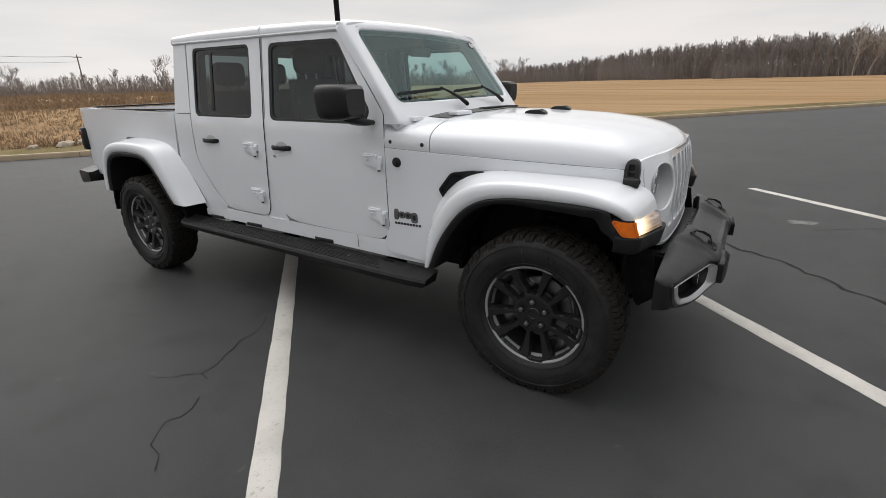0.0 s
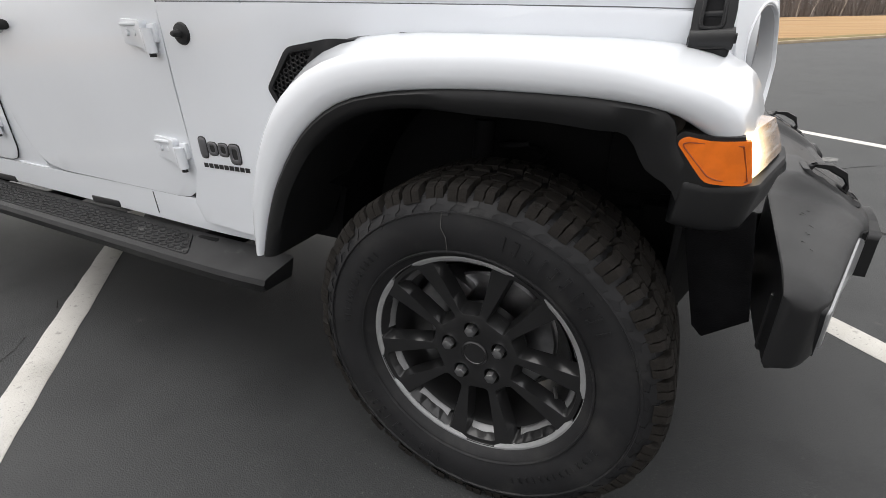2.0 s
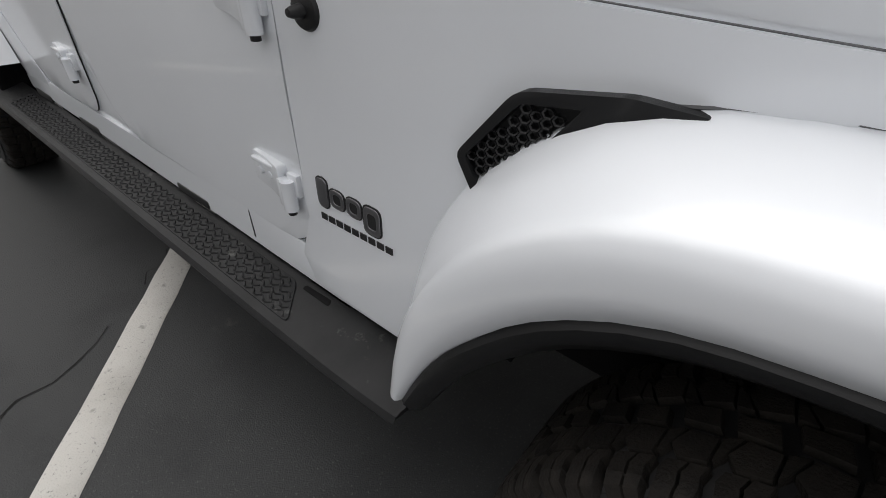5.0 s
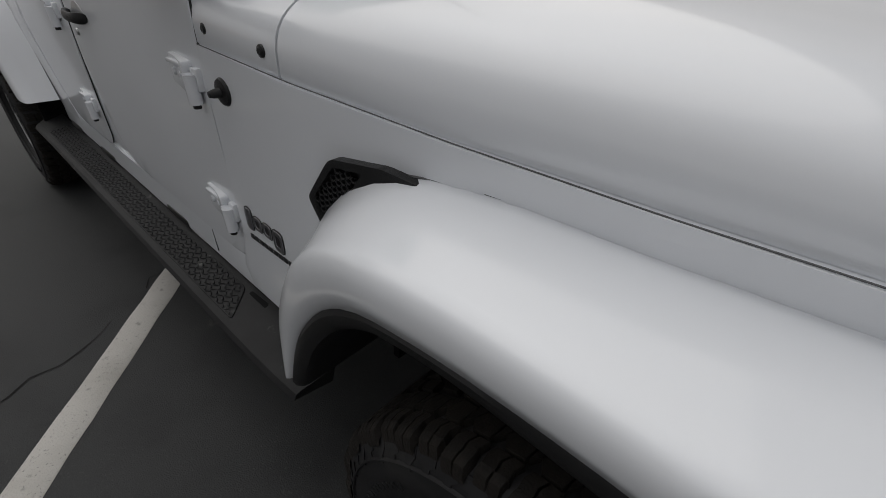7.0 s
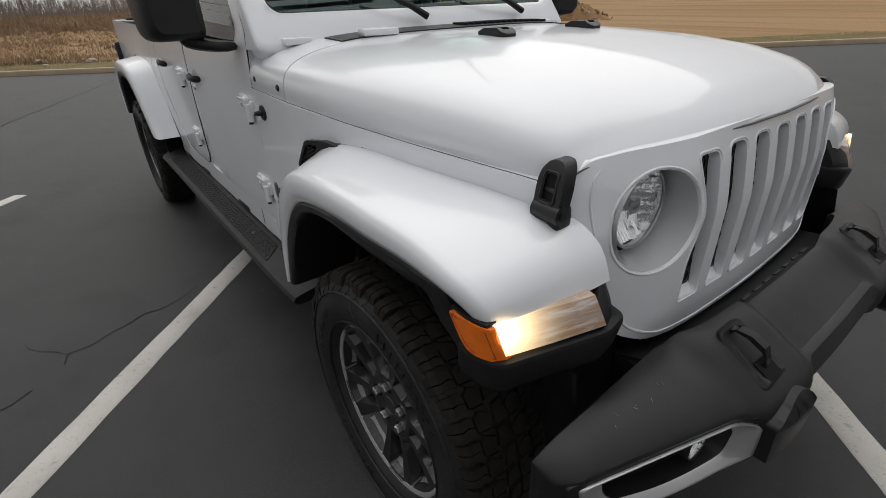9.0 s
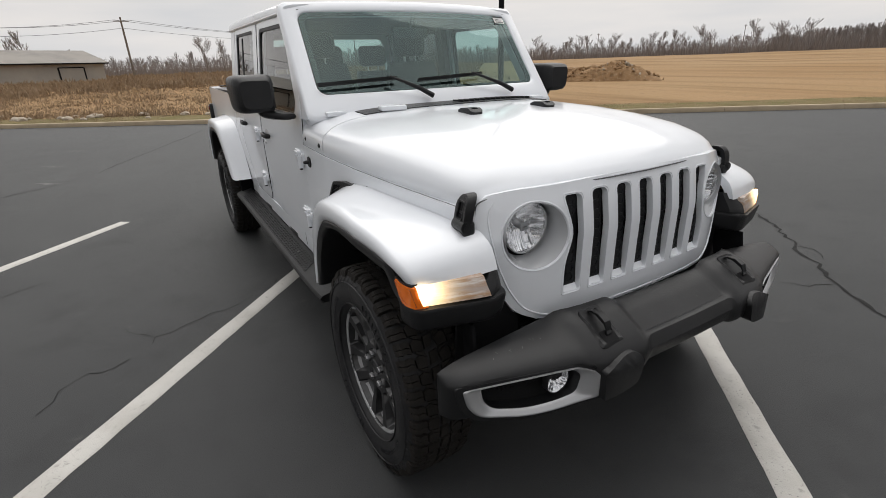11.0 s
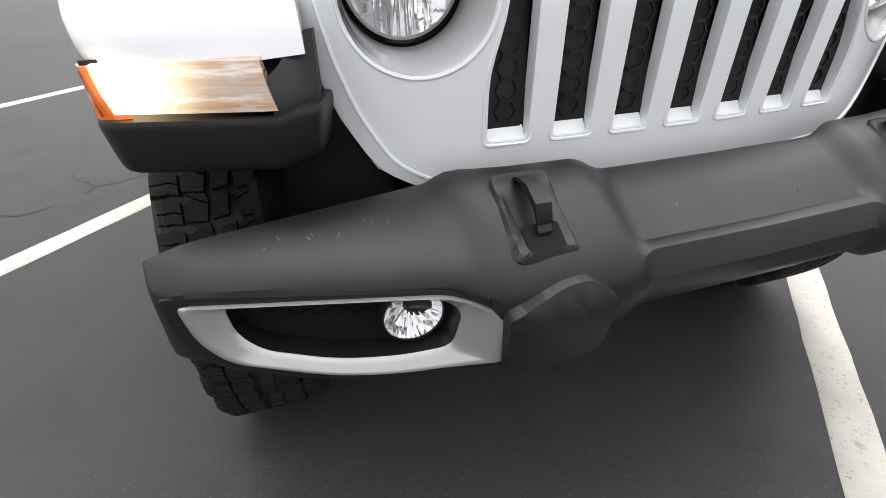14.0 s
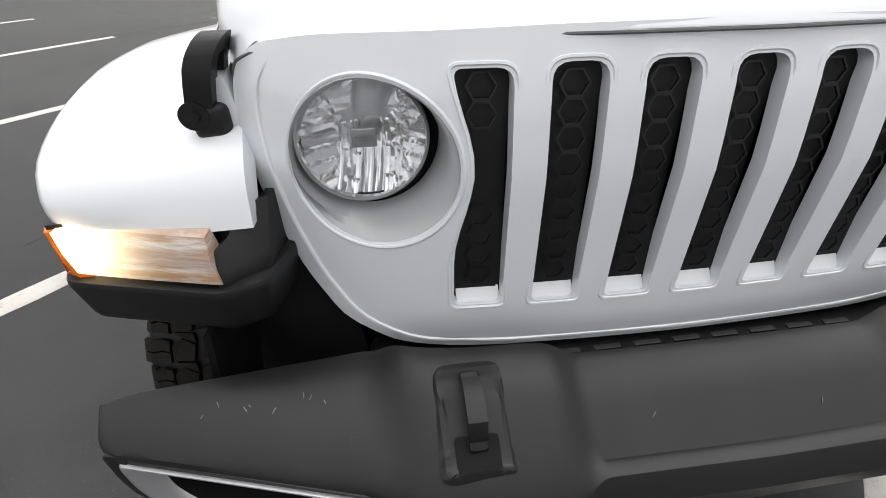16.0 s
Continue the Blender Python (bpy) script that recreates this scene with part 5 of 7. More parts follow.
for s in (-1, 1):
    # rubber bonnet stop: a low ramped block with a recess in its front half
    z = hood_top(-0.27, s * 0.215)
    out = rounded([(-0.062, -0.026), (0.050, -0.033), (0.060, -0.020), (0.060, 0.020), (0.050, 0.033), (-0.062, 0.026)], 0.008, 3)
    pit = rounded([(0.008, -0.014), (0.040, -0.016), (0.040, 0.016), (0.008, 0.014)], 0.006, 3)
    rise = lambda u: float(np.interp(u, [-0.062, -0.03, 0.03, 0.060], [0.006, 0.019, 0.023, 0.008]))
    st = part("hood_stop", panel(out, [pit], lambda u, v, d: (-0.27 + u, s * 0.215 + v, z + rise(u) - 0.06 * u - d), 0.035, 0.005, 0.015, 3), BLACK, truck, "black rubber bonnet stop", angle=40)
    part("stop_recess", box((-0.246, s * 0.215, z + 0.006), (0.04, 0.04, 0.004), 0.001), DARK, st)
    # cowl hinge pieces and washer block
    part("screen_hinge", box((-0.80, s * 0.655, hood_top(-0.80, 0.655) + 0.010), (0.045, 0.10, 0.022), 0.006), WHITE, truck)

# cowl grille with slats, between the bonnet and the screen
xs = np.linspace(-0.645, -0.775, 6)
rings = []
for y in np.linspace(-0.56, 0.60, 24):
    row = []
    for x in xs:
        row.append((float(x), float(y), hood_top(float(x), float(y)) + 0.004))
    rings.append(row + [(p[0], p[1], p[2] - 0.03) for p in reversed(row)])
cg = part("cowl_grille", loft(rings), BLACK, truck, "black plastic cowl grille")
for k in range(14):
    y = 0.02 + k * 0.036
    part("cowl_slat", box((-0.715, y, hood_top(-0.715, y) + 0.008), (0.07, 0.010, 0.010), 0.002, m=Matrix.Rotation(0.35, 4, "Z")), BLACK, cg)
part("washer_block", box((-0.655, -0.41, hood_top(-0.655, -0.41) + 0.012), (0.075, 0.13, 0.024), 0.008, m=Matrix.Rotation(-0.2, 4, "Z")), WHITE, truck, "white plastic bonnet bracket")


# ==== cab ====
def cab_y(z):
    """Half width of the cab by height: upright to the belt line, then leaning in."""
    return float(np.interp(z, [0.5, 0.62, 0.95, 1.15, 1.27, 1.33, 1.80, 1.9], [0.785, 0.795, 0.806, 0.804, 0.800, 0.791, 0.730, 0.715]))


def skin(s, out=0.0):
    return lambda u, v, d: (u, s * (cab_y(v) + out - d), rk(u, v))


def hinge(door, s, x, z):
    """Painted outside hinge: a plate with two screws and a barrel."""
    y = cab_y(z)
    pl = rounded([(x - 0.072, z - 0.028), (x + 0.02, z - 0.040), (x + 0.028, z + 0.034), (x - 0.072, z + 0.040)], 0.010, 3)
    bm = panel(pl, [], lambda u, v, d: (u, s * (y + 0.010 + 0.014 * max(0, (u - x + 0.03) / 0.06) - d), rk(x, v)), 0.03, 0.005, 0.04, 3)
    h = part("door_hinge", bm, WHITE, door, "white painted outside hinge", angle=40)
    bm = tube([(x + 0.046, s * (y + 0.018), rk(x, z - 0.052)), (x + 0.046, s * (y + 0.018), rk(x, z + 0.012))], 0.015, 14)
    box((x + 0.036, s * (y + 0.016), rk(x, z - 0.018)), (0.03, 0.022, 0.062), 0.005, bm=bm)
    box((x + 0.052, s * (y + 0.004), rk(x, z + 0.0)), (0.03, 0.016, 0.05), 0.004, bm=bm)
    for dx in (-0.045, -0.012):
        merge(bm, revolve([(0.0, s * 0.012), (0.007, s * 0.011), (0.009, s * 0.006), (0.009, -s * 0.005)], 14, "Y", (x + dx, s * (y + 0.006), rk(x, z + 0.002))))
    box((x - 0.03, s * (y + 0.013), rk(x, z + 0.025)), (0.07, 0.014, 0.010), 0.004, bm=bm)
    part("hinge_barrel", bm, WHITE, door, angle=35)
    part("hinge_pin", tube([(x + 0.046, s * (y + 0.018), rk(x, z - 0.062)), (x + 0.046, s * (y + 0.018), rk(x, z - 0.05))], 0.009, 10), BLACK, door)


def door(s, rear):
    if rear:
        out = [(-1.913, 1.772), (-1.912, 1.30), (-1.925, 1.05), (-1.955, 0.78), (-1.972, 0.655), (-2.00, 0.618), (-2.05, 0.607), (-2.36, 0.607), (-2.44, 0.622), (-2.50, 0.665), (-2.60, 0.79), (-2.685, 0.92), (-2.712, 1.0), (-2.712, 1.30), (-2.705, 1.772)]
        win = rounded([(-2.655, 1.290), (-2.020, 1.290), (-2.022, 1.742), (-2.640, 1.742)], 0.045, 5)
        gl, hx, hz = GLASS_R, -2.06, (1.095, 0.765)
        hand, lab = -2.50, "white rear door with dark privacy window"
    else:
        out = [(-0.926, 1.345), (-0.920, 1.17), (-0.928, 0.70), (-0.945, 0.635), (-0.99, 0.607), (-1.05, 0.602), (-1.68, 0.606), (-1.775, 0.622), (-1.84, 0.672), (-1.885, 0.77), (-1.902, 0.90), (-1.905, 1.02), (-1.888, 1.30), (-1.889, 1.772), (-1.245, 1.768)]
        win = rounded([(-1.845, 1.282), (-1.055, 1.282), (-1.015, 1.352), (-1.262, 1.736), (-1.835, 1.738)], [0.05, 0.03, 0.03, 0.04, 0.05], 5)
        gl, hx, hz = GLASS_F, -1.0, (1.085, 0.755)
        hand, lab = -1.755, "white front door with outside hinges"
    d = part("rear_door" if rear else "front_door", panel(rounded(out, 0.012, 2), [win], skin(s), 0.045, 0.006, 0.07, 2), WHITE, truck, lab, angle=45)
    # black bead drawn along the door's shut line to darken it
    edge = [skin(s, -0.0035)(u, v, 0.0) for u, v in rounded(out, 0.012, 2)]
    part("door_seam", tube(edge + edge[:1], 0.0026, 6), SEAL, d)
    cx = sum(p[0] for p in win) / len(win)
    cz = sum(p[1] for p in win) / len(win)
    big = [(cx + (p[0] - cx) * 1.004, cz + (p[1] - cz) * 1.004) for p in win]
    small = [(cx + (p[0] - cx) * 0.945, cz + (p[1] - cz) * 0.93) for p in win]
    part("window_seal", panel(big, [small], skin(s, -0.004), 0.02, 0.003, 0.12), SEAL, d, "black window seal")
    pane = part("window_pane", sheet([(cx + (p[0] - cx) * 1.01, cz + (p[1] - cz) * 1.01) for p in small], skin(s, -0.010)), gl, d, "dark tinted window pane" if rear else "tinted window pane")
    if rear:
        part("pane_divider", panel([(-2.455, 1.33), (-2.430, 1.33), (-2.430, 1.71), (-2.455, 1.71)], [], skin(s, -0.006), 0.01, 0.002, 0.1), SEAL, d)
    for z in hz:
        hinge(d, s, hx, z)
    # handle: black bar over a flat grey disc that stands for a dished cup
    z = 1.112 if not rear else 1.122
    y = cab_y(z)
    rings = []
    for u, w, o in ((-0.088, 0.012, 0.004), (-0.080, 0.020, 0.020), (-0.05, 0.019, 0.034), (0.0, 0.016, 0.038), (0.05, 0.017, 0.036), (0.075, 0.021, 0.028), (0.090, 0.019, 0.004)):
        rings.append([(hand + u, s * (y + o), rk(hand, z + w)), (hand + u, s * (y + o + 0.004), rk(hand, z)), (hand + u, s * (y + o), rk(hand, z - w)), (hand + u, s * (y + max(o - 0.016, -0.006)), rk(hand, z - w * 0.8)), (hand + u, s * (y + max(o - 0.016, -0.006)), rk(hand, z + w * 0.8))])
    part("door_handle", loft(rings), BLACK, d, "black door handle", sub=1, angle=60)
    part("handle_cup", panel([(hand + 0.055 * math.cos(a), z + 0.006 + 0.034 * math.sin(a)) for a in np.linspace(0, 2 * math.pi, 21)[:-1]], [], lambda u, v, dd: (u, s * (cab_y(v) + 0.0012 - dd), rk(u, v)), 0.004, 0.001, 0.05), SATIN, d)
    if not rear:
        part("key_lock", revolve([(0.0, s * 0.006), (0.009, s * 0.005), (0.012, 0), (0.012, -s * 0.004)], 18, "Y", (-1.835, s * cab_y(1.05), rk(-1.835, 1.052))), STEEL, d)
    return d


for s in (-1, 1):
    part("centre_pillar", panel([(-1.80, 0.595), (-2.06, 0.595), (-2.0, 0.75), (-1.955, 1.29), (-1.86, 1.29), (-1.88, 0.75)], [], skin(s, -0.009), 0.03, 0.003, 0.07), WHITE, truck)
    door(s, False)
    door(s, True)
    # quarter panel behind the rear door
    q = [(-2.722, 1.772), (-2.722, 1.0), (-2.695, 0.915), (-2.61, 0.785), (-2.51, 0.66), (-2.47, 0.625), (-2.47, 0.56), (-2.72, 0.56), (-2.90, 0.82), (-2.945, 0.90), (-2.915, 1.30), (-2.868, 1.772)]
    part("cab_corner", panel(rounded(q, 0.008, 2), [], skin(s), 0.05, 0.006, 0.08), WHITE, truck, angle=45)
    part("belt_seam", box((-2.80, s * (cab_y(1.305) + 0.0005), rk(-2.8, 1.306)), (0.17, 0.004, 0.004), 0), SEAL, truck)
    # drip rail over the doors
    rail = [(x, s * (cab_y(1.775) + 0.006), rk(x, 1.782)) for x in np.linspace(-1.24, -2.86, 12)]
    part("drip_rail", tube(rail, 0.008, 8), WHITE, truck)
    # black inner wall, added so that the shut lines read dark
    wall = [(-0.90, 1.16), (-0.90, 0.56), (-2.70, 0.56), (-2.85, 0.90), (-2.85, 1.29), (-0.95, 1.29)]
    part("door_jamb", panel(wall, [], skin(s, -0.052), 0.02, 0, 0.3), SEAL, truck)
    for x0, x1 in ((-1.86, -1.96), (-2.64, -2.80)):
        part("pillar", panel([(x0, 1.29), (x1, 1.29), (x1, 1.775), (x0, 1.775)], [], skin(s, -0.050), 0.05, 0.004, 0.2), INTERIOR, truck)
    part("header_rail", panel([(-1.25, 1.735), (-2.84, 1.735), (-2.84, 1.775), (-1.25, 1.775)], [], skin(s, -0.050), 0.05, 0.004, 0.2), INTERIOR, truck)


# windscreen frame, laid on a leaning plane: u across, v up the slope
def screen(u, v, d):
    w = 0.745 - 0.024 * v
    y = u * w
    return (-0.805 - 0.325 * v - 0.045 * u * u - d * 0.80, y, 1.362 + 0.455 * v - 0.014 * u * u * max(0.0, v) - d * 0.60)


of = round_rect(-1.06, 1.06, -0.16, 1.075, (0.045, 0.06))
inf = round_rect(-0.945, 0.945, 0.085, 0.955, (0.065, 0.10))
rings = []
for o, i in zip(of, inf):
    L = lambda t: (o[0] + (i[0] - o[0]) * t, o[1] + (i[1] - o[1]) * t)
    rings.append([screen(*o, 0.055), screen(*o, 0.014), screen(*L(0.05), 0.005), screen(*L(0.16), 0.0), screen(*L(0.88), 0.0), screen(*L(0.96), 0.003), screen(*i, 0.010), screen(*i, 0.050)])
wf = part("windscreen_frame", loft(rings + rings[:1], caps=False), WHITE, truck, "white windscreen surround", angle=50)
sm = [(p[0] * 0.955, 0.52 + (p[1] - 0.52) * 0.93) for p in inf]
part("frit_band", panel([(p[0] * 1.005, 0.52 + (p[1] - 0.52) * 1.005) for p in inf], [sm], lambda u, v, d: screen(u, v, d + 0.014), 0.006, 0, 0.15), SEAL, wf, "black edge of the windscreen")
part("windscreen", sheet([(p[0] * 0.995, 0.52 + (p[1] - 0.52) * 0.995) for p in inf], lambda u, v, d: screen(u, v, d + 0.008)), GLASS_W, wf, "clear greenish windscreen").visible_shadow = False
# sides of the pillars, running back to the doors
for s in (-1, 1):
    rings = []
    for v in np.linspace(-0.15, 1.04, 12):
        a = screen(s * 1.056, v, 0.008)
        b = screen(s * 1.03, v, 0.05)
        z = a[2]
        yb = cab_y(z) - 0.001
        back = float(np.interp(z, [1.29, 1.345, 1.768, 1.82], [-0.915, -0.920, -1.236, -1.27]))
        rings.append([a, (min(a[0] - 0.03, a[0]), s * max(abs(a[1]), yb), z), (min(back, a[0] - 0.035), s * yb, z), (min(back, a[0] - 0.035), s * (yb - 0.04), z), b])
    part("screen_pillar", loft(rings), WHITE, truck, angle=50)
# price label inside the glass
lab = part("window_label", panel([(0.80, 0.850), (0.915, 0.850), (0.915, 0.932), (0.80, 0.932)], [], lambda u, v, d: screen(u, v, 0.004 - d * 0.2), 0.002, 0, 0.2), PAPER, wf, "white printed paper label")
part("label_print", panel([(0.80, 0.922), (0.915, 0.922), (0.915, 0.940), (0.80, 0.940)], [], lambda u, v, d: screen(u, v, 0.0025 - d * 0.2), 0.001, 0, 0.2), INK, lab)
for k in range(3):
    part("label_bar", panel([(0.815, 0.862 + k * 0.018), (0.90 - 0.02 * k, 0.862 + k * 0.018), (0.90 - 0.02 * k, 0.868 + k * 0.018), (0.815, 0.868 + k * 0.018)], [], lambda u, v, d: screen(u, v, 0.0025 - d * 0.2), 0.001, 0, 0.2), INK, lab)
# wipers
for piv, mid, b0, b1 in (((-0.10), (-0.325), (-0.70), (-0.275)), ((0.455), (0.19), (-0.155), (0.275))):
    def on(y, up, off=0.03):
        p = Vector(screen(y / 0.735, up, 0))
        return p + Vector((0.74, 0, 0.67)) * off
    P = on(piv, -0.035, 0.025)
    M = on(mid, 0.165, 0.045)
    arm = tube([P, P.lerp(M, 0.3) + Vector((0.008, 0, 0.006)), P.lerp(M, 0.7) + Vector((0.006, 0, 0.004)), M], [0.014, 0.012, 0.008, 0.006], 8)
    wp = part("wiper", arm, BLACK, truck, "black wiper resting on the windscreen")
    rings = []
    for t in np.linspace(0, 1, 8):
        y = b0 + (b1 - b0) * t
        c = on(y, 0.145 + 0.035 * t, 0.020)
        w = 0.011 * (1 - 0.3 * abs(2 * t - 1))
        rings.append([c + Vector((0.74, 0, 0.67)) * 0.016, c + Vector((-0.45, 0, 0.5)) * w, c - Vector((0.74, 0, 0.67)) * 0.014, c + Vector((0.45, 0, -0.5)) * w])
    part("wiper_blade", loft(rings), BLACK, wp)


# roof panels
def roof_skin(x0, x1, n=6, thick=0.03):
    rings = []
    for x in np.linspace(x0, x1, n):
        x = float(x)
        w = 0.742
        e = 1.782
        c = float(np.interp(x, [-2.9, -2.6, -1.9, -1.4, -1.18], [1.846, 1.862, 1.862, 1.850, 1.822]))
        top = []
        for k in range(25):
            a = math.pi * k / 24
            cy, sz = math.cos(a), math.sin(a)
            y = w * abs(cy) ** 0.36 * (1 if cy > 0 else -1)
            top.append((x, -y, rk(x, e + (c - e) * sz ** 0.42)))
        rings.append(top + [(p[0], p[1] * 0.97, p[2] - thick) for p in reversed(top)])
    return loft(rings)


part("front_roof_panel", roof_skin(-1.172, -1.893), WHITE, truck, "white hard-top roof panel", angle=50)
part("rear_roof_panel", roof_skin(-1.902, -2.875, 8), WHITE, truck, angle=50)
part("roof_gutter", box((-1.8975, 0, rk(-1.9, 1.815)), (0.006, 1.40, 0.03), 0), SEAL, truck)
part("headliner", box((-2.0, 0, rk(-2, 1.772)), (1.68, 1.36, 0.02), 0.005), INTERIOR, truck)
# rear wall with its window
bw = rounded([(-0.70, 1.772), (0.70, 1.772), (0.79, 1.30), (0.79, 0.80), (-0.79, 0.80), (-0.79, 1.30)], 0.02, 3)
rw = rounded([(-0.60, 1.715), (0.60, 1.715), (0.65, 1.36), (-0.65, 1.36)], 0.05, 4)
bwp = part("rear_wall", panel(bw, [rw], lambda u, v, d: (float(np.interp(v, [0.8, 1.3, 1.78], [-2.91, -2.905, -2.868])) + d, u, rk(-2.9, v)), 0.05, 0.006, 0.15), WHITE, truck, angle=45)
part("rear_window", sheet(rw, lambda u, v, d: (-2.868, u, rk(-2.9, v))), GLASS_F, bwp, "tinted rear window")


# mirrors
def mirror(s):
    head = []
    for x, k in ((-1.135, 0.90), (-1.12, 1.0), (-1.06, 1.0), (-1.0, 0.97), (-0.955, 0.88), (-0.935, 0.70)):
        ring = rounded([(0.895, 1.322), (1.085, 1.322), (1.100, 1.498), (0.895, 1.498)], [0.03, 0.045, 0.045, 0.03], 4)
        cy, cz = 0.995, 1.41
        head.append([(x + 0.04 * (y - 0.9) * 0, s * (cy + (y - cy) * k), cz + (z - cz) * k) for y, z in ring])
    mr = part("door_mirror", loft(head), BLACK, truck, "large black door mirror", angle=38)
    ring = rounded([(0.91, 1.337), (1.07, 1.337), (1.085, 1.483), (0.91, 1.483)], 0.035, 4)
    bm = bmesh.new()
    bm.faces.new([bm.verts.new((-1.1365, s * y, z)) for y, z in ring])
    part("mirror_glass", bm, CHROME, mr, "mirror glass")
    arm = [[(-1.06, s * 0.79, 1.275), (-0.945, s * 0.79, 1.275), (-0.945, s * 0.79, 1.322), (-1.06, s * 0.79, 1.322)],
           [(-1.05, s * 0.88, 1.280), (-0.935, s * 0.88, 1.280), (-0.94, s * 0.88, 1.318), (-1.05, s * 0.88, 1.320)],
           [(-1.06, s * 0.95, 1.290), (-0.98, s * 0.95, 1.290), (-0.98, s * 0.95, 1.345), (-1.06, s * 0.95, 1.345)],
           [(-1.06, s * 0.99, 1.310), (-1.0, s * 0.99, 1.310), (-1.0, s * 0.99, 1.36), (-1.06, s * 0.99, 1.36)]]
    part("mirror_arm", loft(arm), BLACK, mr, sub=1, angle=60)


mirror(-1)
mirror(1)

# ==== inside the cab ====
def seat(x, y, w=0.50, h=0.62, headrest=True, parent=truck):
    cushion = []
    for dx, k in ((0.25, 0.9), (0.22, 1.0), (-0.22, 1.0), (-0.26, 0.95)):
        cushion.append([(x + dx, y + b * w / 2 * k, 0.86 + c * 0.07) for b, c in ((-1, -1), (1, -1), (1, 0.7), (0.7, 1), (0, 0.75), (-0.7, 1), (-1, 0.7))])
    st = part("seat", loft(cushion), SEATMAT, parent, "black leather seat", angle=60)
    back = []
    for t in np.linspace(0, 1, 7):
        k = 1 - 0.25 * t ** 3
        cx, cz = x - 0.22 - 0.16 * t, 0.92 + h * t
        back.append([(cx + a * 0.06, y + b * w / 2 * k, cz) for a, b in ((-1, -0.9), (-1, 0.9), (0.4, 1), (1, 0.75), (0.6, 0), (1, -0.75), (0.4, -1))])
    part("backrest", loft(back), SEATMAT, st, angle=60)
    if headrest:
        part("headrest", box((x - 0.40, y, 0.92 + h + 0.12), (0.10, 0.26, 0.17), 0.045, 4), SEATMAT, st)
        for q in (-0.05, 0.05):
            part("headrest_post", tube([(x - 0.39, y + q, 0.92 + h - 0.03), (x - 0.40, y + q, 0.92 + h + 0.06)], 0.007, 8), STEEL, st)


for y in (-0.36, 0.36):
    seat(-1.48, y)
for y in (-0.42, 0.0, 0.42):
    seat(-2.30, y, 0.42, 0.56)
part("cab_floor", box((-1.85, 0, 0.66), (1.95, 1.46, 0.10), 0.02), INTERIOR, truck)
dash = [[(x, y, z) for x, z in ((-0.93, 1.10), (-0.90, 1.285), (-1.02, 1.300), (-1.16, 1.265), (-1.20, 1.15), (-1.16, 0.95), (-0.95, 0.90))] for y in np.linspace(-0.72, 0.72, 5)]
part("dashboard", loft(dash), INTERIOR, truck, "dark dashboard", angle=40)
rim = [(-1.27 + 0.075 * math.sin(a), 0.36 + 0.185 * math.cos(a), 1.20 + 0.165 * math.sin(a)) for a in np.linspace(0, 2 * math.pi, 33)]
sw = part("steering_wheel", tube(rim, 0.015, 10), INTERIOR, truck, "black steering wheel")
part("wheel_boss", box((-1.26, 0.36, 1.20), (0.05, 0.13, 0.11), 0.02, m=Matrix.Rotation(-0.42, 4, "Y")), INTERIOR, sw)
for a in (0, math.pi, -math.pi / 2):
    part("wheel_spoke", tube([(-1.265, 0.36, 1.20), (-1.27 + 0.07 * math.sin(a), 0.36 + 0.178 * math.cos(a), 1.20 + 0.158 * math.sin(a))], 0.012, 8), INTERIOR, sw)
part("inside_mirror", box((-1.19, 0.0, 1.69), (0.03, 0.23, 0.06), 0.012), INTERIOR, truck)
part("mirror_stalk", tube([(-1.18, 0, 1.70), (-1.15, 0, 1.77)], 0.01, 8), INTERIOR, truck)
# ==== load bed ====
for s in (-1, 1):
    o = [(-2.935, 1.310), (-2.985, 0.86), (-3.02, 0.93), (-3.10, 1.03), (-3.25, 1.09), (-3.7, 1.09), (-3.86, 1.0), (-3.93, 0.85), (-3.95, 0.70), (-4.40, 0.70), (-4.455, 0.80), (-4.45, 1.30), (-4.435, 1.320)]
    bs = part("bed_side", panel(rounded(o, 0.012, 2), [], lambda u, v, d: (u, s * (cab_y(min(v, 1.2)) - 0.002 - d), rk(u, v)), 0.09, 0.012, 0.1, 3), WHITE, truck, "white load-bed side", angle=45)
    part("bed_rail", box((-3.69, s * 0.748, rk(-3.69, 1.318)), (1.48, 0.095, 0.014), 0.005), BLACK, bs, "black bed rail cap")
    for x in (-3.2, -3.7, -4.2):
        part("tie_down", box((x, s * 0.700, rk(x, 1.24)), (0.02, 0.012, 0.02), 0.004), BLACK, bs)
    tl = part("tail_lamp", box((-4.468, s * 0.765, rk(-4.45, 1.04)), (0.075, 0.13, 0.215), 0.022, 3), BLACK, truck, "dark tail lamp in black housing")
    part("tail_lens", box((-4.495, s * 0.762, rk(-4.45, 1.06)), (0.04, 0.10, 0.13), 0.012, 3), REDLENS, tl)
    part("corner_lens", box((-4.470, s * 0.826, rk(-4.45, 1.10)), (0.05, 0.02, 0.05), 0.006, 2), REDLENS, tl)
part("bed_front", box((-2.96, 0, rk(-2.96, 1.09)), (0.04, 1.42, 0.44), 0.01), WHITE, truck)
part("bed_floor", box((-3.69, 0, rk(-3.7, 0.86)), (1.45, 1.44, 0.04), 0.008), DARK, truck)
tg = part("tailgate", box((-4.425, 0, rk(-4.4, 1.06)), (0.06, 1.40, 0.50), 0.014), WHITE, truck, "white tailgate")
part("tailgate_cap", box((-4.425, 0, rk(-4.4, 1.322)), (0.07, 1.38, 0.014), 0.005), BLACK, tg)
rings = []
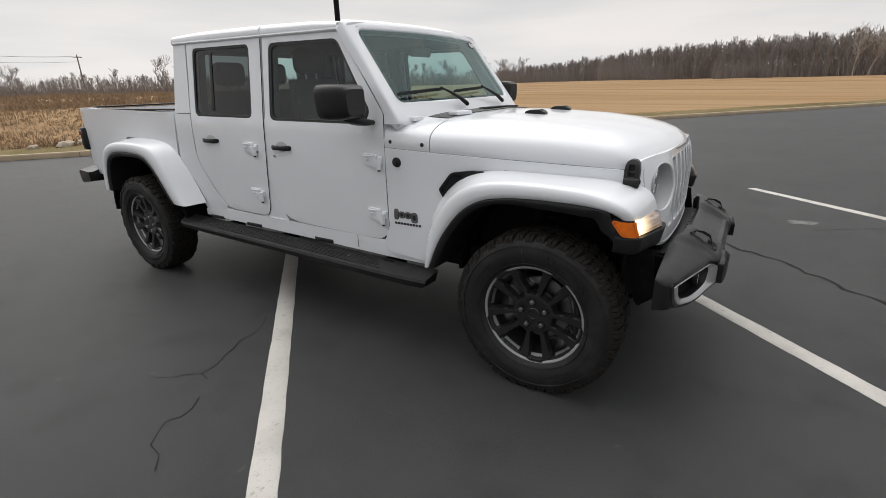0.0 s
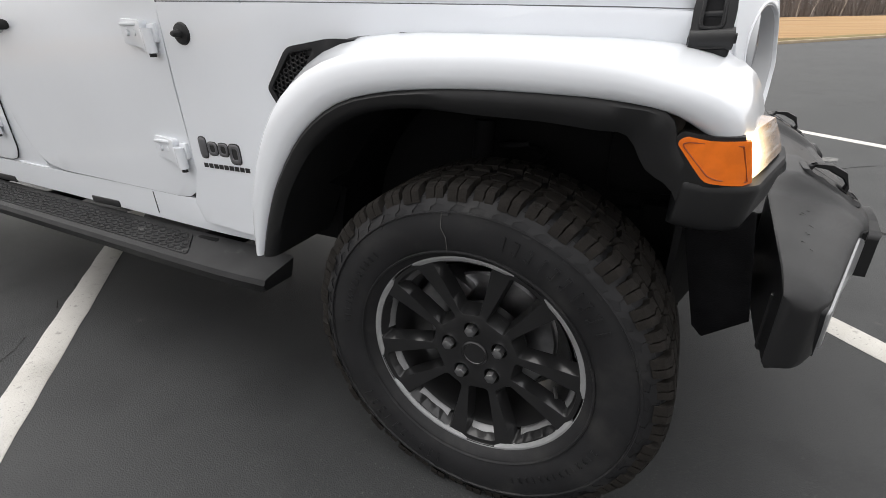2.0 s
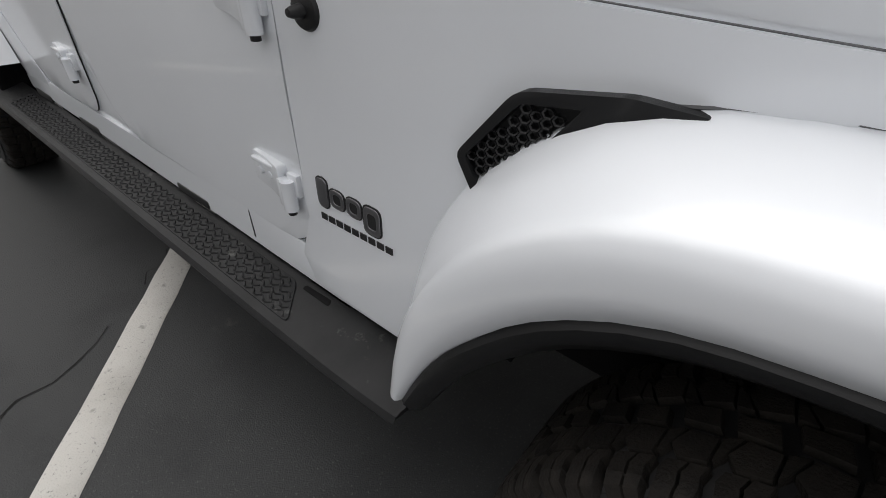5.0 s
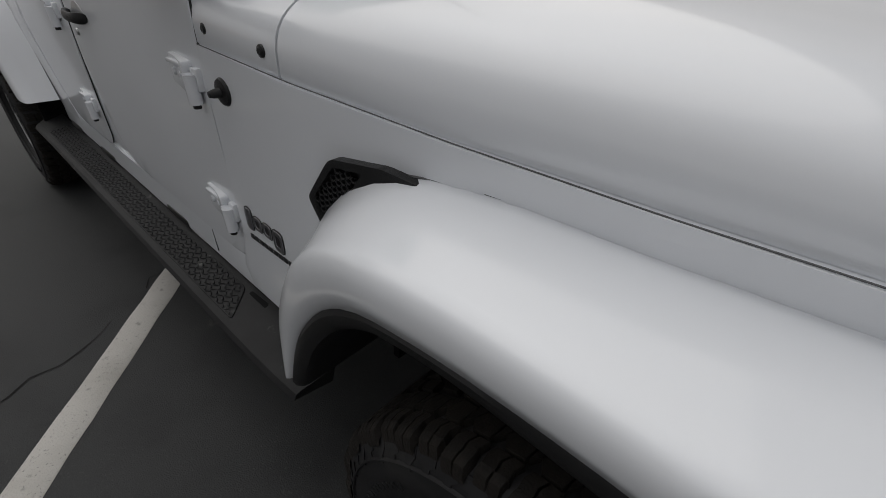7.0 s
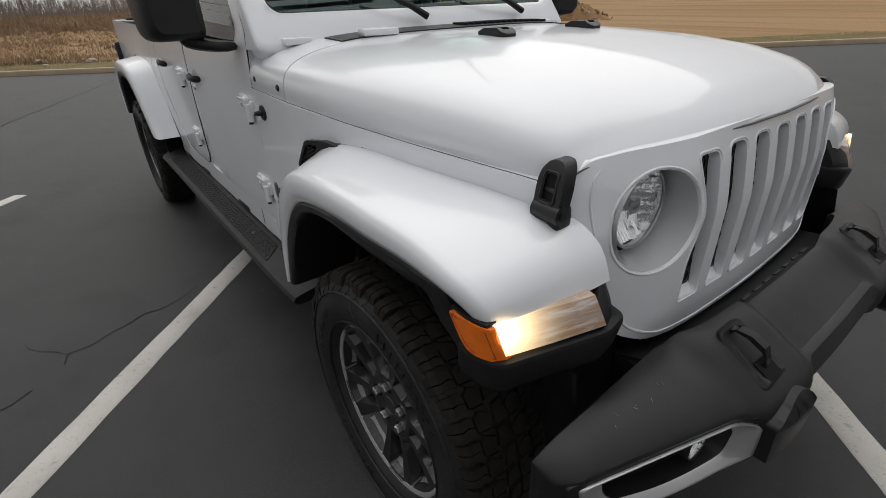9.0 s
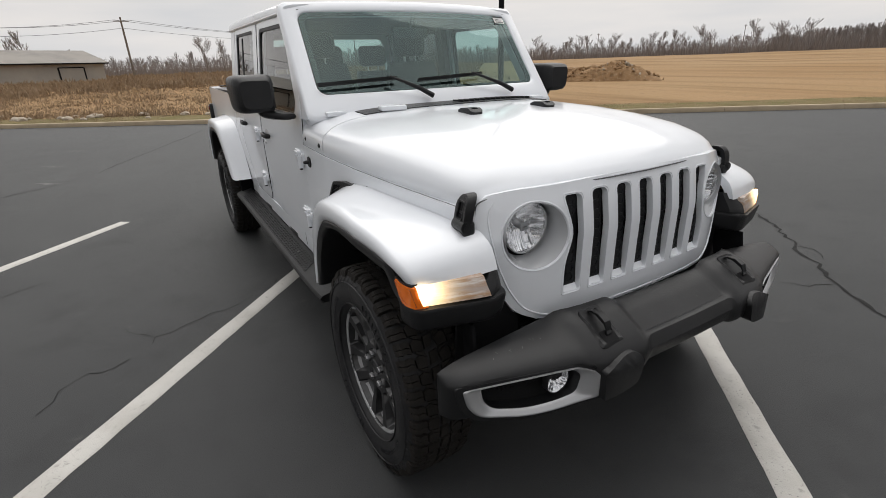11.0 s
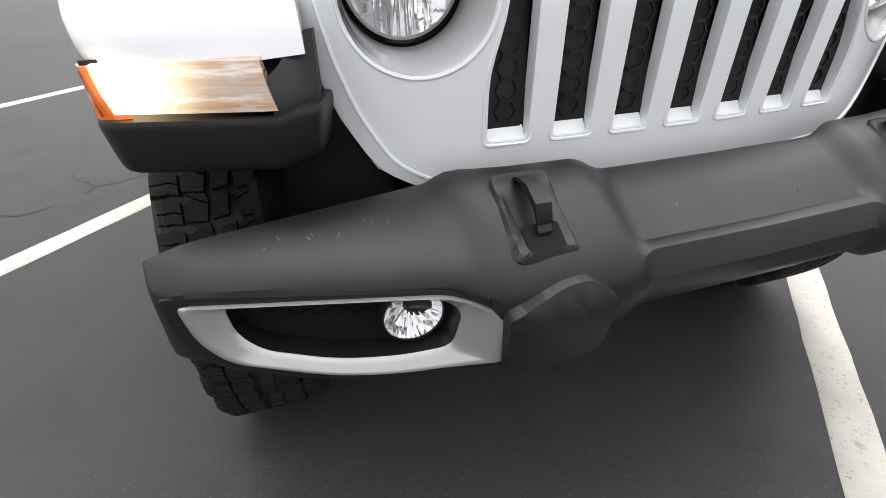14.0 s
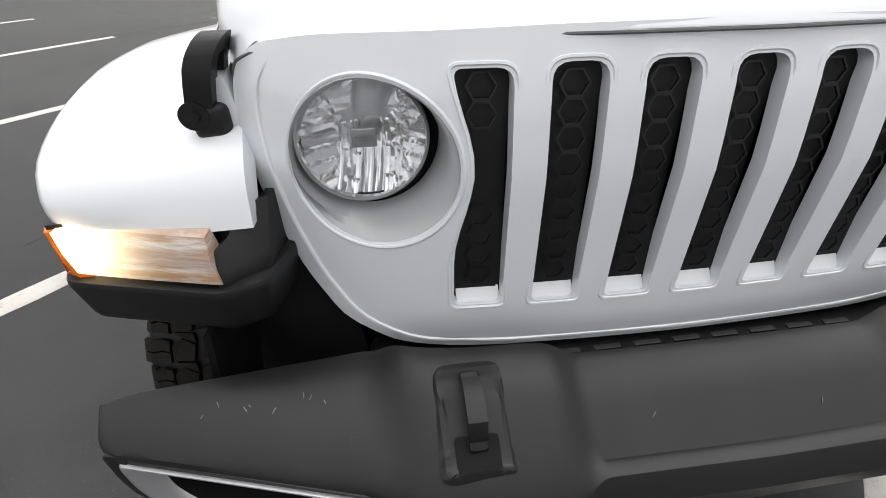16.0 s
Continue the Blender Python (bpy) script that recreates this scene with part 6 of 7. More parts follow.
for y in (-0.88, -0.85, -0.70, -0.40, 0.40, 0.70, 0.85, 0.88):
    a = abs(y)
    xr = float(np.interp(a, [0, 0.7, 0.85, 0.88], [-4.68, -4.66, -4.60, -4.55]))
    xf = float(np.interp(a, [0, 0.7, 0.85, 0.88], [-4.50, -4.46, -4.36, -4.36]))
    k = 0.0 if a < 0.8 else 0.02
    rings.append([(xf, y, 0.80 - k), (xr + 0.02, y, 0.81 - k), (xr, y, 0.79 - k), (xr + 0.015, y, 0.68), (xr + 0.05, y, 0.655 + k), (xf, y, 0.67 + k)])
part("rear_bumper", loft(rings), BUMPER, truck, "charcoal rear bumper", angle=40)
bm = box((-4.2, 0, 0.72), (0.5, 1.3, 0.16), 0.02)
part("tail_underside", bm, DARK, truck)


# ==== body warp fitted to the camera's views: narrower along the cab, fuller at the nose ====
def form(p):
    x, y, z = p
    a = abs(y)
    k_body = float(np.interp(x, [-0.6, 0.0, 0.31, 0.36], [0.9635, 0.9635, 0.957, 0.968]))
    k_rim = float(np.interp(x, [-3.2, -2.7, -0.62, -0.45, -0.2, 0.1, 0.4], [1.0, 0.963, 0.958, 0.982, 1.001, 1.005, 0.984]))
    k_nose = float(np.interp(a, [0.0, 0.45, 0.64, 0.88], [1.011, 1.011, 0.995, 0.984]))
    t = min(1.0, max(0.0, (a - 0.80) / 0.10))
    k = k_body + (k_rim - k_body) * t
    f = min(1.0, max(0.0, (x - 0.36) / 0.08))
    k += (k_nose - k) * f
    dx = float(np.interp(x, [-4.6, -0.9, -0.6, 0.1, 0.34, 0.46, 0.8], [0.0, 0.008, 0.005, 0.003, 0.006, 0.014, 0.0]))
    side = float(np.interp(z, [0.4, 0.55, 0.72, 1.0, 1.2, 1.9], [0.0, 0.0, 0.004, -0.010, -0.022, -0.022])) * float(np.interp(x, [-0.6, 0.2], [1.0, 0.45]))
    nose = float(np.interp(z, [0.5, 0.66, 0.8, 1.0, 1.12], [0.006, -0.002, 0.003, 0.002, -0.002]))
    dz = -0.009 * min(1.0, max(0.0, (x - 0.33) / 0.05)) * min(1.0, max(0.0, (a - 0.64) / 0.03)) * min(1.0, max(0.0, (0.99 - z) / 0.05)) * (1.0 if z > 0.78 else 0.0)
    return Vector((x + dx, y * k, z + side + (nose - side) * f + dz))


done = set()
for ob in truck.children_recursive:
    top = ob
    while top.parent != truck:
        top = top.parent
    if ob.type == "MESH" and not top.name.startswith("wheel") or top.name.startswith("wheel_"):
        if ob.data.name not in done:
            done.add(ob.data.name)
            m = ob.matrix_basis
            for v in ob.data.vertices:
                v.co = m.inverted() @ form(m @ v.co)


# ==== the place round the truck ====
U = Vector((0.602, 0.7985, 0))      # along the kerb
N = Vector((-0.7985, 0.602, 0))     # away from the car park
KERB = 12.22


def at(u, n, z=0.0):
    return U * u + N * n + Vector((0, 0, z))


def layered(name, layers, rough=0.9, bump=0.3, bscale=40.0, bdist=0.02):
    """Ground colour from noises: each layer is (scale, low, high, colour, stretch)."""
    m = bpy.data.materials.new(name)
    m.use_nodes = True
    nt = m.node_tree
    b = nt.nodes["Principled BSDF"]
    b.inputs["Roughness"].default_value = rough
    b.inputs["Specular IOR Level"].default_value = 0.18
    co = nt.nodes.new("ShaderNodeTexCoord")
    last = None
    for scale, lo, hi, colour, stretch in layers:
        if last is None:
            v = nt.nodes.new("ShaderNodeRGB")
            v.outputs[0].default_value = (*colour, 1)
            last = v.outputs[0]
            continue
        mp = nt.nodes.new("ShaderNodeMapping")
        mp.inputs["Scale"].default_value = stretch
        mp.inputs["Rotation"].default_value = (0, 0, -math.atan2(0.815, 0.579))
        nt.links.new(co.outputs["Object"], mp.inputs["Vector"])
        n = nt.nodes.new("ShaderNodeTexNoise")
        n.inputs["Scale"].default_value, n.inputs["Detail"].default_value, n.inputs["Roughness"].default_value = scale, 8.0, 0.6
        nt.links.new(mp.outputs["Vector"], n.inputs["Vector"])
        r = nt.nodes.new("ShaderNodeMapRange")
        r.inputs["From Min"].default_value, r.inputs["From Max"].default_value = lo, hi
        nt.links.new(n.outputs["Fac"], r.inputs["Value"])
        mx = nt.nodes.new("ShaderNodeMix")
        mx.data_type = "RGBA"
        mx.inputs["B"].default_value = (*colour, 1)
        nt.links.new(r.outputs["Result"], mx.inputs["Factor"])
        nt.links.new(last, mx.inputs["A"])
        last = mx.outputs["Result"]
    nt.links.new(last, b.inputs["Base Color"])
    n = nt.nodes.new("ShaderNodeTexNoise")
    n.inputs["Scale"].default_value, n.inputs["Detail"].default_value = bscale, 4.0
    nt.links.new(co.outputs["Object"], n.inputs["Vector"])
    bp = nt.nodes.new("ShaderNodeBump")
    bp.inputs["Strength"].default_value, bp.inputs["Distance"].default_value = bump, bdist
    nt.links.new(n.outputs["Fac"], bp.inputs["Height"])
    nt.links.new(bp.outputs["Normal"], b.inputs["Normal"])
    return m


one = (1, 1, 1)
ASPHALT = layered("asphalt", [(1, 0, 1, (0.036, 0.0374, 0.0384), one), (0.35, 0.40, 0.65, (0.045, 0.0463, 0.047), one), (2.2, 0.50, 0.72, (0.028, 0.029, 0.030), one),
                              (150, 0.58, 0.72, (0.105, 0.105, 0.10), one), (260, 0.62, 0.75, (0.02, 0.02, 0.021), one), (5.5, 0.68, 0.76, (0.085, 0.083, 0.078), one)], 0.56, 0.38, 230, 0.006)
PAINT = layered("worn_white_line_paint", [(1, 0, 1, (0.53, 0.515, 0.485), one), (3, 0.45, 0.7, (0.42, 0.405, 0.375), one), (120, 0.60, 0.68, (0.24, 0.235, 0.225), one), (22, 0.62, 0.70, (0.33, 0.32, 0.30), one)], 0.75, 0.5, 190, 0.004)
CRACK = layered("crack_recess_black", [(1, 0, 1, (0.012, 0.012, 0.012), one), (30, 0.5, 0.7, (0.03, 0.029, 0.027), one)], 0.8, 0.3, 90)
SCUFF2 = layered("pale_scuffed_asphalt", [(1, 0, 1, (0.16, 0.16, 0.155), one), (9, 0.45, 0.6, (0.07, 0.07, 0.07), one)], 0.85, 0.4, 150, 0.005)
CONCRETE = layered("kerb_concrete", [(1, 0, 1, (0.42, 0.34, 0.24), one), (2, 0.4, 0.7, (0.33, 0.27, 0.19), one), (60, 0.6, 0.7, (0.22, 0.18, 0.14), one)], 0.9, 0.3, 60)
FIELD = layered("dry_field", [(1, 0, 1, (0.295, 0.180, 0.085), one), (0.05, 0.38, 0.62, (0.335, 0.222, 0.118), (1, 1, 1)), (0.16, 0.48, 0.62, (0.20, 0.118, 0.052), (0.12, 1.4, 1)),
                              (0.55, 0.52, 0.70, (0.30, 0.20, 0.10), (0.25, 1.5, 1)), (6, 0.55, 0.72, (0.20, 0.14, 0.07), one)], 0.95, 0.5, 9, 0.08)
VERGE = layered("verge_grass_soil", [(1, 0, 1, (0.20, 0.155, 0.075), one), (1.2, 0.42, 0.62, (0.14, 0.125, 0.045), one), (14, 0.5, 0.7, (0.10, 0.075, 0.035), one)], 0.95, 0.7, 22, 0.05)
DRYGRASS = layered("dry_grass", [(1, 0, 1, (0.31, 0.228, 0.150), one), (0.5, 0.42, 0.6, (0.20, 0.140, 0.088), one), (3, 0.5, 0.7, (0.38, 0.292, 0.20), one)], 0.9, 0.0)
# bark tones lightened to carry the haze of distance, HAZEBARK most
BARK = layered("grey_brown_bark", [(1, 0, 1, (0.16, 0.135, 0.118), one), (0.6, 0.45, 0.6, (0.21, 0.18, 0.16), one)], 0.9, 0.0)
HAZEBARK = layered("haze_pale_bark", [(1, 0, 1, (0.24, 0.213, 0.200), one), (0.6, 0.45, 0.6, (0.19, 0.167, 0.155), one)], 0.9, 0.0)
PALEBARK = layered("pale_bark", [(1, 0, 1, (0.38, 0.35, 0.32), one), (1.5, 0.5, 0.62, (0.16, 0.14, 0.12), one)], 0.9, 0.0)
STONE = layered("pale_stone", [(1, 0, 1, (0.42, 0.37, 0.30), one), (6, 0.45, 0.65, (0.28, 0.23, 0.18), one)], 0.9, 0.4, 20)
DIRT = layered("brown_dirt_heap", [(1, 0, 1, (0.27, 0.165, 0.085), one), (3, 0.45, 0.6, (0.17, 0.10, 0.05), one), (12, 0.58, 0.66, (0.42, 0.33, 0.22), one)], 0.95, 0.8, 12, 0.08)
SIDING = layered("tan_sheet_cladding", [(1, 0, 1, (0.37, 0.345, 0.305), one), (0.3, 0.45, 0.6, (0.32, 0.30, 0.27), one)], 0.7, 0.1, 4)
ROOFING = layered("grey_brown_roof_sheet", [(1, 0, 1, (0.27, 0.25, 0.225), one), (0.4, 0.45, 0.62, (0.22, 0.205, 0.19), one)], 0.7, 0.1, 4)
WOODPOLE = layered("grey_timber_pole", [(1, 0, 1, (0.20, 0.17, 0.145), one), (2, 0.45, 0.6, (0.13, 0.11, 0.095), one)], 0.9, 0.2, 12)


def solid(name, bm, material, label="", category="", kind="", group="", angle=40, parent=None):
    ob = part(name, bm, material, parent, "", angle)
    return tagged(ob, label, category, group, kind)


# car park and the land beyond
bm = bmesh.new()
lot = []
for u in (-120, -40, -12, 12, 40, 120):
    lot.append([at(u, n) for n in (-90, -30, -8, 4, KERB)])
loft(lot, closed=False, caps=False, bm=bm)
solid("parking_lot", bm, ASPHALT, "dark grey worn asphalt car park", "pavement", "structure")


def land_z(u, n):
    d = n - KERB
    z = 0.115 + 0.0 * d
    z += 0.55 * min(1, max(0, (d - 3) / 40)) + 0.75 * min(1, max(0, (d - 30) / 120))
    z += (0.05 + 0.20 * min(1, max(0, d - 6) / 40)) * (noise.noise((u * 0.06, n * 0.06, 0)) if d > 1.5 else 0) * min(1, max(0, d - 1.5) / 6)
    if u < 2:
        z += 0.35 * min(1, max(0, (d - 4) / 14)) * min(1, (2 - u) / 8)
    return z


us = [-1500, -700, -400, -260] + list(range(-180, 181, 4)) + [260, 400, 700, 1500]
ns = [KERB + 0.12, KERB + 0.6, KERB + 1.4, KERB + 2.6] + [KERB + 4 + 3 * k for k in range(24)] + [KERB + 90 + 20 * k for k in range(8)] + [400, 800, 1600, 2600]
rows = [[at(u, n, land_z(u, n)) for n in ns] for u in us]
solid("ground", loft(rows, closed=False, caps=False), FIELD, "dry tan mown field reaching to the horizon", "ground", "structure", angle=80)
bm = bmesh.new()
rows = []
for u in range(-60, 61, 1):
    e = 1.9 + 0.5 * noise.noise((u * 0.4, 1.7, 0))
    rows.append([at(u, KERB + 0.14, 0.122), at(u, KERB + 0.7, 0.135 + 0.015 * noise.noise((u * 0.9, 0, 0))), at(u, KERB + e, land_z(u, KERB + e) + 0.004), at(u, KERB + e + 0.15, land_z(u, KERB + e + 0.15) - 0.02)])
solid("verge", loft(rows, closed=False, caps=False, bm=bm), VERGE, "thin green-brown grass verge along the kerb", "grass", "structure", angle=80)
# rear of the site, behind the camera
bm = bmesh.new()
loft([[at(u, n, -0.01) for n in (-2500, -600, -90)] for u in (-2500, 0, 2500)], closed=False, caps=False, bm=bm)
solid("far_ground", bm, FIELD, "dry grassland beyond the car park", "ground", "structure")

# kerb: stones laid end to end
first = None
kerb = new("kerb")
tagged(kerb, "tan concrete kerb edging the car park", "kerb", kind="structure")
LEN = 3.05
for k in range(-16, 17):
    if first is None:
        bm = bmesh.new()
        prof = [(0, 0.0), (0, 0.085), (0.012, 0.118), (0.03, 0.125), (0.15, 0.125), (0.15, -0.02), (0, -0.02)]
        rings = [[U * x + N * a + Vector((0, 0, b)) for a, b in prof] for x in (0.006, LEN - 0.006)]
        first = part("kerb_stone", loft(rings, bm=bm), CONCRETE, kerb, angle=30)
        o = first
    else:
        o = part("kerb_stone", None, None, kerb, data=first.data)
    o.location = at(k * LEN, KERB)
bm = bmesh.new()
rings = [[at(u, KERB + a, b) for a, b in ((0.01, 0), (0.02, 0.08), (0.03, 0.115), (0.14, 0.115))] for u in (-60, 60)]
loft(rings, closed=False, caps=False, bm=bm)
part("kerb_joint", bm, CRACK, kerb)

# stall lines
T = Vector((0.729, -0.6845, 0))
S = Vector((0.6845, 0.729, 0))


def stall_line(c, a, b, w=0.118):
    bm = bmesh.new()
    rnd = random.Random(int(c * 100))
    rows = []
    k = max(2, int((b - a) / 0.12))
    for i in range(k + 1):
        t = a + (b - a) * i / k
        base = T * t + S * c
        j0, j1 = rnd.uniform(-0.003, 0.003), rnd.uniform(-0.003, 0.003)
        rows.append([base - S * (w / 2 + j0) + Vector((0, 0, 0.001)), base - S * (w / 2 + j0 - 0.004) + Vector((0, 0, 0.004)), base + S * (w / 2 + j1 - 0.004) + Vector((0, 0, 0.004)), base + S * (w / 2 + j1) + Vector((0, 0, 0.001))])
    return solid("stall_line", loft(rows, closed=False, caps=False, bm=bm), PAINT, "worn white painted stall line on the asphalt", "road marking", "structure", group="stall lines")


stall_line(-1.884, -2.1, 3.5)
stall_line(0.928, -2.1, 3.5)
stall_line(-4.47, -2.03, 3.6)
stall_line(4.17, -2.67, 3.0)
for c in (-7.2, -9.9, -12.6):
    stall_line(c, -1.95, 3.6)
stall_line(7.0, -2.6, 3.0)


# cracks: wandering thin strips, the recess's dark put into their colour
def crack(pts, w=0.012, seed=1, z=0.003, jit=0.03, broken=9.0):
    rnd = random.Random(seed)
    bm = bmesh.new()
    line = []
    for p, q in zip(pts, pts[1:]):
        p, q = Vector((*p, 0)), Vector((*q, 0))
        k = max(2, int((q - p).length / 0.07))
        side = Vector((-(q - p).y, (q - p).x, 0)).normalized()
        for i in range(k):
            line.append(p.lerp(q, i / k) + side * (rnd.uniform(-jit, jit) if i else 0))
    line.append(Vector((*pts[-1], 0)))
    rows = []
    for i, p in enumerate(line):
        d = (line[min(i + 1, len(line) - 1)] - line[max(i - 1, 0)]).normalized()
        sd = Vector((-d.y, d.x, 0))
        ww = w * rnd.uniform(0.25, 1.0) * (0.3 if i in (0, len(line) - 1) else 1)
        rows.append([p - sd * ww + Vector((0, 0, z)), p + sd * ww + Vector((0, 0, z))])
    # a broken crack closes up in places
    run = []
    for i, row in enumerate(rows + [None]):
        if row is None or noise.noise((i * 0.23, seed * 3.7, 0)) > broken:
            if len(run) > 2:
                loft(run, closed=False, caps=False, bm=bm)
            run = []
        else:
            run.append(row)
    return solid("crack", bm, CRACK, "dark wandering crack in the asphalt", "crack", "structure", group="cracks")


crack([(-2.2, 4.95), (-0.89, 3.63), (-0.57, 3.38), (-0.13, 2.91), (0.07, 2.70), (0.34, 2.40), (0.66, 2.12), (0.85, 1.93), (1.02, 1.84), (1.27, 1.63), (1.50, 1.31), (1.70, 1.18), (2.9, 0.1), (4.5, -1.4)], 0.019, 3, jit=0.04)
crack([(0.11, 2.08), (0.28, 2.18), (0.37, 2.39)], 0.006, 6)
crack([(-0.13, 2.91), (-0.02, 2.95), (0.12, 2.78)], 0.006, 5)
crack([(0.71, 2.54), (1.23, 2.75), (1.98, 3.26), (2.9, 3.8)], 0.006, 9, jit=0.015, broken=0.1)
crack([(-0.50, -2.55), (-0.82, -2.33), (-0.96, -2.25), (-1.08, -2.17), (-1.25, -2.10), (-1.35, -1.98), (-1.33, -1.86), (-1.44, -1.73), (-1.57, -1.66), (-1.63, -1.48), (-1.77, -1.09), (-2.4, -0.3), (-3.2, 0.5)], 0.0036, 7, jit=0.028, broken=0.02)
crack([(-1.57, -1.66), (-1.68, -1.76), (-1.81, -1.82)], 0.003, 8, jit=0.015, broken=0.1)
crack([(-2.60, -2.95), (-2.79, -2.71), (-3.01, -2.39), (-3.26, -2.10)], 0.004, 10, broken=0.1)
crack([(-6.5, -3.9), (-6.9, -3.43), (-7.4, -2.79)], 0.010, 31)
crack([(-8.09, -2.33), (-9.37, -1.84), (-11.98, -0.76), (-13.4, -0.2)], 0.014, 32)
crack([(-9.37, -1.84), (-9.6, -2.3)], 0.008, 33)
# pale worn spots on the asphalt
def blot(x, y, rx, ry, a, seed):
    rnd = random.Random(seed)
    bm = bmesh.new()
    vs = []
    for k in range(28):
        t = 2 * math.pi * k / 28
        r = 1 + 0.35 * noise.noise((2 * math.cos(t), 2 * math.sin(t), seed))
        px, py = rx * r * math.cos(t), ry * r * math.sin(t)
        vs.append(bm.verts.new((x + px * math.cos(a) - py * math.sin(a), y + px * math.sin(a) + py * math.cos(a), 0.002)))
    bm.faces.new(vs)
    return solid("worn_spot", bm, SCUFF2, "pale worn spot on the asphalt", "stain", "structure", group="worn spots")


blot(1.38, 3.19, 0.15, 0.08, 0.3, 2)
blot(-7.66, -2.96, 0.28, 0.07, 0.9, 4)
blot(-9.44, -3.08, 0.25, 0.06, 0.8, 5)
blot(-11.46, -2.9, 0.28, 0.06, 0.8, 6)


# ==== bare trees ====
def grow(rnd, height, spread, levels, splits, r0, lean=0.0, trunk=0.55):
    """Segments (start, end, radius, radius) of a bare tree."""
    segs = []

    def branch(p, d, length, r, lv):
        n = 3 if lv == levels else 2
        for i in range(n):
            d2 = (d + Vector((rnd.uniform(-1, 1), rnd.uniform(-1, 1), rnd.uniform(-0.3, 0.6))) * 0.16).normalized()
            q = p + d2 * (length / n)
            r2 = r * (0.82 if i < n - 1 else 0.7)
            segs.append((p, q, r, r2))
            if lv > 0 and (i > 0 or lv < levels):
                for _ in range(splits):
                    side = Vector((rnd.uniform(-1, 1), rnd.uniform(-1, 1), rnd.uniform(0.25, 0.9))).normalized()
                    dd = (d2 * (1 - spread) + side * spread).normalized()
                    branch(q, dd, length * rnd.uniform(0.45, 0.68), r2 * 0.6, lv - 1)
            p, d, r = q, d2, r2
        if lv > 0:
            branch(p, (d + Vector((rnd.uniform(-1, 1), rnd.uniform(-1, 1), 0.4)) * 0.25).normalized(), length * 0.6, r * 0.8, lv - 1)
    branch(Vector((0, 0, -0.2)), Vector((lean, 0, 1)).normalized(), height * trunk, r0, levels)
    top = max(s[1].z for s in segs)
    k = height / top
    return [(a * k, b * k, ra, rb) for a, b, ra, rb in segs]


def prisms(segs, thin=0.012):
    """Vertices and faces of three-sided bars along segments."""
    vs, fs = [], []
    for a, b, ra, rb in segs:
        d = (b - a).normalized()
        s = d.orthogonal().normalized()
        t = d.cross(s)
        i = len(vs)
        for p, r in ((a, max(ra, thin)), (b, max(rb, thin))):
            for k in range(3):
                an = 2 * math.pi * k / 3
                vs.append(tuple(p + r * (math.cos(an) * s + math.sin(an) * t)))
        for k in range(3):
            j = (k + 1) % 3
            fs.append((i + k, i + j, i + 3 + j, i + 3 + k))
    return np.array(vs), np.array(fs)


def mesh_from(name, vs, fs, material):
    me = bpy.data.meshes.new(name)
    me.from_pydata([tuple(v) for v in vs], [], [tuple(int(i) for i in f) for f in fs])
    me.materials.append(material)
    return me


rt = random.Random(11)
BIG = [prisms(grow(random.Random(20 + k), 10, (0.62, 0.50, 0.56, 0.46, 0.54, 0.60)[k], 4, 2, 0.13, 0.0, (0.24, 0.20, 0.28, 0.21, 0.18, 0.22)[k]), 0.018) for k in range(6)]
FAR = [prisms(grow(random.Random(50 + k), 10, 0.38, 3, 2, 0.13), 0.035) for k in range(7)]


def polar(az, dist):
    a = radians(az)
    return Vector((0.7 + dist * math.cos(a), -2.2 + dist * math.sin(a), 0))


def ground_at(p):
    return land_z(p.dot(U), p.dot(N))


TREE_MESH = {}


def lone_tree(az, dist, height, kind, label, material=BARK, turn=0.0, lean=0.0):
    vs, fs = BIG[kind % 6]
    t = new("tree")
    p = polar(az, dist)
    t.location = (p.x, p.y, ground_at(p))
    t.rotation_euler = (0, radians(lean), turn)
    k = height / 10
    t.scale = (k, k, k)
    tagged(t, label, "tree", "bare trees")
    for nm, f in (("trunk", fs[:3 * 3]), ("crown", fs[3 * 3:])):
        key = (nm, kind % 6, material.name)
        if key not in TREE_MESH:
            TREE_MESH[key] = mesh_from(nm, vs, f, material)
        o = new(nm, TREE_MESH[key])
        o.parent = t
    return t


for az, dist, h, kind in ((151.9, 120, 7.6, 0), (149.6, 125, 7.4, 1), (148.2, 130, 7.0, 2), (155.5, 150, 6.0, 3), (157.8, 150, 5.0, 1), (163, 110, 5.2, 2), (165.5, 105, 5.6, 0), (168, 110, 5.4, 3), (171.5, 105, 6.2, 1), (173.2, 100, 6.4, 2)):
    lone_tree(az, dist, h, kind, "bare leafless tree standing in dry grass", turn=az)
for k in range(34):
    az, dist, h, kind = 141.0 - k * 0.84 + rt.uniform(-0.8, 0.8), 228 + rt.uniform(0, 30), rt.uniform(5.5, 11.5) + 0.05 * k, rt.randrange(6)
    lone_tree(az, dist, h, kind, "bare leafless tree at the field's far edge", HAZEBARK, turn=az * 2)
for az, h, kind, ln in ((83.0, 11.5, 1, 4), (82.0, 9.6, 2, -5), (79.9, 11, 3, 0)):
    lone_tree(az, 150, h, kind, "bare tree with pale bark before the wood", PALEBARK, az, ln)


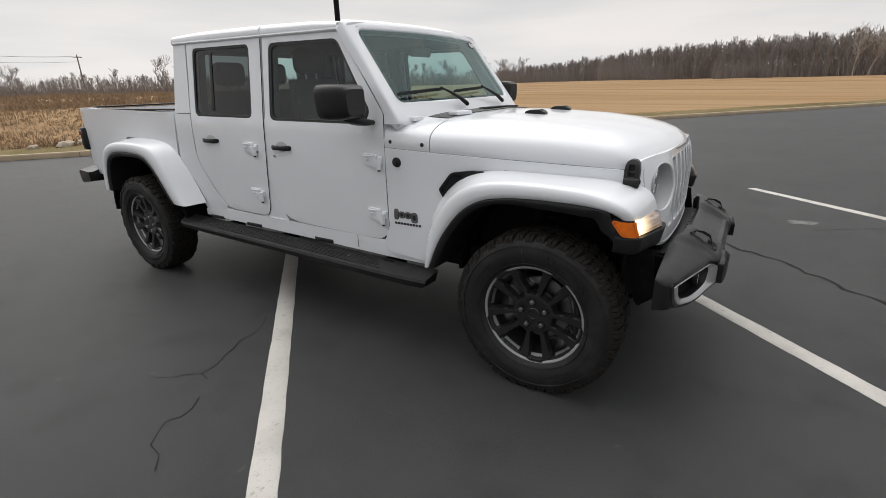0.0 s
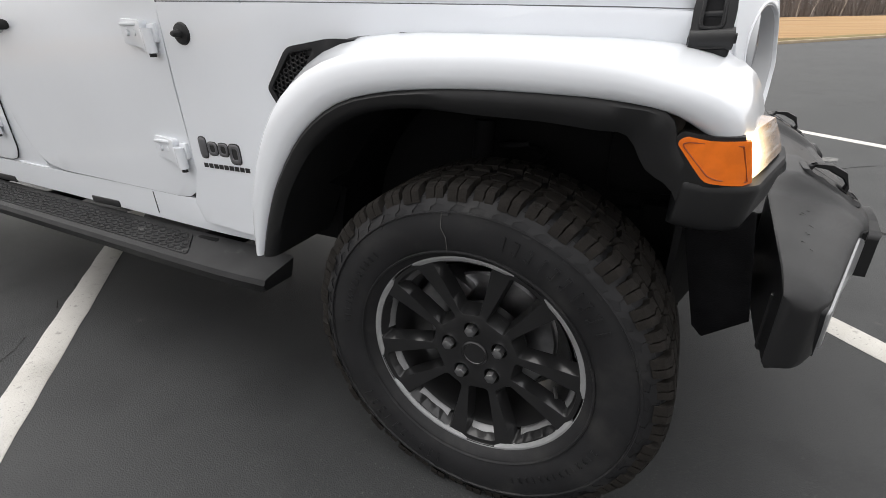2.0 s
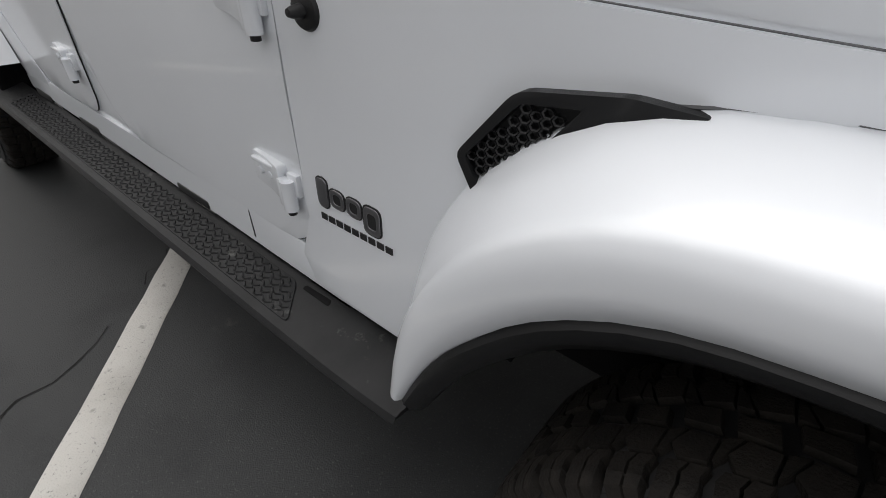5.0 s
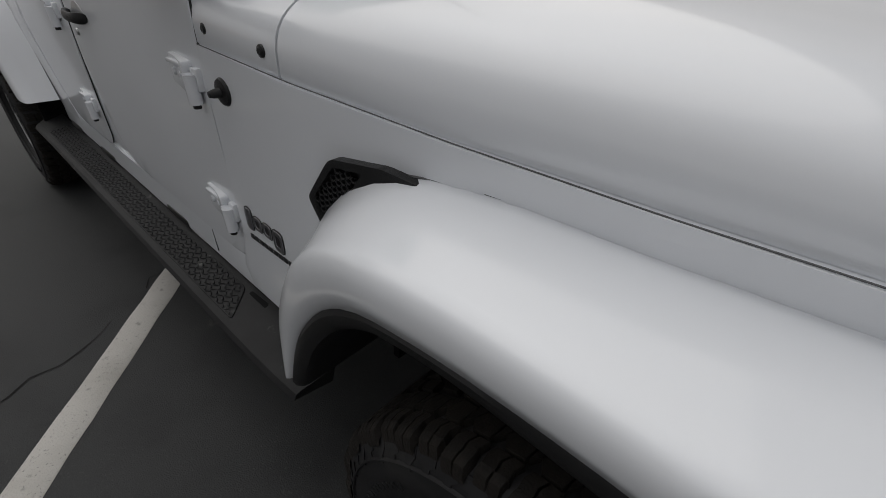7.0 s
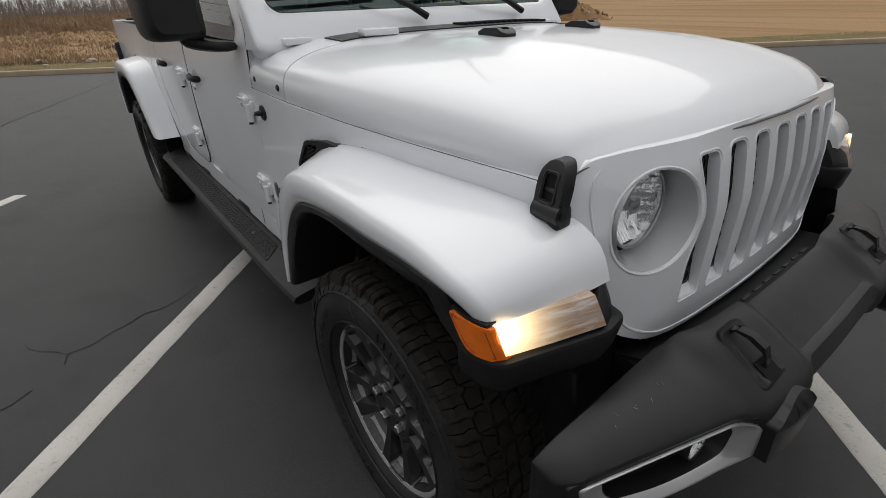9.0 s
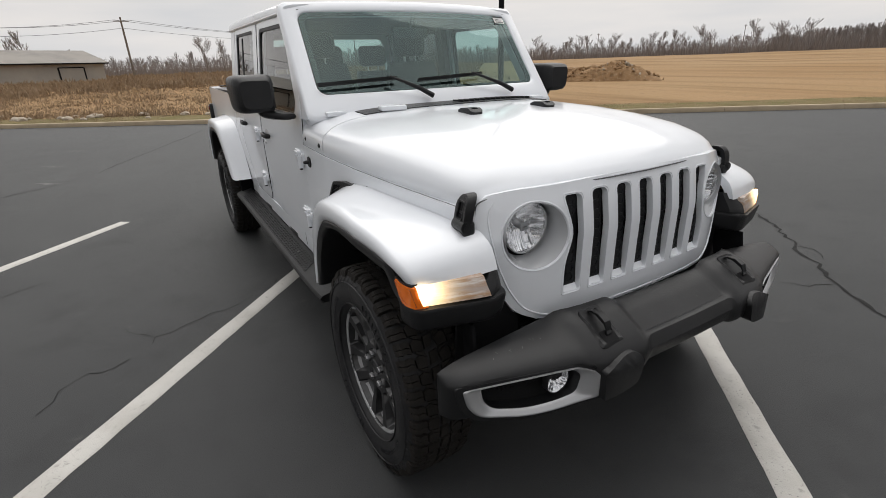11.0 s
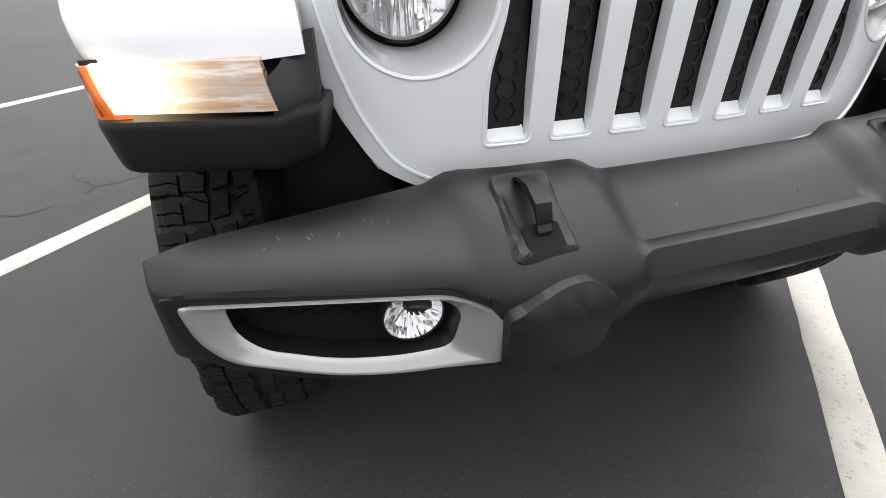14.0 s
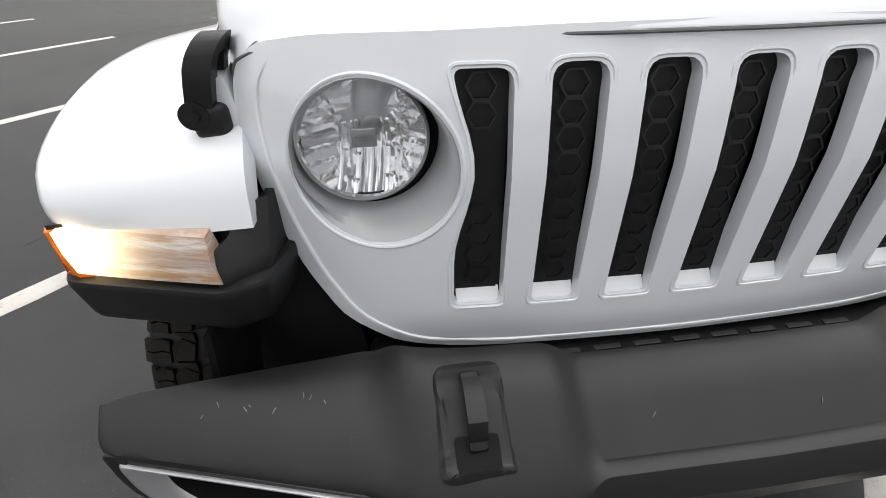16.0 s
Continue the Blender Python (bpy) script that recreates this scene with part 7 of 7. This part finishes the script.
def wood(name, spots, label, material, seed, lo=0.75, hi=1.15):
    rnd = random.Random(seed)
    V, F, base = [], [], 0
    for az, dist, h in spots:
        p = polar(az, dist)
        vs, fs = FAR[rnd.randrange(len(FAR))]
        a, k = rnd.uniform(0, 6.28), h * rnd.uniform(lo, hi) / 10
        c, s = math.cos(a), math.sin(a)
        w = np.empty_like(vs)
        w[:, 0] = p.x + k * (c * vs[:, 0] - s * vs[:, 1])
        w[:, 1] = p.y + k * (s * vs[:, 0] + c * vs[:, 1])
        w[:, 2] = ground_at(p) + k * vs[:, 2]
        V.append(w)
        F.append(fs + base)
        base += len(vs)
    ob = new(name, mesh_from(name, np.concatenate(V), np.concatenate(F), material))
    return tagged(ob, label, "trees", kind="stuff")


spots = []
for az in np.arange(52, 116, 0.22):
    top = float(np.interp(az, [54, 82, 95, 106, 115], [3.6, 3.5, 3.3, 2.3, 1.5]))
    near = float(np.interp(az, [54, 82, 95, 106, 115], [165, 165, 180, 235, 320]))
    for row in range(3):
        d = near + row * 14 + rt.uniform(-5, 5)
        spots.append((az + rt.uniform(-0.1, 0.1), d, math.tan(radians(top)) * d * (0.96 + 0.05 * row) + 0.6))
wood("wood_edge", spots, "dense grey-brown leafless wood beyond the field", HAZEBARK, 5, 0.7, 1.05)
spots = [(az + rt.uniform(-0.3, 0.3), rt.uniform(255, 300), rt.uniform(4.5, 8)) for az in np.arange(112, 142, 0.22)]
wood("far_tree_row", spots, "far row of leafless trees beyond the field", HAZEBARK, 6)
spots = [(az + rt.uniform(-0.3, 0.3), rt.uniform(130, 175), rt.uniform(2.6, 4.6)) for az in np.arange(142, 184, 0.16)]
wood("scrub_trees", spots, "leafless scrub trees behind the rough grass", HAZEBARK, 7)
spots = [(az + rt.uniform(-0.5, 0.5), rt.uniform(90, 150), rt.uniform(4, 8)) for az in np.arange(184, 330, 0.8)] + [(az + rt.uniform(-0.5, 0.5), rt.uniform(120, 190), rt.uniform(5, 9)) for az in np.arange(-30, 52, 0.8)]
wood("outer_tree_belt", spots, "leafless trees round the far side of the car park", BARK, 8)


def thicket(name, rows, label, seed, material):
    """Masses of thin upright stems."""
    rnd = random.Random(seed)
    vs, fs = [], []
    for az0, az1, d0, d1, h0, h1, count, w in rows:
        for _ in range(count):
            p = polar(rnd.uniform(az0, az1), rnd.uniform(d0, d1))
            z = ground_at(p)
            h = h0 + (h1 - h0) * rnd.random() ** 1.7
            a = rnd.uniform(0, math.pi)
            dx, dy = w * math.cos(a), w * math.sin(a)
            lx, ly = rnd.uniform(-0.25, 0.25) * h, rnd.uniform(-0.25, 0.25) * h
            i = len(vs)
            vs += [(p.x - dx, p.y - dy, z - 0.05), (p.x + dx, p.y + dy, z - 0.05), (p.x + lx + dx * 0.2, p.y + ly + dy * 0.2, z + h), (p.x + lx - dx * 0.2, p.y + ly - dy * 0.2, z + h)]
            fs.append((i, i + 1, i + 2, i + 3))
    return tagged(new(name, mesh_from(name, vs, fs, material)), label, "brush", kind="stuff")


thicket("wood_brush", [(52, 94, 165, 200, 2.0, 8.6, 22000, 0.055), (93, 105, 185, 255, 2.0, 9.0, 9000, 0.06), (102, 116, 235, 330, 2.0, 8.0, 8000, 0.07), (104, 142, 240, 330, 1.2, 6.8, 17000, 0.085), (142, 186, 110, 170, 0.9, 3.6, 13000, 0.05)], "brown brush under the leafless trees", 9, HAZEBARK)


# dry grass
def grass(name, count, where, h0, h1, w, label, seed):
    rnd = random.Random(seed)
    vs, fs = [], []
    for _ in range(count):
        u, n = where(rnd)
        p = at(u, n, land_z(u, n) - 0.02)
        tall = rnd.uniform(h0, h1) * (0.7 + 0.8 * max(0, noise.noise((u * 0.35, n * 0.35, 3)) + 0.3))
        for b in range(4):
            a = rnd.uniform(0, 6.283)
            h = tall * rnd.uniform(0.6, 1)
            lx, ly = rnd.uniform(-0.45, 0.45) * h, rnd.uniform(-0.45, 0.45) * h
            dx, dy = w * math.cos(a), w * math.sin(a)
            q = p + Vector((rnd.uniform(-0.12, 0.12), rnd.uniform(-0.12, 0.12), 0))
            i = len(vs)
            vs += [(q.x - dx, q.y - dy, q.z), (q.x + dx, q.y + dy, q.z), (q.x + lx * 0.4 + dx * 0.6, q.y + ly * 0.4 + dy * 0.6, q.z + h * 0.6), (q.x + lx, q.y + ly, q.z + h)]
            fs.append((i, i + 1, i + 2))
            fs.append((i, i + 2, i + 3))
    me = bpy.data.meshes.new(name)
    me.from_pydata(vs, [], fs)
    me.materials.append(DRYGRASS)
    return tagged(new(name, me), label, "grass", kind="stuff")


grass("rough_grass", 20000, lambda r: (r.uniform(-34, 1) - r.random() ** 2 * 20, KERB + 1.8 + r.random() ** 1.6 * 28), 0.08, 0.25, 0.012, "tall dry straw-coloured grass", 12)
def rough_far(r):
    p = polar(r.uniform(143.5, 197), 36 + 60 * r.random())
    return p.dot(U), p.dot(N)


grass("far_rough_grass", 9000, rough_far, 0.20, 0.55, 0.05, "brown dry weeds before the scrub trees", 14)
grass("verge_grass", 9000, lambda r: (r.uniform(-34, 26), KERB + 0.25 + r.random() ** 1.3 * 1.8), 0.03, 0.09, 0.006, "short dry verge grass along the kerb", 13)

# stones and the dirt heap
rs = random.Random(21)
for k in range(46):
    u, n = rs.uniform(-27, -6), KERB + rs.uniform(0.9, 2.6)
    bm = bmesh.new()
    bmesh.ops.create_icosphere(bm, subdivisions=2, radius=rs.uniform(0.06, 0.19))
    for v in bm.verts:
        v.co = v.co * (1 + 0.3 * noise.noise(v.co * 9 + Vector((k, 0, 0))))
        v.co.z *= 0.65
    o = solid("stone", bm, STONE, "pale rough stone lying in the verge", "stone", group="verge stones", angle=30)
    o.location = at(u, n, land_z(u, n) + 0.03)
hp = polar(130.6, 30)
bm = bmesh.new()
rows = []
for i in range(41):
    for_row = []
    a = (i / 40 - 0.5) * 7.8
    for j in range(19):
        b = (j / 18 - 0.5) * 3.0
        e = max(0.0, 1 - (a / 3.8) ** 2) * max(0.0, 1 - (b / 1.4) ** 2)
        h = (0.66 + 0.38 * math.exp(-((a + 1.7) / 0.8) ** 2)) * e ** 0.5
        h *= 0.95 + 0.40 * noise.noise((a * 1.6, b * 1.6, 2)) + 0.2 * noise.noise((a * 5, b * 5, 2))
        for_row.append(Vector((a, b, h * 1.15 - 0.05)))
    rows.append(for_row)
bm = loft(rows, closed=False, caps=False, bm=bm)
heap = solid("dirt_mound", bm, DIRT, "heap of brown dirt and rubble in the field", "dirt heap", angle=25)
heap.matrix_basis = Matrix.Translation((hp.x, hp.y, ground_at(hp) - 0.02)) @ Matrix.Rotation(radians(41), 4, "Z") @ Matrix.Rotation(math.pi, 4, "Z")
for k in range(420):
    a, b = rs.gauss(0.2, 1.8), rs.gauss(0, 0.7)
    if abs(a) > 3.9 or abs(b) > 1.5:
        continue
    e = max(0.0, 1 - (a / 3.8) ** 2) * max(0.0, 1 - (b / 1.4) ** 2)
    h = (0.68 + 0.42 * math.exp(-((a + 1.7) / 0.8) ** 2)) * e ** 0.5
    part("rubble", box((0, 0, 0), (rs.uniform(0.08, 0.24), rs.uniform(0.06, 0.16), rs.uniform(0.05, 0.12)), 0.02, 1), STONE if k % 7 == 0 else DIRT, heap).matrix_basis = pose(a, b, h, rs.uniform(0, 180), rs.uniform(0, 180), rs.uniform(0, 180))

# low shed far off
shed = new("shed")
sp = polar(182.0, 72)
sd = polar(194.5, 66)
ax = (sd - sp).normalized()
shed.matrix_basis = Matrix.Translation((sp.x, sp.y, 0.55)) @ Matrix.Rotation(math.atan2(ax.y, ax.x), 4, "Z")
tagged(shed, "long low tan metal shed with pitched roof", "building")
L, D, EV, RI = 26.0, 9.0, 2.45, 3.85
rear = -D
part("wall", box((L / 2, D / 2 - 4.5, EV / 2), (L, 0.2, EV), 0), SIDING, shed)
part("wall", box((L / 2, rear + 0.0, EV / 2), (L, 0.2, EV), 0), SIDING, shed)
for x in (0.1, L - 0.1):
    bm = bmesh.new()
    rings = [[(x + dx, 0.05, 0), (x + dx, 0.05, EV), (x + dx, rear / 2, RI), (x + dx, rear, EV), (x + dx, rear, 0)] for dx in (-0.1, 0.1)]
    part("gable", loft(rings, bm=bm), SIDING, shed)
for s0, s1 in (((0.6), (EV - 0.12)), ((rear - 0.6), (EV - 0.12))):
    bm = bmesh.new()
    rings = [[(x, s0, s1), (x, rear / 2, RI), (x, rear / 2, RI + 0.08), (x, s0, s1 + 0.10)] for x in (-0.5, L + 0.5)]
    part("roof", loft(rings, bm=bm), ROOFING, shed)
for x, w in ((2.2, 2.6), (10.5, 3.6), (18.5, 3.0)):
    d = part("shed_door", box((x + w / 2, 0.13, 0.95), (w, 0.06, 1.9), 0.01), SIDING, shed)
    for dx in (0, w):
        part("door_post", box((x + dx, 0.15, 0.95), (0.14, 0.10, 1.95), 0.01), DARK, d)
    part("door_head", box((x + w / 2, 0.15, 1.93), (w, 0.10, 0.10), 0.01), DARK, d)
part("eave", box((L / 2, 0.60, EV - 0.1), (L + 1, 0.08, 0.14), 0.01), DARK, shed)
part("plinth", box((L / 2, 0.10, 0.12), (L, 0.25, 0.26), 0.02), DARK, shed)

# poles and wires
def pole(az, dist, h, lean=0.0):
    p = polar(az, dist)
    z = ground_at(p)
    t = new("utility_pole")
    t.location = (p.x, p.y, z)
    tagged(t, "weathered timber utility pole", "pole", "utility poles")
    part("shaft", tube([(0, 0, -0.3), (lean * 0.5, 0, h / 2), (lean, 0, h)], [0.15, 0.13, 0.10], 10), WOODPOLE, t)
    part("crossarm", box((lean, 0, h - 0.5), (0.12, 1.8, 0.12), 0.01), WOODPOLE, t)
    return p + Vector((lean, 0, z + h - 0.45))


tops = [pole(198, 95, 8.3), pole(179.7, 82, 7.6, -0.0), pole(158, 130, 8.0), pole(131.7, 235, 10.2), pole(118.3, 250, 11.0)]
for a, b in zip(tops[:2], tops[1:3]):
    for off, dz in ((-0.8, 0.1), (0.8, 0.1), (0, -0.9)):
        pts = []
        for t in np.linspace(0, 1, 15):
            t = float(t)
            q = a.lerp(b, t) + Vector((0, off, dz - 4 * 1.0 * t * (1 - t)))
            pts.append(q)
        solid("power_cable", tube(pts, 0.022, 5), SEAL, "dark power cable between poles", "cable", group="power cables")

# dark lamp post behind the parked truck
post = new("lamp_post")
post.location = (-6.2, 4.55, 0)
tagged(post, "dark bronze metal lamp post on the car park", "lamp post")
part("shaft", tube([(0, 0, 0.55), (0, 0, 4.0), (0, 0, 8.0)], [0.055, 0.048, 0.04], 14), DARK, post)
part("footing", revolve([(0.0, 0.60), (0.24, 0.60), (0.26, 0.57), (0.26, -0.05)], 24, "Z"), CONCRETE, post, "concrete footing")
part("base_plate", box((0, 0, 0.612), (0.24, 0.24, 0.025), 0.005), DARK, post)
